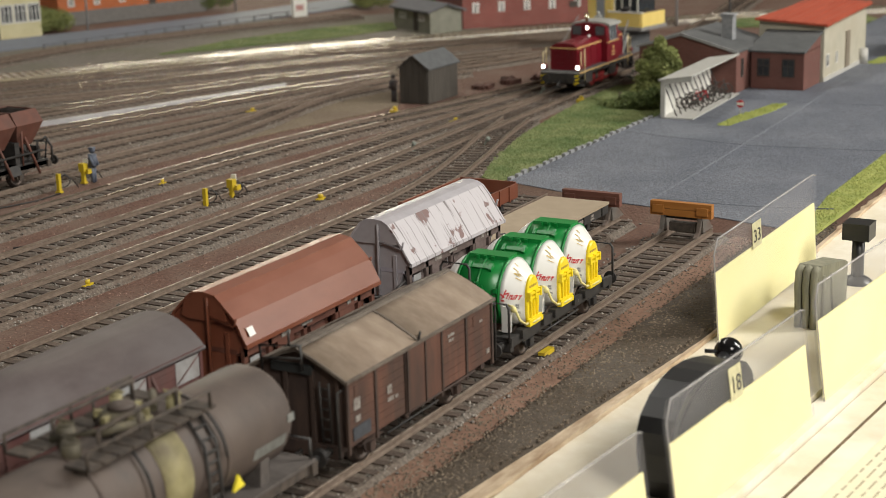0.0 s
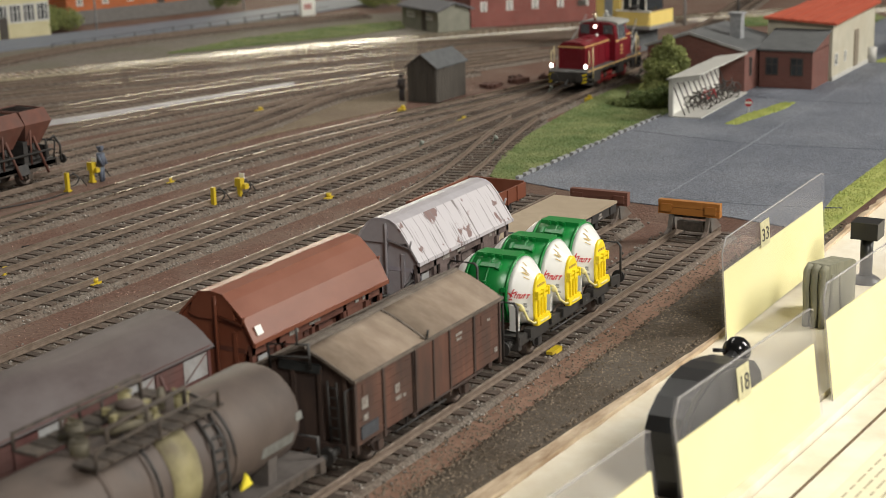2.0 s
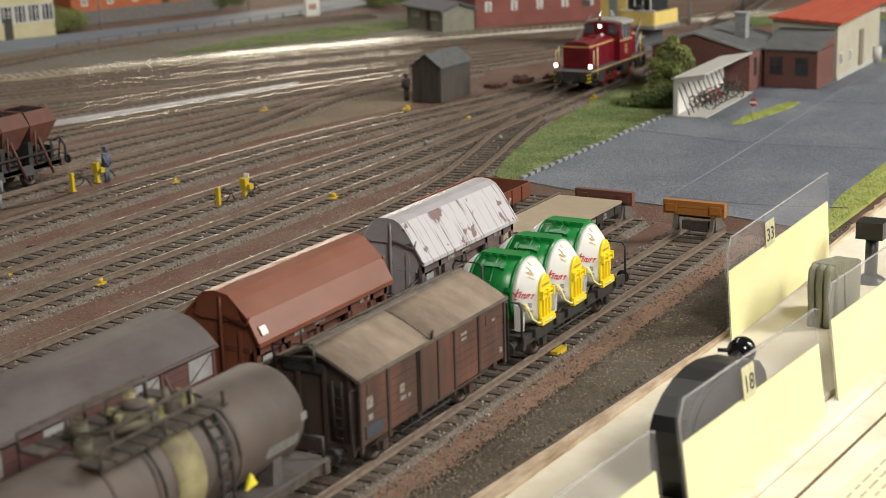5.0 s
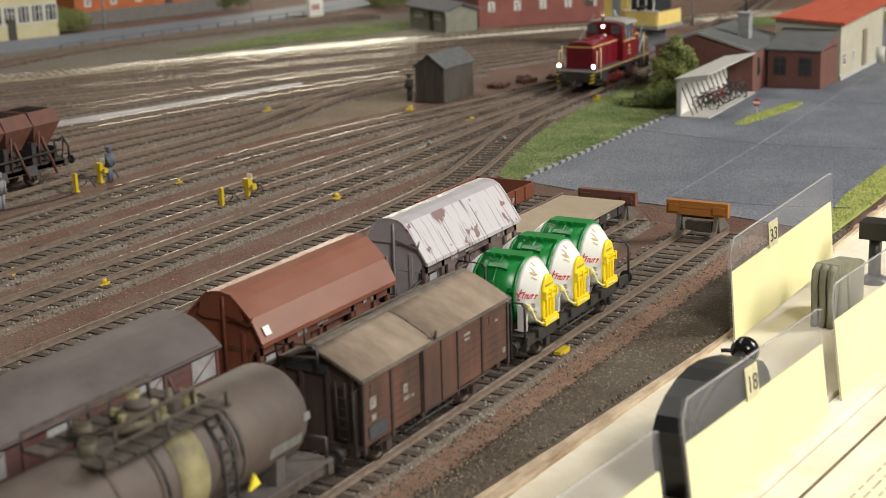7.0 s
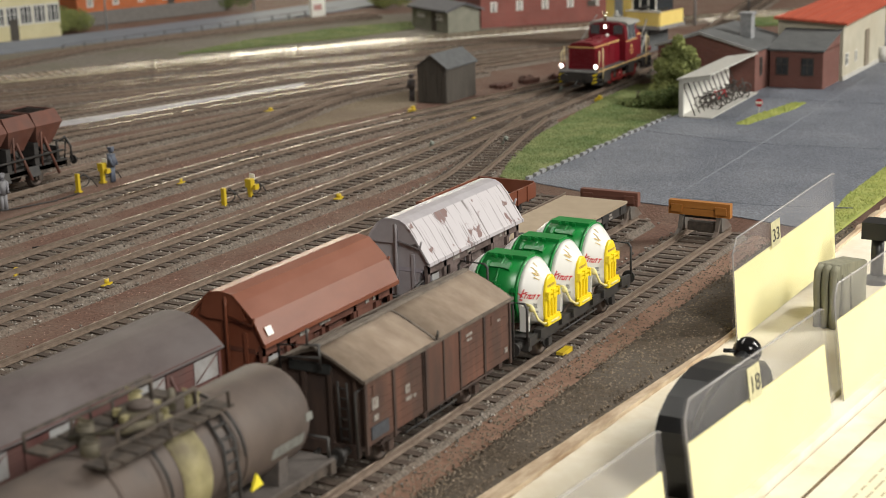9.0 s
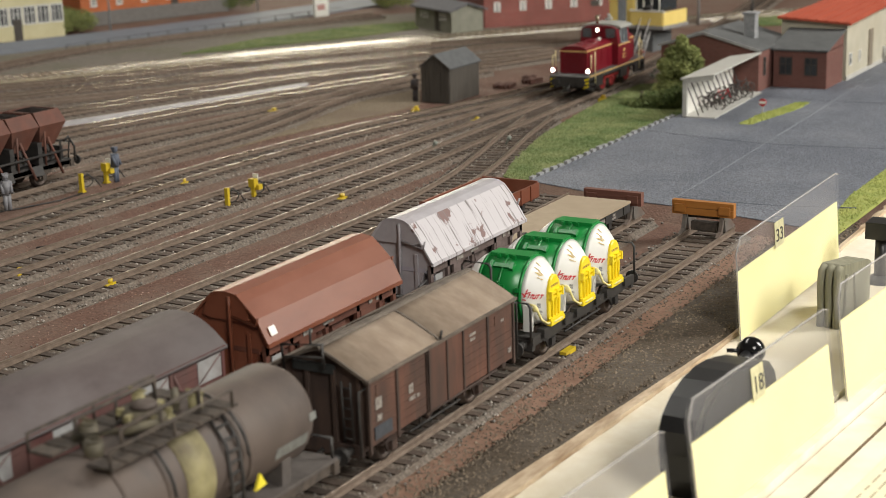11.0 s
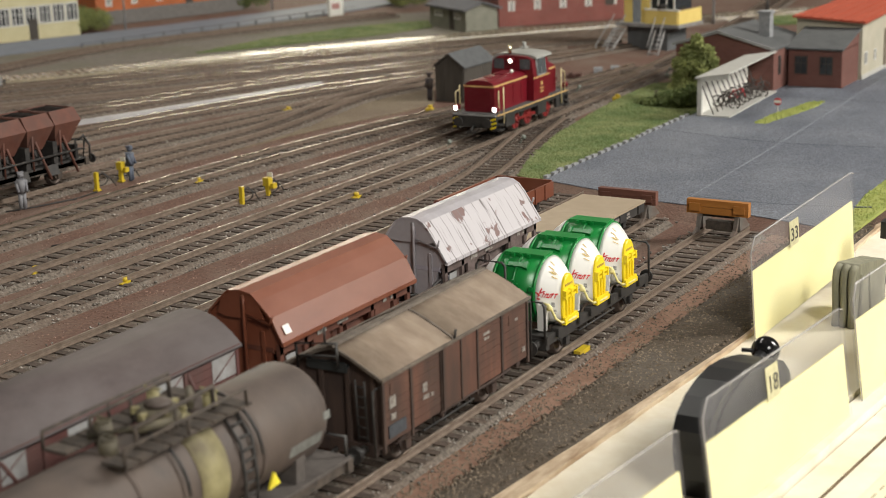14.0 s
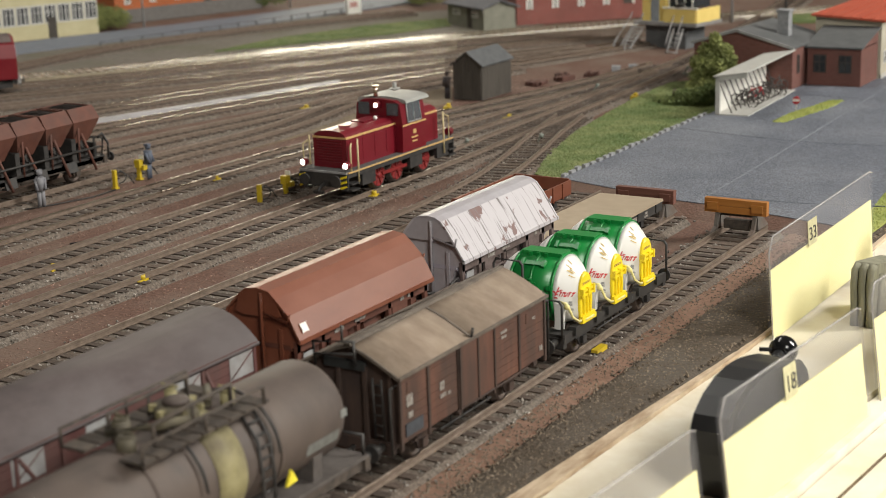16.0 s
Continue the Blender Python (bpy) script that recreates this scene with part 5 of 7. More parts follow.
    bm = B()
    rod(bm, (3, 62, 46.5), (3, 62, 51), 1.2, 10)
    rod(bm, (3, 62, 47.2), (3, 62, 48), 3.0, 12)
    part("exhaust", bm, LOCOGREY, t)
    bm = B()
    box(bm, -6.8, 6.8, 6, 94, 5.5, 12.2)
    part("underframe", bm, BLACK, t)
    for y in (18, 63.5, 91):
        for s in (-1, 1):
            bm = B()
            box(bm, s * 13 - 1, s * 13 + 1, y - 6, y + 6, 6, 12.2)
            part("equipment_box", bm, BLACK, t, bevel=0.4)
    for y in (32.5, 50.0, 77.0):
        bm = B()
        rod(bm, (-10.5, 0, 0), (10.5, 0, 0), 1)
        for q in (-1, 1):
            lathe(bm, [(q * 7.2, 8), (q * 7.9, 8), (q * 8, 7), (q * 9.8, 6.9), (q * 9.9, 6)], 24, "x")
        ws = part("wheelset", bm, WHEEL, t, m=mm(0, y, 7))
        for q in (-1, 1):
            bm = B()
            lathe(bm, [(q * 9.8, 5.9), (q * 10.1, 5.7), (q * 10.15, 5.2), (q * 9.95, 5.0)], 20, "x")
            lathe(bm, [(q * 9.8, 1.9), (q * 10.6, 1.8), (q * 11.4, 1.2)], 12, "x")
            for k in range(8):
                ang = math.pi * k / 4
                rod(bm, (q * 10.1, 1.4 * math.cos(ang), 1.4 * math.sin(ang)), (q * 10.1, 5.3 * math.cos(ang), 5.3 * math.sin(ang)), 0.5, 6)
            part("wheel_centre", bm, WHEELRED, ws, "red spoked wheel centre")
        WHEELS.append((ws, y))
    for s in (-1, 1):
        bm = B()
        box(bm, s * 11.6 - 0.4, s * 11.6 + 0.4, -23.2, 23.2, -0.8, 0.8)
        RODS.append(part("coupling_rod", bm, WHEELRED, t, m=mm(0, 54.7, 4.6)))
    for y, q in ((-2, -1), (101, 1)):
        bm = B()
        wire(bm, [(0, y, 9), (0, y + q * 4, 7), (0, y + q * 6, 5.5)], 0.9)
        box(bm, -3, 3, y + q * 5 - 0.6, y + q * 5 + 0.6, 4.5, 6)
        part("coupling", bm, BLACK, t)
        bm = B()
        box(bm, -15, 15, y - 0.5, y + 0.5, 7.5, 14.4)
        part("buffer_beam", bm, BLACK, t, bevel=0.3)
        bm = B()
        box(bm, -14.5, 14.5, y - 0.8, y + 0.8, 14.5, 15.5)
        part("beam_edge", bm, HATCH, t, "pale edge strip")
    return t


loco = shunter()

# ---- coal hopper with a row of buckets ----
RUST = mat("rust_brown_bucket", (0.100, 0.034, 0.022), (0.140, 0.054, 0.036), 0.7, scale=150, dirt=(0.09, 0.05, 0.04), damt=0.6, dscale=60)
COAL = mat("coal", (0.007, 0.005, 0.004), (0.016, 0.011, 0.010), 0.95, scale=500, bump=1, bscale=900, spec=0.15)


def coal_wagon():
    t = thing("coal_wagon", -376, 556, 0, "rusty brown wagon of coal-filled tipping buckets", "freight wagon", group="wagons in the sidings")
    for k in range(5):
        y = 46 - k * 20.5
        bm = B()
        a = [(-10.5, y - 9.4, 40.4), (10.5, y - 9.4, 40.4), (10.5, y + 9.4, 40.4), (-10.5, y + 9.4, 40.4)]
        b = [(-15, y - 10, 33.5), (15, y - 10, 33.5), (15, y + 10, 33.5), (-15, y + 10, 33.5)]
        c = [(-9, y - 5.5, 21), (9, y - 5.5, 21), (9, y + 5.5, 21), (-9, y + 5.5, 21)]
        rings = [[bm.verts.new(p) for p in r] for r in (a, b, c)]
        for r0, r1 in zip(rings, rings[1:]):
            for i in range(4):
                bm.faces.new((r0[i], r0[(i + 1) % 4], r1[(i + 1) % 4], r1[i]))
        bm.faces.new(rings[2])
        inn = [bm.verts.new((p[0] * 0.94, y + (p[1] - y) * 0.92, 40.4)) for p in a]
        low = [bm.verts.new((p[0] * 0.94, y + (p[1] - y) * 0.92, 37)) for p in a]
        for i in range(4):
            bm.faces.new((rings[0][i], rings[0][(i + 1) % 4], inn[(i + 1) % 4], inn[i]))
            bm.faces.new((inn[i], inn[(i + 1) % 4], low[(i + 1) % 4], low[i]))
        bm.faces.new(low)
        bucket = part("bucket", bm, RUST, t, bevel=0.35)
        bm = B()
        n = 7
        g = [[bm.verts.new((-9.7 + 19.4 * i / n, y - 8.5 + 17 * j / n, 39.4 + 1.5 * (1 - abs(2 * i / n - 1) ** 2) * (1 - abs(2 * j / n - 1) ** 2) + random.uniform(-.5, .5))) for j in range(n + 1)] for i in range(n + 1)]
        for i in range(n):
            for j in range(n):
                bm.faces.new((g[i][j], g[i + 1][j], g[i + 1][j + 1], g[i][j + 1]))
        part("coal_load", bm, COAL, bucket, "heap of dark coal")
        for s in (-1, 1):
            bm = B()
            wire(bm, [(s * 10.5, y - 2, 29), (s * 14.2, y + 5, 5)], 0.8)
            wire(bm, [(s * 13, y - 5, 30), (s * 12, y - 5, 11)], 0.6)
            part("strut", bm, RUST, t)
        bm = B()
        rod(bm, (-11, y, 20), (11, y, 20), 2.2, 10)
        box(bm, -10, 10, y - 4, y + 4, 13, 18)
        # black block added to stand in for the deep shade below the buckets
        box(bm, -11.5, 11.5, y - 9.6, y - 6.4, 12, 24)
        part("tipping_gear", bm, BLACK, t)
    bm = B()
    box(bm, -12, 12, -52, 60, 8.5, 12)
    part("frame", bm, BLACK, t, bevel=0.3)
    bm = B()
    for x in (-12, 12):
        wire(bm, [(x, 58, 12), (x, 60, 21), (x, 53, 22.4), (x, 52, 12)], 0.5)
    wire(bm, [(-12, 60, 21), (12, 60, 21)], 0.5)
    wire(bm, [(-12, 60, 16), (12, 60, 16)], 0.4)
    part("end_rail", bm, BLACK, t)
    bm = B()
    box(bm, -9, 9, 55.5, 57.5, 12, 19)
    rod(bm, (-4, 59, 15), (4, 59, 15), 2.4, 12)
    wire(bm, [(12.6, 55, 22), (13.4, 58, 24), (13.6, 62, 18), (13.2, 62, 10)], 0.6)
    part("brake_stand", bm, BLACK, t)
    for s in (-1, 1):
        bm = B()
        wire(bm, [(s * 12.6, -48, 17), (s * 12.6, 56, 17)], 0.7)
        part("operating_shaft", bm, BLACK, t)
        for k in range(4):
            bm = B()
            y = -32 + k * 22
            prism(bm, [(s * 6, 12), (s * 12, 12), (s * 13.5, 6.5), (s * 10, 6)], y - 4, y + 4)
            part("outlet", bm, BLACK, t, bevel=0.3)
    running_gear(t, 60, 76, DIRTBLACK, 10.4)


coal_wagon()

# ---- red railcar parked at the far side ----
def railcar():
    t = thing("railcar", -694, 778, 0, "parked red railcar with rounded grey-framed front", "railcar", rz=-32)
    bm = B()
    prism(bm, [(-16, 10), (-16.5, 26), (-14.5, 36), (-9, 41.5), (0, 43), (9, 41.5), (14.5, 36), (16.5, 26), (16, 10)], -140, 62)
    body = part("body", bm, mat("signal_red_paint", (0.15, 0.008, 0.014), (0.18, 0.012, 0.018), 0.35, scale=60), t, bevel=1.2)
    bm = B()
    prism(bm, [(-13.6, 38), (-9, 42), (0, 43.6), (9, 42), (13.6, 38), (9, 41), (0, 42.5), (-9, 41)], -140, 60)
    part("roof", bm, SILVERDARK, t)
    for x in (-7, 7):
        bm = B()
        box(bm, x - 5.6, x + 5.6, 61, 62.8, 26, 35)
        part("windscreen", bm, clear("pale_glass", (0.55, 0.58, 0.6), 0.1, 0.9), body)
    bm = B()
    box(bm, -15, 15, 61.5, 64, 6, 12)
    part("bumper", bm, HATCH, t, bevel=0.6)
    for s in (-1, 1):
        for k in range(6):
            bm = B()
            box(bm, s * 16.2 - 0.6, s * 16.2 + 0.6, -120 + k * 28, -102 + k * 28, 24, 33)
            part("window", bm, GLASS, body)
    bm = B()
    box(bm, -12, 12, -130, 58, 3, 10)
    part("underframe", bm, BLACK, t)
    running_gear(t, 60, 90, BLACK, 9)


railcar()

# ---- buffer stops ----
ORANGE = mat("orange_brown_beam", (0.324, 0.122, 0.018), (0.396, 0.162, 0.032), 0.7, scale=200, stretch=(0.2, 1, 1), dirt=(0.22, 0.08, 0.02), damt=0.5)
BEAMBROWN = mat("dark_brown_beam", (0.12, 0.045, 0.03), (0.17, 0.07, 0.05), 0.75, scale=200, stretch=(0.2, 1, 1))
STEEL = mat("weathered_bracket", (0.132, 0.120, 0.108), (0.210, 0.192, 0.174), 0.6, 0.4, scale=200, dirt=(0.14, 0.07, 0.04), damt=0.6)


def buffer_stop(x, y, m, label, z=13.0):
    t = thing("buffer_stop", x, y, 0, label, "buffer stop", group="buffer stops")
    for k in range(2):
        bm = B()
        box(bm, -14.6, 14.6, -1.6, 1.6, z - 3.3 + k * 3.3, z - 0.2 + k * 3.3)
        part("beam", bm, m, t, bevel=0.3)
    for s in (-1, 1):
        bm = B()
        prism(bm, [(1.6, z + 1), (1.6, z - 2.5), (3, 0.5), (10, 0.5), (16, 0.5), (14, 2), (4, z - 2)], s * 8.8 - 0.6, s * 8.8 + 0.6, axis="x")
        part("strut", bm, STEEL, t)
        bm = B()
        prism(bm, [(-1, z - 3.5), (-3, 2), (-7, 0.4), (-2, 0.4), (1.6, z - 3.5)], s * 8.8 - 0.8, s * 8.8 + 0.8, axis="x")
        part("bracket", bm, STEEL, t)
        bm = B()
        box(bm, s * 10.5 - 2.6, s * 10.5 + 2.6, -2.6, -1.6, z - 2, z + 1.5)
        part("mounting_plate", bm, m, t)
    bm = B()
    rod(bm, (-8.8, 2.5, z - 4.5), (8.8, 2.5, z - 4.5), 0.9)
    box(bm, -6, 6, 0, 4, 1, 5)
    part("cross_tie", bm, DIRTBLACK, t)


buffer_stop(-0.6, 637, ORANGE, "track-end buffer stop with orange-brown timber beam", 11.6)
buffer_stop(-47.5, 643, BEAMBROWN, "track-end buffer stop with dark brown beam", 11.5)

# ---- dark timber shed ----
SHEDW = mat("dark_tarred_boards", (0.052, 0.045, 0.038), (0.080, 0.070, 0.059), 0.85, scale=200, stretch=(1, 1, 0.15), bump=0.3)
SHEDR = mat("grey_roofing_felt", (0.075, 0.078, 0.082), (0.105, 0.108, 0.112), 0.9, scale=200, bump=0.3)


def shed():
    t = thing("timber_shed", -313, 951.5, -4.5, "small dark tarred timber shed with grey felt roof", "shed")
    w, l = 11.6, 21.5
    bm = B()
    prism(bm, [(-w + 0.4, 0), (-w + 0.4, 25), (0, 33), (w - 0.4, 25), (w - 0.4, 0)], -l + 0.4, l - 0.4)
    wall = part("wall", bm, SHEDW, t)
    n = 11
    for i in range(n):
        y = -l + 0.2 + (2 * l - 0.4) * (i + 0.5) / n
        for s in (-1, 1):
            bm = B()
            box(bm, s * w - 0.3, s * w + 0.3, y - 1.8, y + 1.8, 0, 25)
            part("board", bm, SHEDW, wall)
    for i in range(7):
        x = -w + 0.3 + (2 * w - 0.6) * (i + 0.5) / 7
        zt = 33 - abs(x) * 8 / w - 0.6
        for s in (-1, 1):
            bm = B()
            box(bm, x - 1.5, x + 1.5, s * l - 0.3, s * l + 0.3, 0, zt)
            part("board", bm, SHEDW, wall)
    for s in (-1, 1):
        bm = B()
        prism(bm, [(0, 33.4), (s * 13.2, 24.0), (s * 13.2, 25.0), (0, 34.6)], -l - 1.6, l + 1.6)
        part("roof", bm, SHEDR, t)
        bm = B()
        prism(bm, [(0, 33.0), (s * 13.2, 23.6), (s * 13.2, 24.6), (0, 34.2)], -l - 1.9, -l - 1.0)
        part("barge_board", bm, SHEDW, t)
    bm = B()
    box(bm, -4, 4, -l - 0.7, -l - 0.2, 0, 20)
    part("door", bm, SHEDW, t)


shed()

# ---- little figures and yard fittings ----
def figure(x, y, m_top, label, rz=0):
    bm = B()
    for s in (-1, 1):
        rod(bm, (s * 1.1, 0, 0), (s * 0.9, 0.3, 9), 1.0, 8, 1.3)
        rod(bm, (s * 2.6, 0.2, 15.2), (s * 2.2, -2.0, 9.4), 0.8, 8)
    rod(bm, (0, 0.2, 8.6), (0, 0, 16), 2.2, 12, 2.4)
    ball(bm, (0, -0.2, 18.2), 1.7, u=12, v=8)
    box(bm, -1.6, 1.6, -1.4, 1.4, 18.8, 19.9)
    ob = part("figurine", bm, m_top)
    ob.matrix_basis = mm(x, y, -4.6, rz)
    return tagged(ob, label, "figurine")


FIGGREY = mat("grey_painted_figure", (0.23, 0.23, 0.24), (0.16, 0.16, 0.18), 0.7, scale=200)
FIGBLUE = mat("blue_grey_painted_figure", (0.10, 0.12, 0.16), (0.07, 0.08, 0.11), 0.7, scale=200)
FIGDARK = mat("dark_painted_figure", (0.03, 0.03, 0.04), (0.07, 0.05, 0.04), 0.7, scale=200)
figure(-354.6, 557.5, FIGGREY, "plain light grey toy figure standing by the coal wagon", 60)
figure(-349, 635, FIGBLUE, "plain blue-grey toy figure beside the yellow post", 100)
figure(-330, 930, FIGDARK, "plain dark toy figure beside the timber shed", 0)


def yard_post(x, y, h, label, box_top=False):
    """Yellow brake-test post with hose."""
    t = thing("brake_test_post", x, y, -4.6, label, "yard post", group="yellow brake posts")
    bm = B()
    box(bm, -1.05, 1.05, -0.95, 0.95, 0, h)
    part("post", bm, YELLOW, t, bevel=0.25)
    bm = B()
    box(bm, -1.7, 1.7, -1.5, 1.5, 0, 0.9)
    part("foot", bm, YELLOW, t)
    if box_top:
        bm = B()
        box(bm, -1.9, 1.9, -1.6, 1.9, h - 4.0, h + 0.4)
        box(bm, 0.6, 3.6, 0, 3.4, h - 5.4, h - 2.8)
        part("control_box", bm, YELLOW, t, bevel=0.4)
        bm = B()
        box(bm, -1.6, 1.6, 2.2, 2.7, h - 0.6, h + 2.6)
        part("dial", bm, WHITE, t, "white dial")
    bm = B()
    pts = [(0.5 + 3.2 * math.sin(a) * 0.6, 3 + 3.4 * math.sin(a), h * 0.55 + 3.2 * math.cos(a)) for a in [2 * math.pi * i / 12 for i in range(13)]]
    wire(bm, pts, 0.32)
    wire(bm, [(0, 1, h * 0.7), (0, 5, h * 0.9), (1, 10, h * 0.5), (1, 14, 0.4)], 0.32)
    part("hose", bm, BLACK, t, "black rubber hose")


yard_post(-247.5, 606, 11, "yellow brake test post with coiled black hose")
yard_post(-247.4, 628, 11, "yellow brake test post with control box and dial", True)
yard_post(-348, 606, 10.5, "yellow brake test post with coiled black hose")
yard_post(-352, 630, 11, "yellow brake test post with control box and dial", True)
bm = B()
pts = [(-250, 600, -4.4), (-256, 570, -4.4), (-262, 540, -4.3), (-275, 520, -4.4), (-283, 505, -4.4)]
wire(bm, pts, 0.4)
tagged(part("hose", bm, BLACK), "thin black hose lying across the gravel", "hose")
bm = B()
wire(bm, [(-346, 604, -4.4), (-345, 585, -4.4), (-352, 562, -4.4), (-358, 548, -4.4)], 0.4)
tagged(part("hose", bm, BLACK), "thin black hose lying beside the rail", "hose")


def point_machine(x, y, rz, label="yellow point motor box beside the rail"):
    t = thing("point_motor", x, y, -4.4, label, "point motor", rz, group="yellow point motors")
    bm = B()
    box(bm, -2.2, 2.2, -3.4, 3.4, 0, 2.4)
    part("case", bm, YELLOW, t, bevel=0.6)
    bm = B()
    rod(bm, (0.5, 1, 2.2), (0.5, 1, 4.2), 1.4, 10)
    part("cap", bm, YELLOW, t)
    bm = B()
    wire(bm, [(-2.4, 0, 1), (-6, 0, 1)], 0.4)
    part("drive_rod", bm, STEEL, t)


for x, y, a in ((-252, 463, 12), (-203, 466, 10), (-305, 639, 5), (-201, 641, 5), (-245, 866, 0), (-306, 890, 20), (-203, 973, 10), (-297, 1240, 0), (-398, 850, 0)):
    point_machine(x, y, a)
bm = B()
box(bm, -1.3, 1.3, -4, 4, 0, 2.2)
ob = part("yellow_chock", bm, YELLOW, bevel=0.3)
ob.matrix_basis = mm(13.0, 467, -3.4, 0)
tagged(ob, "small yellow marker block beside the rail", "marker")
LEVER = mat("grey_green_lever", (0.16, 0.19, 0.16), (0.24, 0.26, 0.23), 0.7, scale=200)
for x, y in ((-188, 800), (-222, 770), (-240, 985), (-212, 1085)):
    t = thing("point_lever", x, y, -4.4, "small grey-green point lever beside the switch", "point lever", random.uniform(-20, 20), group="point levers")
    bm = B()
    box(bm, -2.2, 2.2, -1.6, 1.6, 0, 2.0)
    part("base", bm, LEVER, t, bevel=0.3)
    bm = B()
    wire(bm, [(0, 0, 2), (1.5, 1, 6)], 0.5)
    rod(bm, (1.5, 1, 5), (2.2, 1.4, 7), 1.3, 10)
    part("weight", bm, LEVER, t)

# heap of scrap and crates by the shed
JUNK = mat("rusty_scrap", (0.063, 0.027, 0.020), (0.117, 0.054, 0.041), 0.85, scale=200)
for x, y, w, l, h, a in ((-300, 1010, 7, 16, 3, 10), (-290, 1035, 5, 14, 4, -12), (-279, 1062, 6, 10, 4, 20), (-300, 1052, 5, 10, 3, 40)):
    t = thing("scrap_pile", x, y, -4.6, "low stack of rusty rails and timber", "scrap pile", a, group="scrap by the shed")
    for k in range(5):
        bm = B()
        box(bm, -w + k * 2 * w / 5, -w + k * 2 * w / 5 + w / 3.4, -l / 2 + random.uniform(-2, 2), l / 2 + random.uniform(-2, 2), 0, random.uniform(h * 0.5, h))
        part("beam", bm, JUNK, t, bevel=0.2)
for x, y in ((-272, 1090), (-262, 1100)):
    bm = B()
    box(bm, -3.5, 3.5, -4, 4, 0, 4)
    ob = part("concrete_block", bm, KERB, bevel=0.8)
    ob.matrix_basis = mm(x, y, -4.6, 25)
    tagged(ob, "pale concrete block lying by the track", "block")

# pale strip beside the far sidings, with rail glare put into its colour
CONCGLARE = mat("pale_concrete_glare", (0.33, 0.325, 0.33), (0.42, 0.415, 0.42), 0.35, scale=200)
bm = B()
sweep(bm, smooth_path([(-600, 560), (-560, 640), (-510, 760), (-470, 885), (-447, 968)], 12), [(1.3, -5), (1.1, -1.8), (-1.1, -1.8), (-1.3, -5)])
tagged(part("platform_edge", bm, CONCGLARE), "long narrow concrete strip between tracks, rail glare in its pale colour", "platform edge", kind="structure")
# ---- bicycle shelter ----
SHELT = mat("grey_render", (0.40, 0.39, 0.36), (0.48, 0.47, 0.44), 0.75, scale=200)


def shelter():
    t = thing("bicycle_shelter", -110, 965, 0, "open grey bicycle shelter with sloping roof", "shelter", 3)
    bm = B()
    box(bm, -11, 10, -54, 52, 0, 0.8)
    part("floor_slab", bm, SHELT, t)
    bm = B()
    box(bm, -11.4, -10.4, -54, 52, 0.8, 24)
    part("back_wall", bm, WHITE, t)
    bm = B()
    box(bm, -11.4, -8.6, -54.6, -52.6, 0.8, 24.4)
    part("corner_post", bm, SHELT, t)
    bm = B()
    prism(bm, [(-11.4, 21.5), (9, 24.8), (9, 27.2), (-11.4, 24.4)], -54.6, -53.4)
    part("end_beam", bm, SHELT, t)
    bm = B()
    prism(bm, [(-12.6, 24), (9.6, 27.4), (9.6, 28.4), (-12.6, 25)], -55.5, 52)
    part("roof", bm, SHELT, t)
    for k in range(11):
        bm = B()
        y = -50 + k * 9.6
        wire(bm, [(-10.4, y, 21), (-2, y, 1)], 0.4)
        part("strut", bm, mat("dark_strut", (0.06, 0.05, 0.045), None, 0.7) if k == 0 else bpy.data.materials["dark_strut"], t)


shelter()


def bicycle(m, frame_m=None):
    t = thing("bicycle", 0, 0, 0, "small dark bicycle leaning in the shelter", "bicycle", group="bicycles in the shelter")
    t.matrix_basis = m
    dark = bpy.data.materials["dark_strut"]
    for y in (-5.6, 5.6):
        bm = B()
        pts = [(0, y + 3.6 * math.cos(a), 3.9 + 3.6 * math.sin(a)) for a in [2 * math.pi * i / 16 for i in range(17)]]
        wire(bm, pts, 0.4)
        for i in range(0, 16, 2):
            wire(bm, [(0, y, 3.9), pts[i]], 0.12, 4)
        part("wheel", bm, dark, t)
    bm = B()
    wire(bm, [(0, -5.6, 3.9), (0, -4.2, 9.5), (0, 2.2, 8.2), (0, 0, 3.6), (0, -4.4, 8.4)], 0.35)
    wire(bm, [(0, 5.6, 3.9), (0, 2.2, 8.6), (0, 2, 10)], 0.35)
    wire(bm, [(0, 5.6, 3.9), (0, 0, 3.6)], 0.3)
    part("frame", bm, frame_m or dark, t)
    bm = B()
    wire(bm, [(-2.4, -4.4, 10.6), (0, -4.2, 10), (2.4, -4.4, 10.6)], 0.35)
    box(bm, -0.8, 0.8, 1, 3.4, 10, 10.7)
    part("handlebar_and_saddle", bm, dark, t)
    return t


bike = bicycle(mm(-111, 940, 1, 100, 8))
bicycle(mm(-110, 961, 1, 92, -6), LOGORED)["label"] = "small bicycle with red frame in the shelter"
for k in (1, 3, 4, 5, 6):
    copy_thing(bike, mm(-111 + random.uniform(-2, 2), 940 + k * 10.5 + random.uniform(-2, 2), 1.0, 100 + random.uniform(-25, 25), random.uniform(-10, 10)))

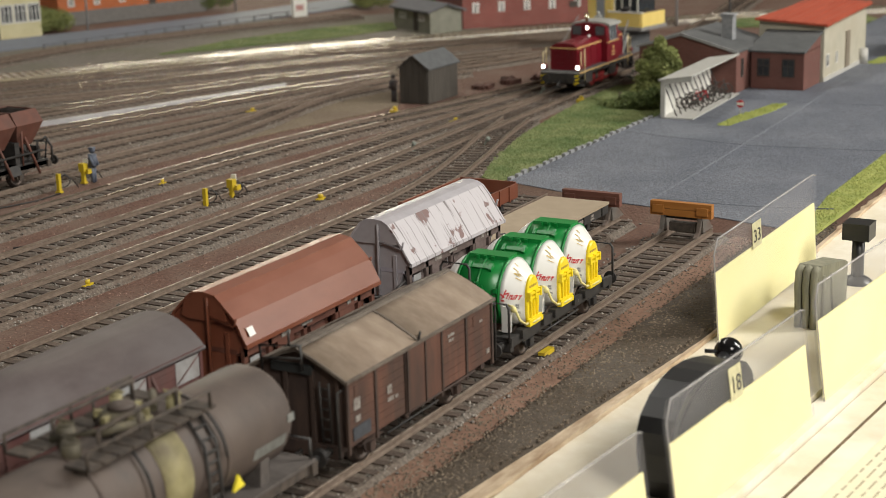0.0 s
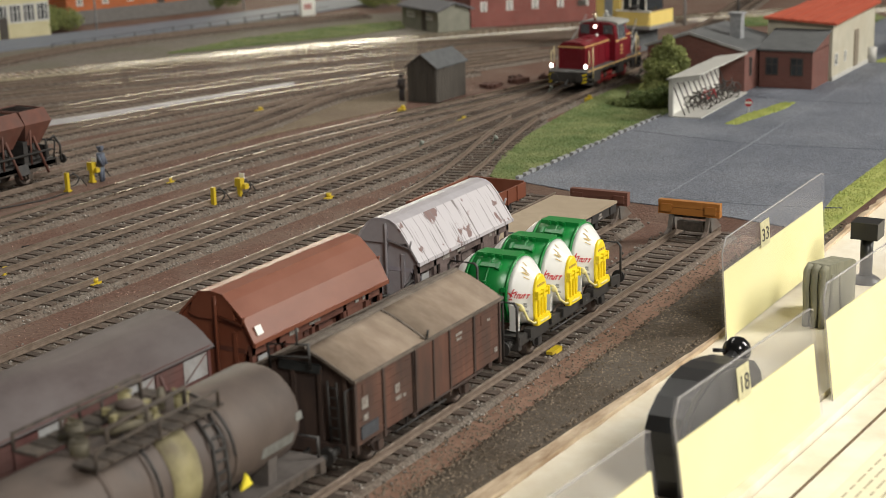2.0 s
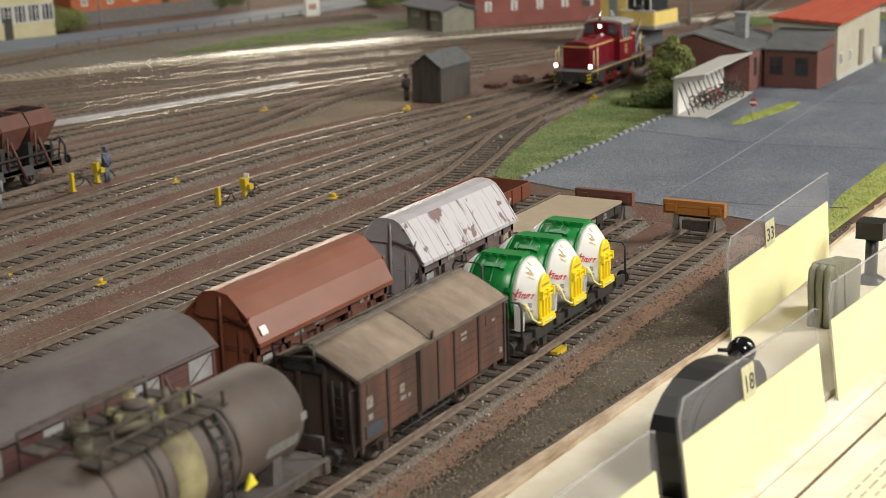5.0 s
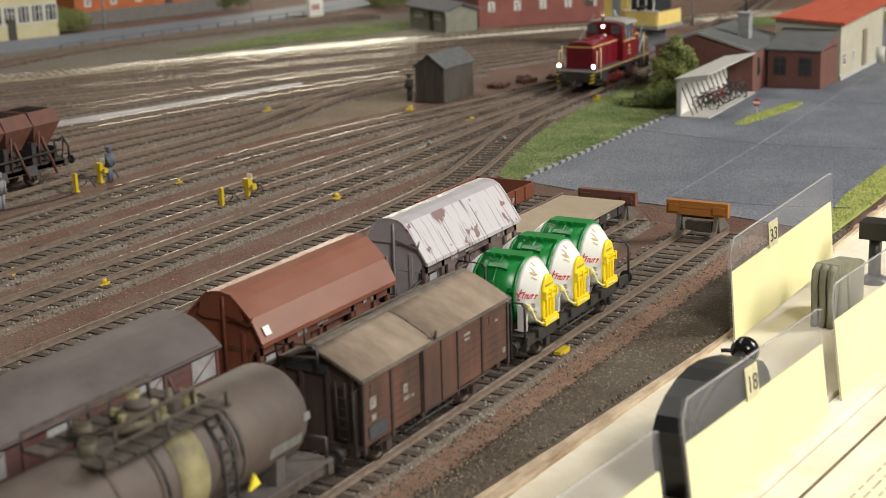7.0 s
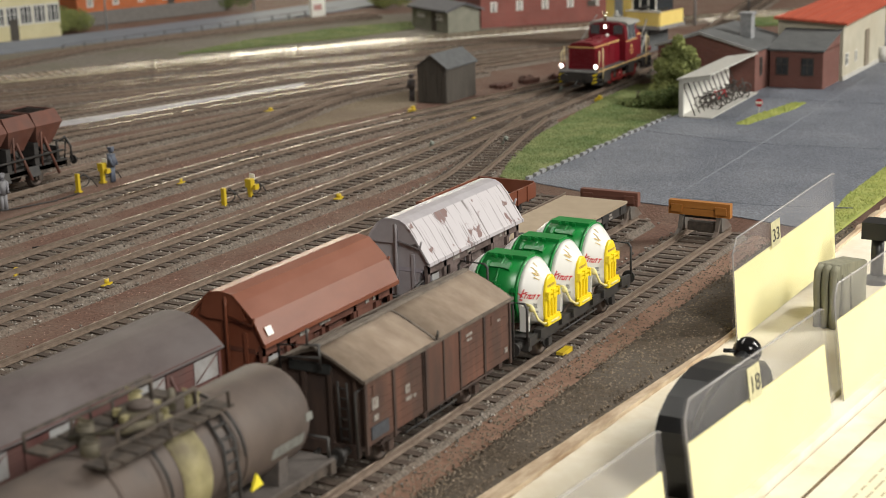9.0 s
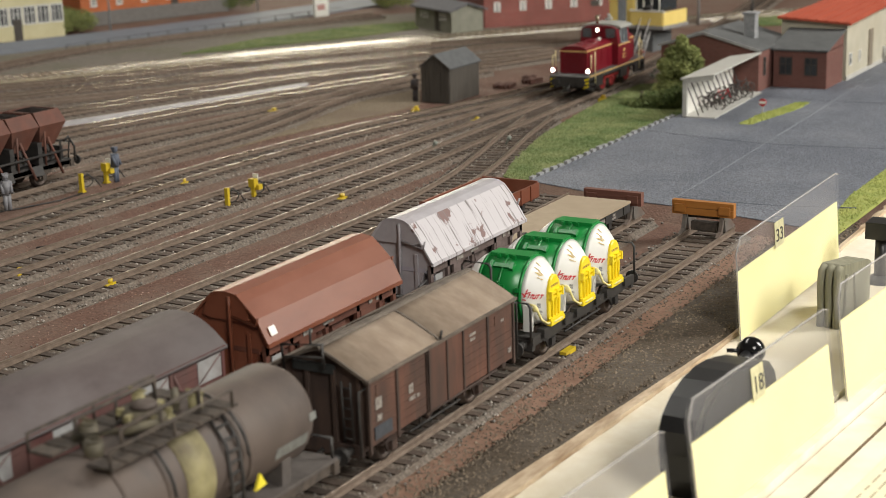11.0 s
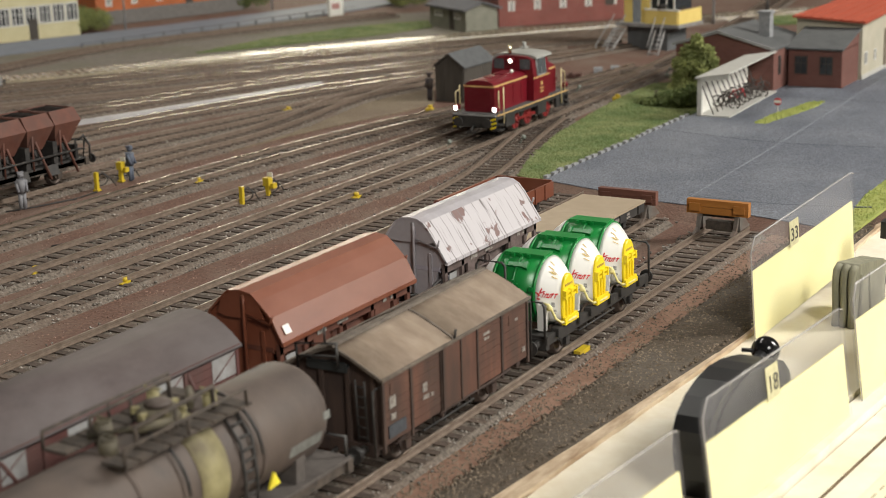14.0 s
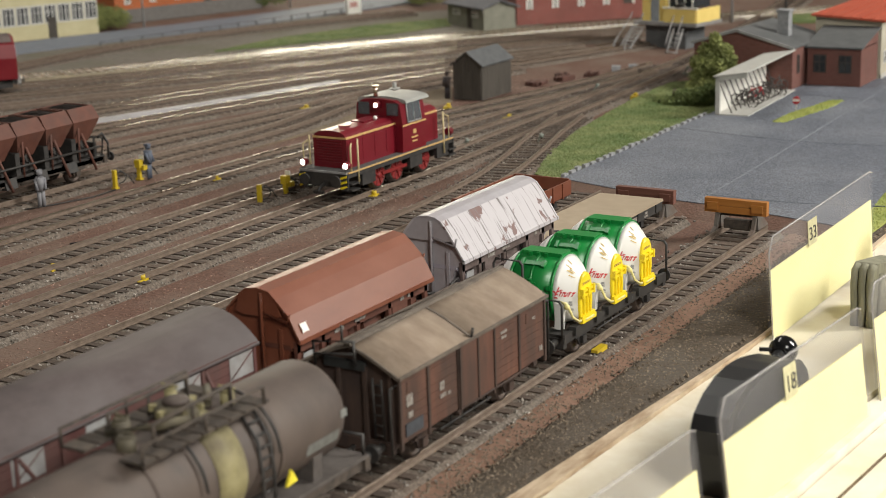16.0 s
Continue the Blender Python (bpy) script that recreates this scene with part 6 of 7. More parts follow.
# ---- brick office and goods shed ----
def bricks(name, c1, c2, mortar, size=(5.0, 1.7)):
    m = bpy.data.materials.new(name)
    m.use_nodes = True
    nt = m.node_tree
    b = nt.nodes["Principled BSDF"]
    b.inputs["Roughness"].default_value = 0.85
    tc = nt.nodes.new("ShaderNodeTexCoord")
    sx = nt.nodes.new("ShaderNodeSeparateXYZ")
    nt.links.new(tc.outputs["Object"], sx.inputs[0])
    ad = nt.nodes.new("ShaderNodeMath")
    nt.links.new(sx.outputs[0], ad.inputs[0])
    nt.links.new(sx.outputs[1], ad.inputs[1])
    cx = nt.nodes.new("ShaderNodeCombineXYZ")
    nt.links.new(ad.outputs[0], cx.inputs[0])
    nt.links.new(sx.outputs[2], cx.inputs[1])
    br = nt.nodes.new("ShaderNodeTexBrick")
    br.inputs["Color1"].default_value, br.inputs["Color2"].default_value, br.inputs["Mortar"].default_value = (*c1, 1), (*c2, 1), (*mortar, 1)
    br.inputs["Scale"].default_value = 1
    br.inputs["Brick Width"].default_value, br.inputs["Row Height"].default_value, br.inputs["Mortar Size"].default_value = size[0] * MM * 0.6, size[1] * MM * 0.6, 0.00012
    nt.links.new(cx.outputs[0], br.inputs["Vector"])
    nz = nt.nodes.new("ShaderNodeTexNoise")
    nz.inputs["Scale"].default_value = 45
    nt.links.new(tc.outputs["Object"], nz.inputs["Vector"])
    hs = nt.nodes.new("ShaderNodeHueSaturation")
    mr = nt.nodes.new("ShaderNodeMapRange")
    mr.inputs["To Min"].default_value, mr.inputs["To Max"].default_value = 0.7, 1.25
    nt.links.new(nz.outputs[0], mr.inputs[0])
    nt.links.new(mr.outputs[0], hs.inputs["Value"])
    nt.links.new(br.outputs[0], hs.inputs["Color"])
    nt.links.new(hs.outputs[0], b.inputs["Base Color"])
    return m


BRICK = bricks("dark_red_brick", (0.135, 0.050, 0.039), (0.165, 0.064, 0.051), (0.14, 0.082, 0.068))
BRICK2 = bricks("red_brick", (0.22, 0.06, 0.05), (0.26, 0.08, 0.065), (0.22, 0.12, 0.10))
ORBRICK = bricks("orange_brick", (0.46, 0.12, 0.04), (0.52, 0.15, 0.05), (0.4, 0.16, 0.08))
FELT = mat("dark_grey_felt", (0.065, 0.068, 0.07), (0.095, 0.098, 0.10), 0.85, scale=150, dirt=(0.13, 0.13, 0.13), damt=0.4, dscale=30)
REDROOF = mat("red_sheet_roof", (0.346, 0.061, 0.029), (0.389, 0.079, 0.040), 0.7, scale=120, stretch=(1, 0.3, 1))
CREAMWALL = mat("cream_render", (0.40, 0.375, 0.295), (0.47, 0.44, 0.355), 0.8, scale=80, dirt=(0.40, 0.34, 0.24), damt=0.4, dscale=25)
DARKGLASS = mat("dark_window_glass", (0.03, 0.035, 0.04), None, 0.12)


def window(parent, x, y, z, w, h, face, frame_m=None, bars_n=2, thick=0.7):
    """A framed window set proud of a wall: face is the wall's outward way, +x, -y and so on."""
    ax = face[1]
    s = 1 if face[0] == "+" else -1

    def b3(bm, u0, u1, z0, z1, d0, d1):
        d0, d1 = sorted((s * d0, s * d1))
        if ax == "x":
            box(bm, x + d0, x + d1, y + u0, y + u1, z0, z1)
        else:
            box(bm, x + u0, x + u1, y + d0, y + d1, z0, z1)
    fm = frame_m or mat("dark_window_frame", (0.06, 0.05, 0.045), None, 0.7)
    t = thick
    bm = B()
    rings = []
    for d, i in ((0.0, 0.0), (0.6, 0.0), (0.6, t), (0.0, t)):
        ring = []
        for u, v in ((-w / 2 + i, z + i), (w / 2 - i, z + i), (w / 2 - i, z + h - i), (-w / 2 + i, z + h - i)):
            ring.append(bm.verts.new((x + s * d, y + u, v) if ax == "x" else (x + u, y + s * d, v)))
        rings.append(ring)
    for r0, r1 in zip(rings, rings[1:] + rings[:1]):
        for i in range(4):
            bm.faces.new((r0[i], r0[(i + 1) % 4], r1[(i + 1) % 4], r1[i]))
    win = part("window", bm, fm, parent)
    for k in range(1, bars_n):
        u = -w / 2 + w * k / bars_n
        bm = B()
        b3(bm, u - thick * 0.4, u + thick * 0.4, z + t, z + h - t, 0.05, 0.5)
        part("glazing_bar", bm, fm, win)
    bm = B()
    b3(bm, -w / 2 + t, w / 2 - t, z + h * 0.6 - 0.25, z + h * 0.6 + 0.25, 0.1, 0.55)
    part("glazing_bar", bm, fm, win)
    bm = B()
    b3(bm, -w / 2 + t * 0.8, w / 2 - t * 0.8, z + t * 0.8, z + h - t * 0.8, -0.2, 0.2)
    part("pane", bm, DARKGLASS, win)
    return win


WINDARK = mat("dark_window_frame", (0.06, 0.05, 0.045), None, 0.7)
WINWHITE = mat("white_window_frame", (0.7, 0.69, 0.66), None, 0.6)


def office():
    t = thing("brick_office", 0, 0, 0, "low dark red brick office with grey felt roof", "building")
    # main block, and a gabled wing nearer the bicycle shelter
    bm = B()
    prism(bm, [(-104, 0), (-66, 0), (-66, 26), (-66, 26.5), (-104, 26.5)], 1046, 1086)
    wall = part("wall", bm, BRICK, t)
    bm = B()
    prism(bm, [(1046, 26), (1086, 26), (1086, 35.5)], -104, -66, axis="x")
    part("side_gable", bm, BRICK, wall)
    bm = B()
    prism(bm, [(1044, 26.0), (1044, 27.2), (1088, 37.2), (1088, 36)], -106, -64.8, axis="x")
    part("roof", bm, FELT, t)
    bm = B()
    prism(bm, [(-106, 0), (-106, 29), (-146, 39.5), (-178, 30), (-178, 0)], 1020, 1092)
    part("wall", bm, BRICK, t)
    bm = B()
    prism(bm, [(-104.5, 28), (-104.5, 29.2), (-146, 40.4), (-180, 30.6), (-180, 29.4), (-146, 39.2)], 1018.5, 1093)
    wing = part("roof", bm, FELT, t)
    bm = B()
    prism(bm, [(-104.5, 27.6), (-104.5, 29.5), (-146, 40.8), (-180, 31), (-180, 29.2), (-146, 39)], 1017.8, 1018.6)
    part("barge_board", bm, HATCH, wing)
    for x in (-95, -77):
        window(t, x, 1046, 9, 9, 12.5, "-y", WINDARK)
    window(t, -106, 1032, 10, 4.5, 13, "+x", WINDARK)
    bm = B()
    box(bm, -127, -119, 1048, 1056, 30, 50)
    ch = part("chimney", bm, KERB, t, bevel=0.4)
    bm = B()
    box(bm, -128, -118, 1047, 1057, 50, 51.6)
    part("chimney_cap", bm, KERB, ch)


office()


def goods_shed():
    t = thing("goods_shed", 0, 0, 0, "cream rendered goods shed with bright red roof", "building")
    bm = B()
    prism(bm, [(-64, 0), (-64, 40.5), (-112, 43), (-112, 0)], 1087.5, 1204)
    part("wall", bm, CREAMWALL, t)
    bm = B()
    prism(bm, [(-60.5, 1083), (-114, 1083), (-104, 1208), (-60.5, 1208)], 0, 1.6, axis="z")
    for v in bm.verts:
        v.co.z += 40.4 + (-60.5 - v.co.x) * 0.06 + (v.co.y - 1083) * 0.03
    roof = part("roof", bm, REDROOF, t)
    for k in range(7):
        bm = B()
        x = -63 - k * 7.4
        prism(bm, [(1083, 42 + 0.06 * (-60.5 - x)), (1208, 45.75 + 0.06 * (-60.5 - x)), (1208, 46.3 + 0.06 * (-60.5 - x)), (1083, 42.6 + 0.06 * (-60.5 - x))], x - 0.3, x + 0.3, axis="x")
        part("roof_seam", bm, REDROOF, roof)
    bm = B()
    box(bm, -64.4, -63, 1145, 1155, 3, 30)
    part("door", bm, mat("grey_brown_door", (0.24, 0.2, 0.15), None, 0.7), t)
    for y, z, w, h in ((1097, 10, 7, 9), (1121, 10, 5, 8)):
        window(t, -64, y, z, w, h, "+x", WINWHITE)
    bm = B()
    box(bm, -64.6, -63.4, 1087.5, 1204, 0, 3)
    part("plinth", bm, SHELT, t)
    bm = B()
    rod(bm, (-62, 1190, 0), (-62, 1190, 12), 4)
    part("water_butt", bm, SHELT, t)


goods_shed()


def far_store():
    t = thing("store_building", 0, 0, 0, "grey brown store building behind the yard", "building")
    bm = B()
    prism(bm, [(-40, 0), (-40, 30), (60, 34), (60, 0)], 1235, 1300)
    part("wall", bm, mat("brown_grey_boards", (0.12, 0.105, 0.085), (0.16, 0.14, 0.115), 0.85, scale=150, stretch=(1, 1, 0.2)), t)
    bm = B()
    prism(bm, [(-43, 30), (-43, 31.6), (63, 36), (63, 34.4)], 1231, 1304)
    part("roof", bm, mat("brown_red_roof", (0.16, 0.075, 0.055), None, 0.8), t)


far_store()

# ---- no-entry sign on the grass island ----
t = thing("road_sign", -75, 938, 0, "small round red and white sign on a post", "road sign")
bm = B()
rod(bm, (0, 0, 0), (0, 0, 6), 0.4)
part("post", bm, SHELT, t)
bm = B()
rod(bm, (0, -0.5, 7.5), (0, 0.1, 7.5), 2.5, 20)
disc = part("disc", bm, LOGORED, t)
bm = B()
box(bm, -2.2, 2.2, -0.9, -0.5, 6.8, 8.4)
part("white_bar", bm, WHITE, disc)

# ---- bush and tree ----
LEAF = mat("sponge_foliage", (0.15, 0.175, 0.055), (0.29, 0.31, 0.11), 0.95, scale=120, rand=-0.35, coords="World")
LEAFDARK = mat("dark_sponge_foliage", (0.08, 0.115, 0.034), (0.18, 0.21, 0.075), 0.95, scale=120, rand=-0.35, coords="World")
BARK = mat("brown_bark", (0.07, 0.05, 0.035), None, 0.9)


def clump(lobes, n, seed):
    """Crown of many small irregular leaf clumps spread over several lobes: x, y, z, rx, rz."""
    q = np.random.RandomState(seed)
    bm = B()
    for k in range(n):
        x, y, z, rx, rz = lobes[q.randint(len(lobes))]
        v = q.normal(size=3)
        v /= np.linalg.norm(v)
        r = q.uniform(0.55, 1.08)
        c = Vector((x + v[0] * rx * r, y + v[1] * rx * r, z + v[2] * rz * r))
        s = q.uniform(0.3, 0.85)
        pts = [c + Vector(q.normal(size=3)) * s for _ in range(4)]
        vs = [bm.verts.new(p) for p in pts]
        for f in ((0, 1, 2), (0, 2, 3), (0, 3, 1), (1, 3, 2)):
            bm.faces.new([vs[i] for i in f])
    return bm


def tree(x, y, label, lobes, n, leaf, trunk=True, seed=1, name="tree", category="tree"):
    t = thing(name, x, y, -4.6, label, category)
    bm = B()
    rod(bm, (0, 0, 0), (0.5, 0, 12), 1.6, 8, 1.0)
    for lx, ly, lz, rx, rz in lobes:
        rod(bm, (0.5, 0, 8), (lx, ly, lz), 0.7, 6, 0.2)
    part("trunk", bm, BARK, t)
    part("crown", clump(lobes, n, seed), leaf, t)


tree(-150, 985, "bushy olive-green model tree at the grass edge", [(0, 0, 20, 8, 8), (-9, -2, 17, 7, 6), (9, 2, 19, 7, 6), (2, -2, 42, 4, 5), (-6, 4, 34, 6, 5), (8, 0, 34, 6, 6), (-2, -8, 10, 9, 6), (1, 0, 31, 7, 6), (-11, 0, 26, 5, 5), (12, 2, 28, 4, 4), (5, -6, 25, 6, 6), (-5, -6, 25, 6, 6), (-12, -4, 9, 6, 5), (9, -6, 8, 7, 5)], 15000, LEAF, seed=5)
tree(-166, 955, "low green bush under the tree", [(0, 0, 3, 8, 4), (8, 2, 6, 9, 6), (18, 0, 7, 8, 7), (-10, 6, 2, 7, 3), (24, 4, 8, 7, 8)], 9000, LEAFDARK, seed=7, name="bush", category="bush")

# ---- far side: road, houses, trees ----
ROADM = mat("blue_grey_road", (0.15, 0.165, 0.195), (0.19, 0.205, 0.235), 0.8, scale=80, coords="World")
bm = B()
sweep(bm, smooth_path([(-1010, 700), (-918, 880), (-862, 1080), (-812, 1230), (-770, 1400), (-740, 1600)], 20), [(34, -5), (34, -3.4), (-44, -3.4), (-44, -5)])
tagged(part("road", bm, ROADM), "blue-grey model road along the houses", "road", kind="structure")
fence = thing("fence", 0, 0, 0, "low dark railing along the road", "fence")
FENCEM = mat("dark_railing", (0.10, 0.10, 0.105), None, 0.7)
fp = smooth_path([(-800, 1070), (-772, 1200), (-738, 1360), (-720, 1430)], 24)
for (x0, y0, _), (x1, y1, _) in zip(fp, fp[1:]):
    bm = B()
    rod(bm, (x0, y0, -4.6), (x0, y0, 1.6), 0.7, 6)
    part("post", bm, FENCEM, fence)
    bm = B()
    rod(bm, (x0, y0, 1.2), (x1, y1, 1.2), 0.3, 6)
    part("rail", bm, FENCEM, fence)


def house(name, x, y, rz, w, d, h, rise, wallm, roofm, label, wins, base=None, winm=WINWHITE, wz=14, wh=14, ww=8):
    t = thing(name, x, y, -4.6, label, "building", rz)
    bm = B()
    prism(bm, [(0, 0), (0, h), (-d / 2, h + rise), (-d, h), (-d, 0)], 0, w)
    part("wall", bm, wallm, t)
    for s in (0, 1):
        bm = B()
        x0 = 4 if s == 0 else -d - 4
        prism(bm, [(x0, h - 1.2), (-d / 2, h + rise + 1), (-d / 2, h + rise + 3), (x0, h + 0.6)], -4, w + 4)
        part("roof", bm, roofm, t)
    if base:
        bm = B()
        box(bm, -0.3, 0.8, 0, w, 0, 15)
        part("plinth", bm, base, t)
    for k in range(wins):
        window(t, 0, w * (k + 0.5) / wins, wz, ww, wh, "+x", winm, 3, 1.5)
    bm = B()
    box(bm, 0, 0.7, w * 0.62 - 4.5, w * 0.62 + 4.5, 0, 21)
    part("door", bm, mat("dark_door", (0.07, 0.06, 0.05), None, 0.7), t)
    return t


YELW = mat("pale_yellow_render", (0.55, 0.50, 0.30), (0.62, 0.57, 0.36), 0.8, scale=60)
PLINTH = mat("grey_stone_plinth", (0.20, 0.19, 0.18), None, 0.85)
SLATE = mat("grey_slates", (0.10, 0.10, 0.11), (0.14, 0.14, 0.15), 0.8, scale=200)
house("house", -938, 1040, -21, 132, 80, 46, 22, YELW, REDROOF, "pale yellow house with white glazed front", 9, None, wz=15, ww=13.6, wh=19)
house("brick_house", -925, 1225, -17, 190, 90, 60, 24, ORBRICK, SLATE, "orange brick house with grey stone plinth", 6, PLINTH, wz=20)
house("depot_building", -494, 1334, -43, 190, 90, 44, 16, BRICK2, SLATE, "red brick depot building with white windows", 7, BRICK2, wz=12, ww=7, wh=13)
house("grey_hut", -571, 1330, -122, 77, 35, 21, 5, mat("grey_green_boards", (0.20, 0.20, 0.16), (0.26, 0.26, 0.21), 0.8, scale=100), SLATE, "grey-green timber hut with white windows", 2, None, wz=11, wh=6, ww=16)
for x, y, n, lab in ((-905, 1180, 2600, "dark green garden bush beside the house"), (-880, 1420, 2400, "green bushy tree behind the road"), (-700, 1480, 3200, "bright green bush behind the fence"), (-640, 1520, 2400, "green bush behind the grey hut"), (-930, 1200, 2000, "green garden bush with flowers")):
    tree(x, y, lab, [(0, 0, 14, 18, 12), (16, 10, 12, 14, 10), (-14, 12, 13, 14, 11), (6, -10, 10, 12, 8)], n * 2, LEAF if n > 2500 else LEAFDARK, seed=n + int(y), name="bush", category="bush")
# advertising board and lamp posts
t = thing("poster_column", -713, 1368, -4.6, "small white advertising board with red marks", "sign board", -20)
bm = B()
box(bm, -1.5, 1.5, -9, 9, 2, 30)
part("board", bm, WHITE, t)
bm = B()
box(bm, 1.5, 1.8, -6, 4, 9, 15)
part("print", bm, mat("faded_red_print", (0.42, 0.20, 0.18), (0.50, 0.30, 0.28), 0.7), t)
for x, y, h, lab in ((-867, 1205, 70, "grey lamp post beside the road"), (-301, 1415, 60, "pale lamp post beside the far track"), (-229, 1362, 46, "dark signal post beside the track"), (-838, 1420, 70, "grey lamp post beside the road")):
    t = thing("lamp_post", x, y, -4.6, lab, "post", group="posts along the line")
    bm = B()
    rod(bm, (0, 0, 0), (0, 0, h), 1.5 if h < 65 else 1.1, 8, 1.0)
    part("pole", bm, HATCH if h != 46 else BLACK, t)
    bm = B()
    box(bm, -2.5, 2.5, -2.5, 2.5, h - 3, h + 2)
    part("head", bm, BLACK if h == 46 else HATCH, t)


# ---- yellow crane cabin with stairs ----
def signal_cabin():
    t = thing("yellow_cabin", -288, 1232, -8.6, "yellow signal cabin on a grey base with white stairs", "signal cabin", -8)
    bm = B()
    box(bm, -20, 20, -6, 26, 0, 24)
    part("base", bm, mat("grey_base", (0.09, 0.095, 0.10), (0.13, 0.135, 0.14), 0.8, scale=100), t)
    bm = B()
    box(bm, -27, 35, -14, 29, 24, 27)
    part("gallery", bm, HATCH, t, bevel=0.4)
    bm = B()
    box(bm, -22, 2, -8, 24, 27, 70)
    cab = part("cabin", bm, mat("cabin_yellow", (0.74, 0.56, 0.16), (0.80, 0.62, 0.20), 0.6, scale=100), t)
    bm = B()
    box(bm, 2, 26, -4, 24, 38, 62)
    bay = part("glazed_bay", bm, DARKGLASS, cab, "dark glazed bay with white bars")
    for x in (2.6, 10, 18, 25.4):
        bm = B()
        box(bm, x - 0.6, x + 0.6, -4.8, -4, 38, 62)
        part("glazing_bar", bm, WHITE, bay)
    bm = B()
    box(bm, -13, -5, -8.8, -8, 27, 52)
    part("door", bm, mat("grey_blue_door", (0.3, 0.33, 0.36), None, 0.6), cab)
    bm = B()
    box(bm, 2, 33, -12.8, -11.8, 27, 38.5)
    box(bm, 33.2, 34.2, -12, 27, 27, 38.5)
    part("parapet", bm, bpy.data.materials["cabin_yellow"], t)
    bm = B()
    box(bm, 1, 35, -13.2, -11.6, 38.5, 40)
    part("parapet_cap", bm, WHITE, t)
    for k in range(9):
        bm = B()
        box(bm, -28, -17, -14 - k * 3.2 - 3, -14 - k * 3.2, 21 - k * 2.5, 21.8 - k * 2.5)
        part("stair_tread", bm, HATCH, t)
    bm = B()
    for x in (-28, -17):
        wire(bm, [(x, -14, 22), (x, -44, 0)], 0.8)
        wire(bm, [(x, -14, 34), (x, -44, 11), (x, -44, 0)], 0.6)
    part("stair_rail", bm, HATCH, t)
    bm = B()
    for x in (13, 22):
        wire(bm, [(x, -14, 22), (x + 6, -38, 0)], 0.8)
        wire(bm, [(x, -14, 33), (x + 6, -38, 11)], 0.5)
    for k in range(6):
        wire(bm, [(13 + k, -18 - k * 4, 18.5 - k * 3.4), (22 + k, -18 - k * 4, 18.5 - k * 3.4)], 0.5)
    part("side_stair", bm, HATCH, t)
    bm = B()
    rod(bm, (15, -13, 41), (23, -13, 43), 1.8)
    part("lamp", bm, BLACK, t)


signal_cabin()

# ---- card pockets along the edge ----
CARD = mat("pale_yellow_card", (0.90, 0.83, 0.42), (0.92, 0.86, 0.47), 0.8, scale=40)
PLASTIC = clear("clear_pocket", (0.40, 0.39, 0.41), 0.08, 0.06)


def pocket(x, y, w, z_card, z_top, z0, label, mark=None, rz=-4.9):
    t = thing("card_pocket", x, y, z0, label, "card pocket", rz, group="card pockets along the ledge")
    bm = B()
    box(bm, -0.3, 0.3, 1.2, w - 1.2, 0, z_card)
    card = part("card", bm, CARD, t, "pale yellow card")
    bm = B()
    prism(bm, [(0, 0), (w, 0), (w, z_top - 1), (w - 3, z_top), (4, z_top), (0, z_top - 5)], 0.55, 0.75, axis="x")
    part("front_sheet", bm, PLASTIC, t, "clear plastic sheet")
    bm = B()
    prism(bm, [(0, 0), (w, 0), (w, z_top - 1), (w - 3, z_top), (4, z_top), (0, z_top - 5)], -0.75, -0.55, axis="x")
    part("back_sheet", bm, PLASTIC, t, "clear plastic sheet")
    bm = B()
    wire(bm, [(0.6, 0, 0), (0.6, 0, z_top - 5), (0.6, 4, z_top), (0.6, w - 3, z_top), (0.6, w, z_top - 1)], 0.3)
    part("welded_seam", bm, clear("seam_plastic", (0.50, 0.48, 0.47), 0.25, 0.45), t)
    if mark:
        y0, word = mark
        bm = B()
        box(bm, 0.78, 0.95, y0, y0 + 8.4, z_card - 0.6, z_card + 9.4)
        tag_ = part("number_label", bm, mat("cream_label", (0.60, 0.56, 0.34), None, 0.7), t, "small cream number label")
        cu = bpy.data.curves.new("numerals", "FONT")
        cu.body, cu.size, cu.extrude = word, 0.0072, 0.00005
        ob = new("numerals_text", cu)
        dg = bpy.context.evaluated_depsgraph_get()
        me = bpy.data.meshes.new_from_object(ob.evaluated_get(dg))
        bpy.data.objects.remove(ob)
        me.materials.append(BLACK)
        n = new("numerals", me)
        n.parent = tag_
        # the label is read from the aisle, the first figure towards the track's near end
        n.matrix_basis = Matrix.Translation((0.00105, (y0 + 0.6) * MM, (z_card + 1.6) * MM)) @ Euler((radians(90), 0, radians(90))).to_matrix().to_4x4()
    return t


a = pocket(60.0, 514, 100, 26.5, 39, -6.4, "clear pocket with yellow card marked 33", (34, "33"))
a.matrix_basis = a.matrix_basis @ pose(0, 0, 0, 3.6, -2.5, 0)
for x, y, w, zc, zt, lab, mark in ((102.5, 362, 100, 24, 36, "clear pocket with yellow card marked 18", (40, "18")),
                                   (110.5, 475, 112, 27, 39, "clear pocket with yellow card near the lever", None),
                                   (92.0, 248, 102, 21.5, 33, "clear pocket with yellow card at the near ledge", None)):
    a = pocket(x, y, w, zc, zt, -8.0, lab, mark)
    # they lean back against the batten
    a.matrix_basis = a.matrix_basis @ pose(0, 0, 0, 0, -7.5, 0)

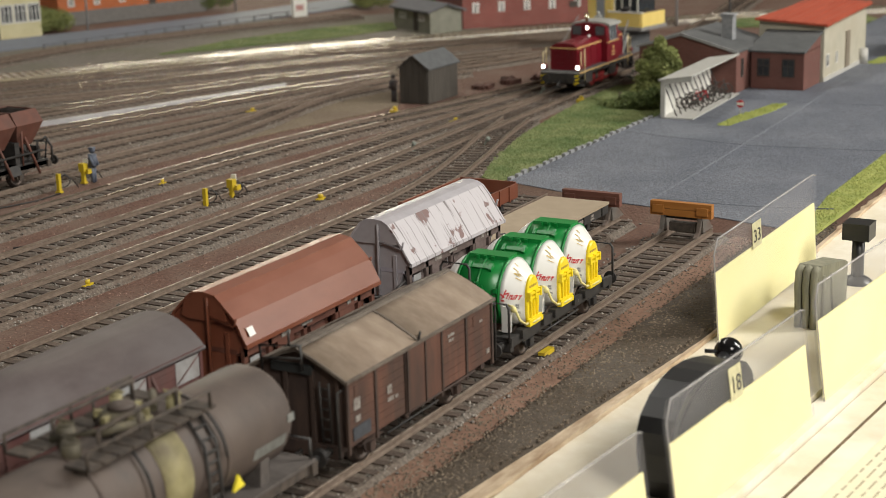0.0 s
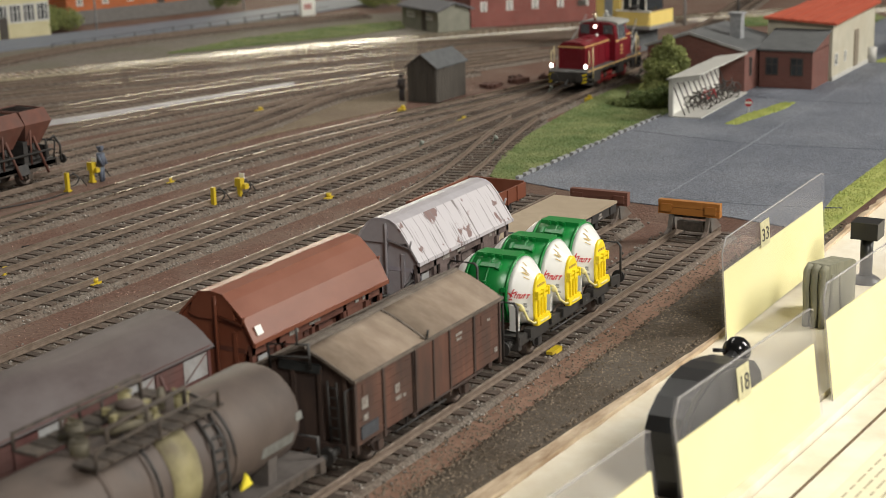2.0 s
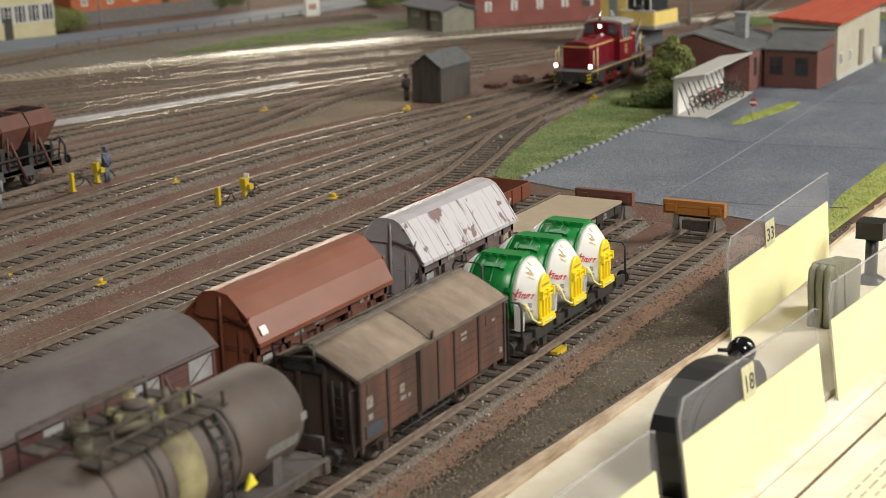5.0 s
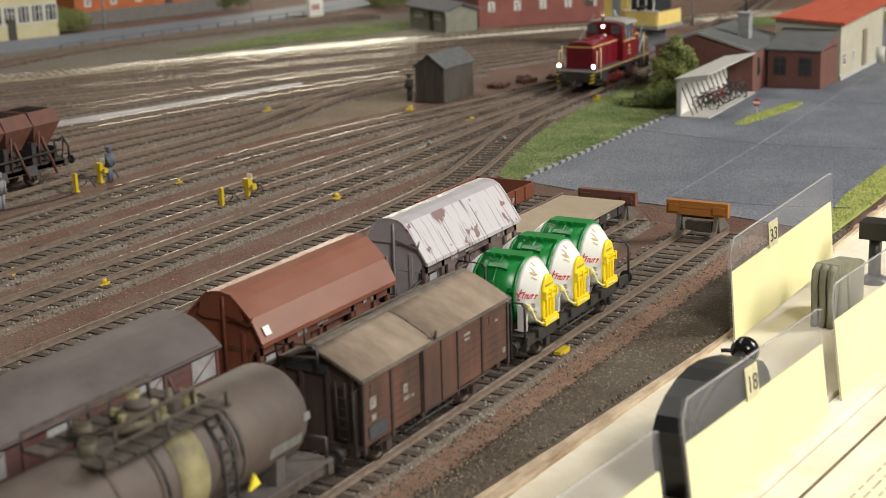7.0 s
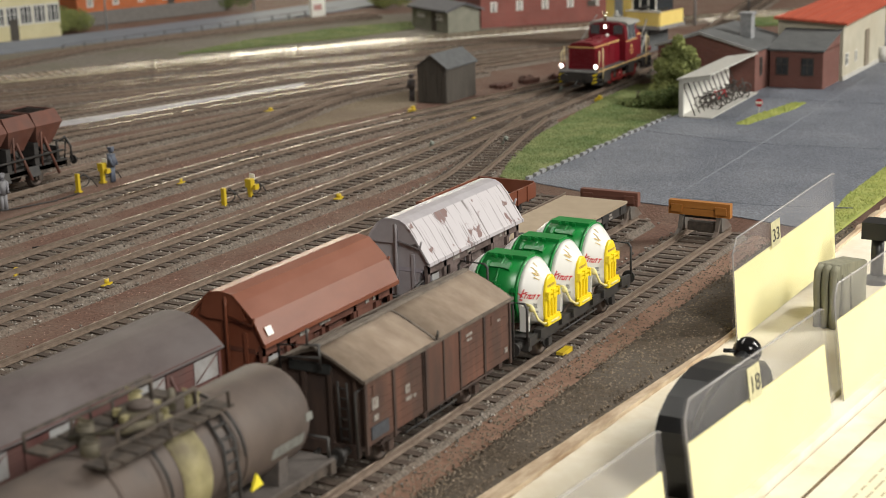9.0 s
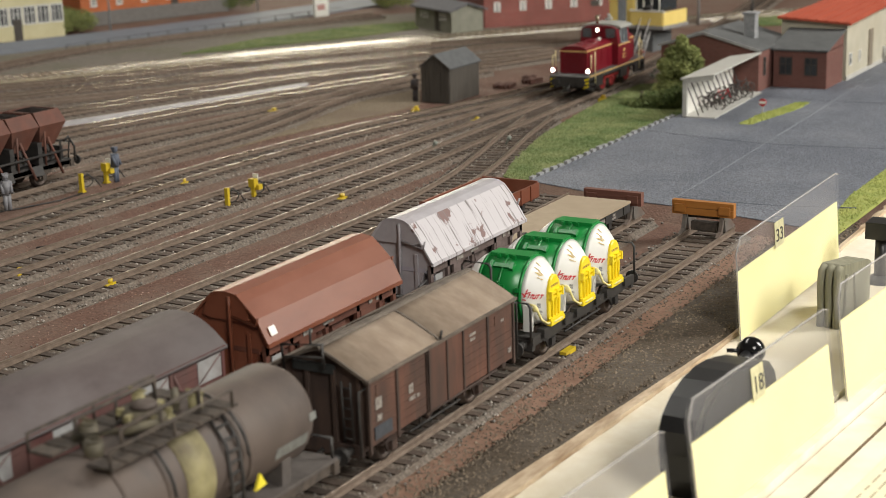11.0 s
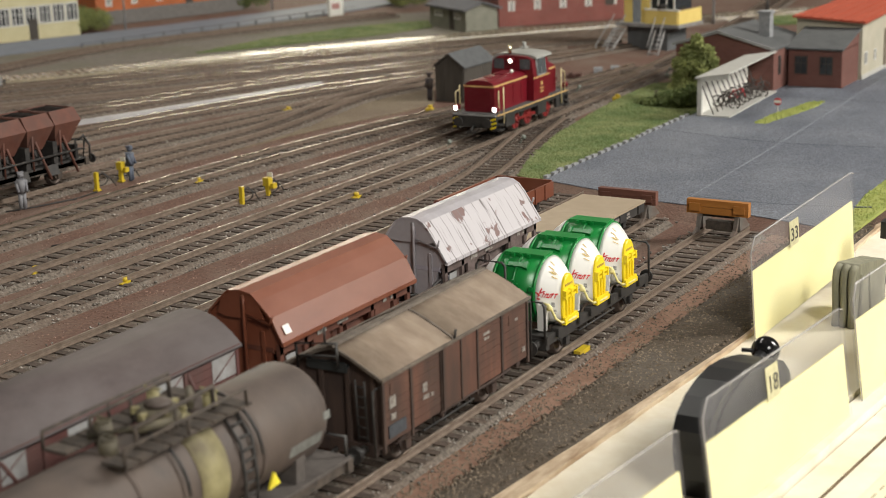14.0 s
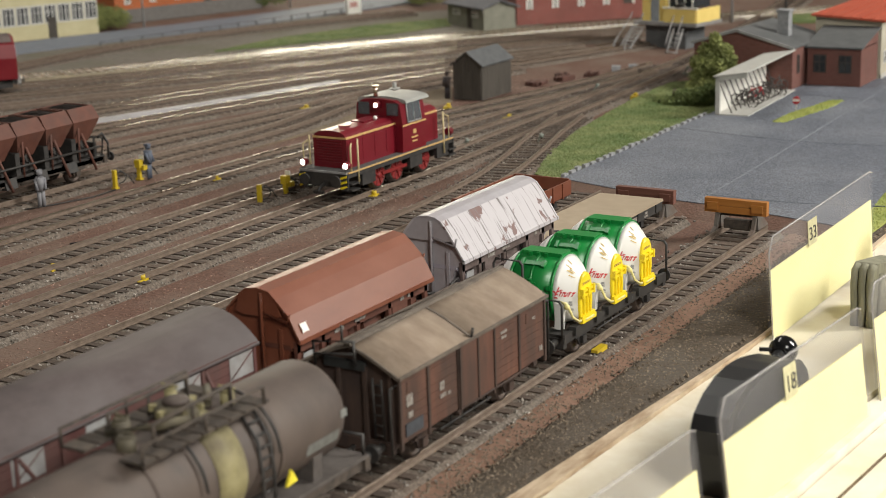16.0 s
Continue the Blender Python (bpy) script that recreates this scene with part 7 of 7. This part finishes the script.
# black controller with round knob behind the pockets
SATINBLACK = mat("satin_black_plastic", (0.012, 0.012, 0.013), (0.018, 0.018, 0.02), 0.38, scale=40)
def controller(y, label, knob):
    t = thing("hand_controller", 87, y, 0, label, "controller", group="controllers on the ledge")
    prof = [(2, -6.4), (-1, 0), (-3, 8.5), (-3, 15), (-0.5, 18.8), (6, 22.4), (15, 24.6), (24, 25.2), (33, 24.4), (42, 22.6), (51, 20.4), (60, 17), (66, 12), (70, 4), (72, -6.4)]
    bm = B()
    prism(bm, prof, 0, 10.5, axis="x", smooth=False)
    part("housing", bm, SATINBLACK, t, bevel=1.0)
    bm = B()
    prism(bm, [(y0 * 0.9 + 5, z0 * 0.9 + 0.6) for y0, z0 in prof], -0.5, 11.0, axis="x")
    part("side_plate", bm, mat("dark_grey_plastic", (0.02, 0.02, 0.022), (0.03, 0.03, 0.032), 0.5, scale=60), t, bevel=0.3)
    if not knob:
        return t
    bm = B()
    ball(bm, (1, 70.9, 15.6), 4.6, u=24, v=16)
    part("knob", bm, mat("glossy_black_plastic", (0.008, 0.008, 0.009), None, 0.12), t, "glossy black ball")
    bm = B()
    rod(bm, (1, 60, 14), (1, 68, 15.2), 2.0, 12)
    rod(bm, (-5.2, 66, 16.4), (-1, 68, 16.2), 0.7, 8)
    part("stem", bm, SATINBLACK, t)
    return t


controller(374, "black rounded plastic controller with ball knob on the ledge", True)
controller(246, "black rounded plastic controller behind the near card pocket", False)
# lever switch further along
t = thing("lever_switch", 85.5, 613, -13.5, "black lever switch with square knob on round base", "lever switch")
bm = B()
ball(bm, (0, 0, 4.5), 7.5, (1, 1, 0.8), 20, 12)
part("base", bm, SATINBLACK, t)
bm = B()
rod(bm, (0, 0, 8), (0, 0, 27), 2.6, 14)
part("stem", bm, SATINBLACK, t)
bm = B()
box(bm, -5.5, 5.5, -5.5, 5.5, 26, 33)
part("knob", bm, SATINBLACK, t, bevel=1.2)
# folded olive cloth
CLOTH = mat("olive_grey_cloth", (0.17, 0.165, 0.115), (0.27, 0.26, 0.19), 0.95, scale=250, bump=0.8, stretch=(1, 1, 0.2))
t = thing("rolled_cloth", 84, 545, -6.5, "folded olive-grey cloth bundle standing on the ledge", "cloth", -5)
bm = B()
prism(bm, [(0, 0), (31, 0), (31, 19), (28, 20.5), (3, 24), (0, 22.5)], -4.4, 4.4, axis="x")
part("core", bm, CLOTH, t, bevel=1.3)
for k in range(3):
    bm = B()
    x = -3.2 + k * 3.1
    wire(bm, [(x, -0.4, 0.2), (x + 0.3, -0.8, 8), (x - 0.2, -0.6, 16), (x, -0.2, 21.6), (x + 0.2, 2.0, 23.4)], 1.35, 10)
    part("fold", bm, CLOTH, t, "pale frayed fold" if k == 2 else "")
bm = B()
wire(bm, [(4.4, 3, 1), (4.7, 4, 10), (4.5, 5, 20)], 0.9, 8)
wire(bm, [(4.4, 16, 1), (4.6, 14, 10), (4.4, 13, 19)], 0.7, 8)
part("crease", bm, CLOTH, t)
# open joints in the shelf boards
GAP = mat("dark_gap", (0.10, 0.07, 0.04), (0.2, 0.14, 0.08), 0.9, scale=200)
for off, y0, y1, w in ((74, 330, 640, 0.5), (86, 300, 470, 0.35), (98, 380, 640, 0.6)):
    bm = B()
    prism(bm, [(edge_x(y0) + off - w, y0), (edge_x(y0) + off + w, y0), (edge_x(y1) + off + w, y1), (edge_x(y1) + off - w, y1)], -11.4, -10.86, axis="z")
    tagged(part("shelf_joint", bm, GAP), "dark open joint between shelf boards", "joint", kind="structure")
# sheet of paper with notes on the shelf
t = thing("paper_sheet", 128, 385, -10.8, "cream paper sheet with lines of faint writing", "paper", -5)
bm = B()
box(bm, 0, 26, 0, 105, 0, 0.25)
part("sheet", bm, mat("cream_paper", (0.78, 0.72, 0.52), (0.82, 0.76, 0.57), 0.85, scale=60), t)
bm = B()
for k in range(5):
    y = 10
    while y < 95:
        L = random.uniform(3, 9)
        box(bm, 3 + k * 3.2, 3.7 + k * 3.2, y, y + L, 0.26, 0.34)
        y += L + random.uniform(1.5, 3)
part("writing", bm, mat("faded_ink", (0.52, 0.46, 0.32), None, 0.8), t, "faint handwritten lines as plain bars")

# ---- the hall around ----
WALLM = mat("plain_hall_wall", (0.31, 0.295, 0.265), (0.35, 0.335, 0.30), 0.9, scale=4, coords="World")
for nm, a in (("wall_north", (-2600, 2600, 2700, 2750, -900, 2000)), ("wall_south", (-2600, 2600, -1650, -1600, -900, 2000)), ("wall_west", (-2650, -2600, -1600, 2700, -900, 2000)), ("wall_east", (2600, 2650, -1600, 2700, -900, 2000)),
              ("floor", (-2600, 2600, -1600, 2700, -950, -900)), ("ceiling", (-2600, 2600, -1600, 2700, 2000, 2050))):
    bm = B()
    box(bm, *a)
    tagged(part(nm, bm, WALLM), "plain wall of the exhibition hall", "ceiling" if nm == "ceiling" else "floor" if nm == "floor" else "wall", kind="structure")


# ---- table under the layout ----
TABLE = mat("plain_table_wood", (0.30, 0.22, 0.14), (0.38, 0.29, 0.19), 0.8, scale=30, stretch=(1, 0.2, 1))
t = thing("layout_table", 0, 0, 0, "plain wooden table that carries the model layout", "table")
bm = B()
box(bm, -1600, 38, 60, 2310, -45, -5.6)
part("table_top", bm, TABLE, t)
for x in (-1550, -780, 0):
    for y in (110, 1180, 2260):
        bm = B()
        box(bm, x - 30, x + 30, y - 30, y + 30, -900, -45)
        part("leg", bm, TABLE, t)
for y in (110, 440, 760):
    bm = B()
    box(bm, 50, 300, y - 12, y + 12, -85, -61)
    box(bm, 30, 60, y - 12, y + 12, -300, -41)
    part("shelf_bracket", bm, TABLE, t)

DRIVE = [(0, -221, 980, 1.5), (9.4, -221, 980, 1.5), (10.0, -220.9, 977, 1.5), (10.5, -220.5, 970, 1.6), (11.0, -219.7, 958, 1.8), (11.5, -218.6, 941, 2.0), (12, -217.6, 919.5, 2.1),
         (12.5, -216.6, 894, 2.2), (13, -215.5, 863.5, 2.3), (13.5, -214.3, 829, 2.2), (14, -213.2, 792, 2.0), (14.5, -212, 750.5, 1.5), (15, -211.2, 706.5, 0.9),
         (15.5, -210.8, 660.5, 0.4), (16, -210.6, 614.5, 0.2)]


def motions():
    walk(loco, [(t, mm(x, y, 0.2, a)) for t, x, y, a in DRIVE])
    times = [0.0, 9.4] + [9.4 + k / 15 for k in range(1, 99)] + [16.0]
    turned = [(980 - float(np.interp(t, [r[0] for r in DRIVE], [r[2] for r in DRIVE]))) / 7.0 for t in times]
    for ws, y in WHEELS:
        walk(ws, [(t, mm(0, y, 7, 0, math.degrees(a))) for t, a in zip(times, turned)])
    for rod_ in RODS:
        walk(rod_, [(t, mm(0, 54.7 + 2.4 * math.sin(a), 7 - 2.4 * math.cos(a))) for t, a in zip(times, turned)])


motions()
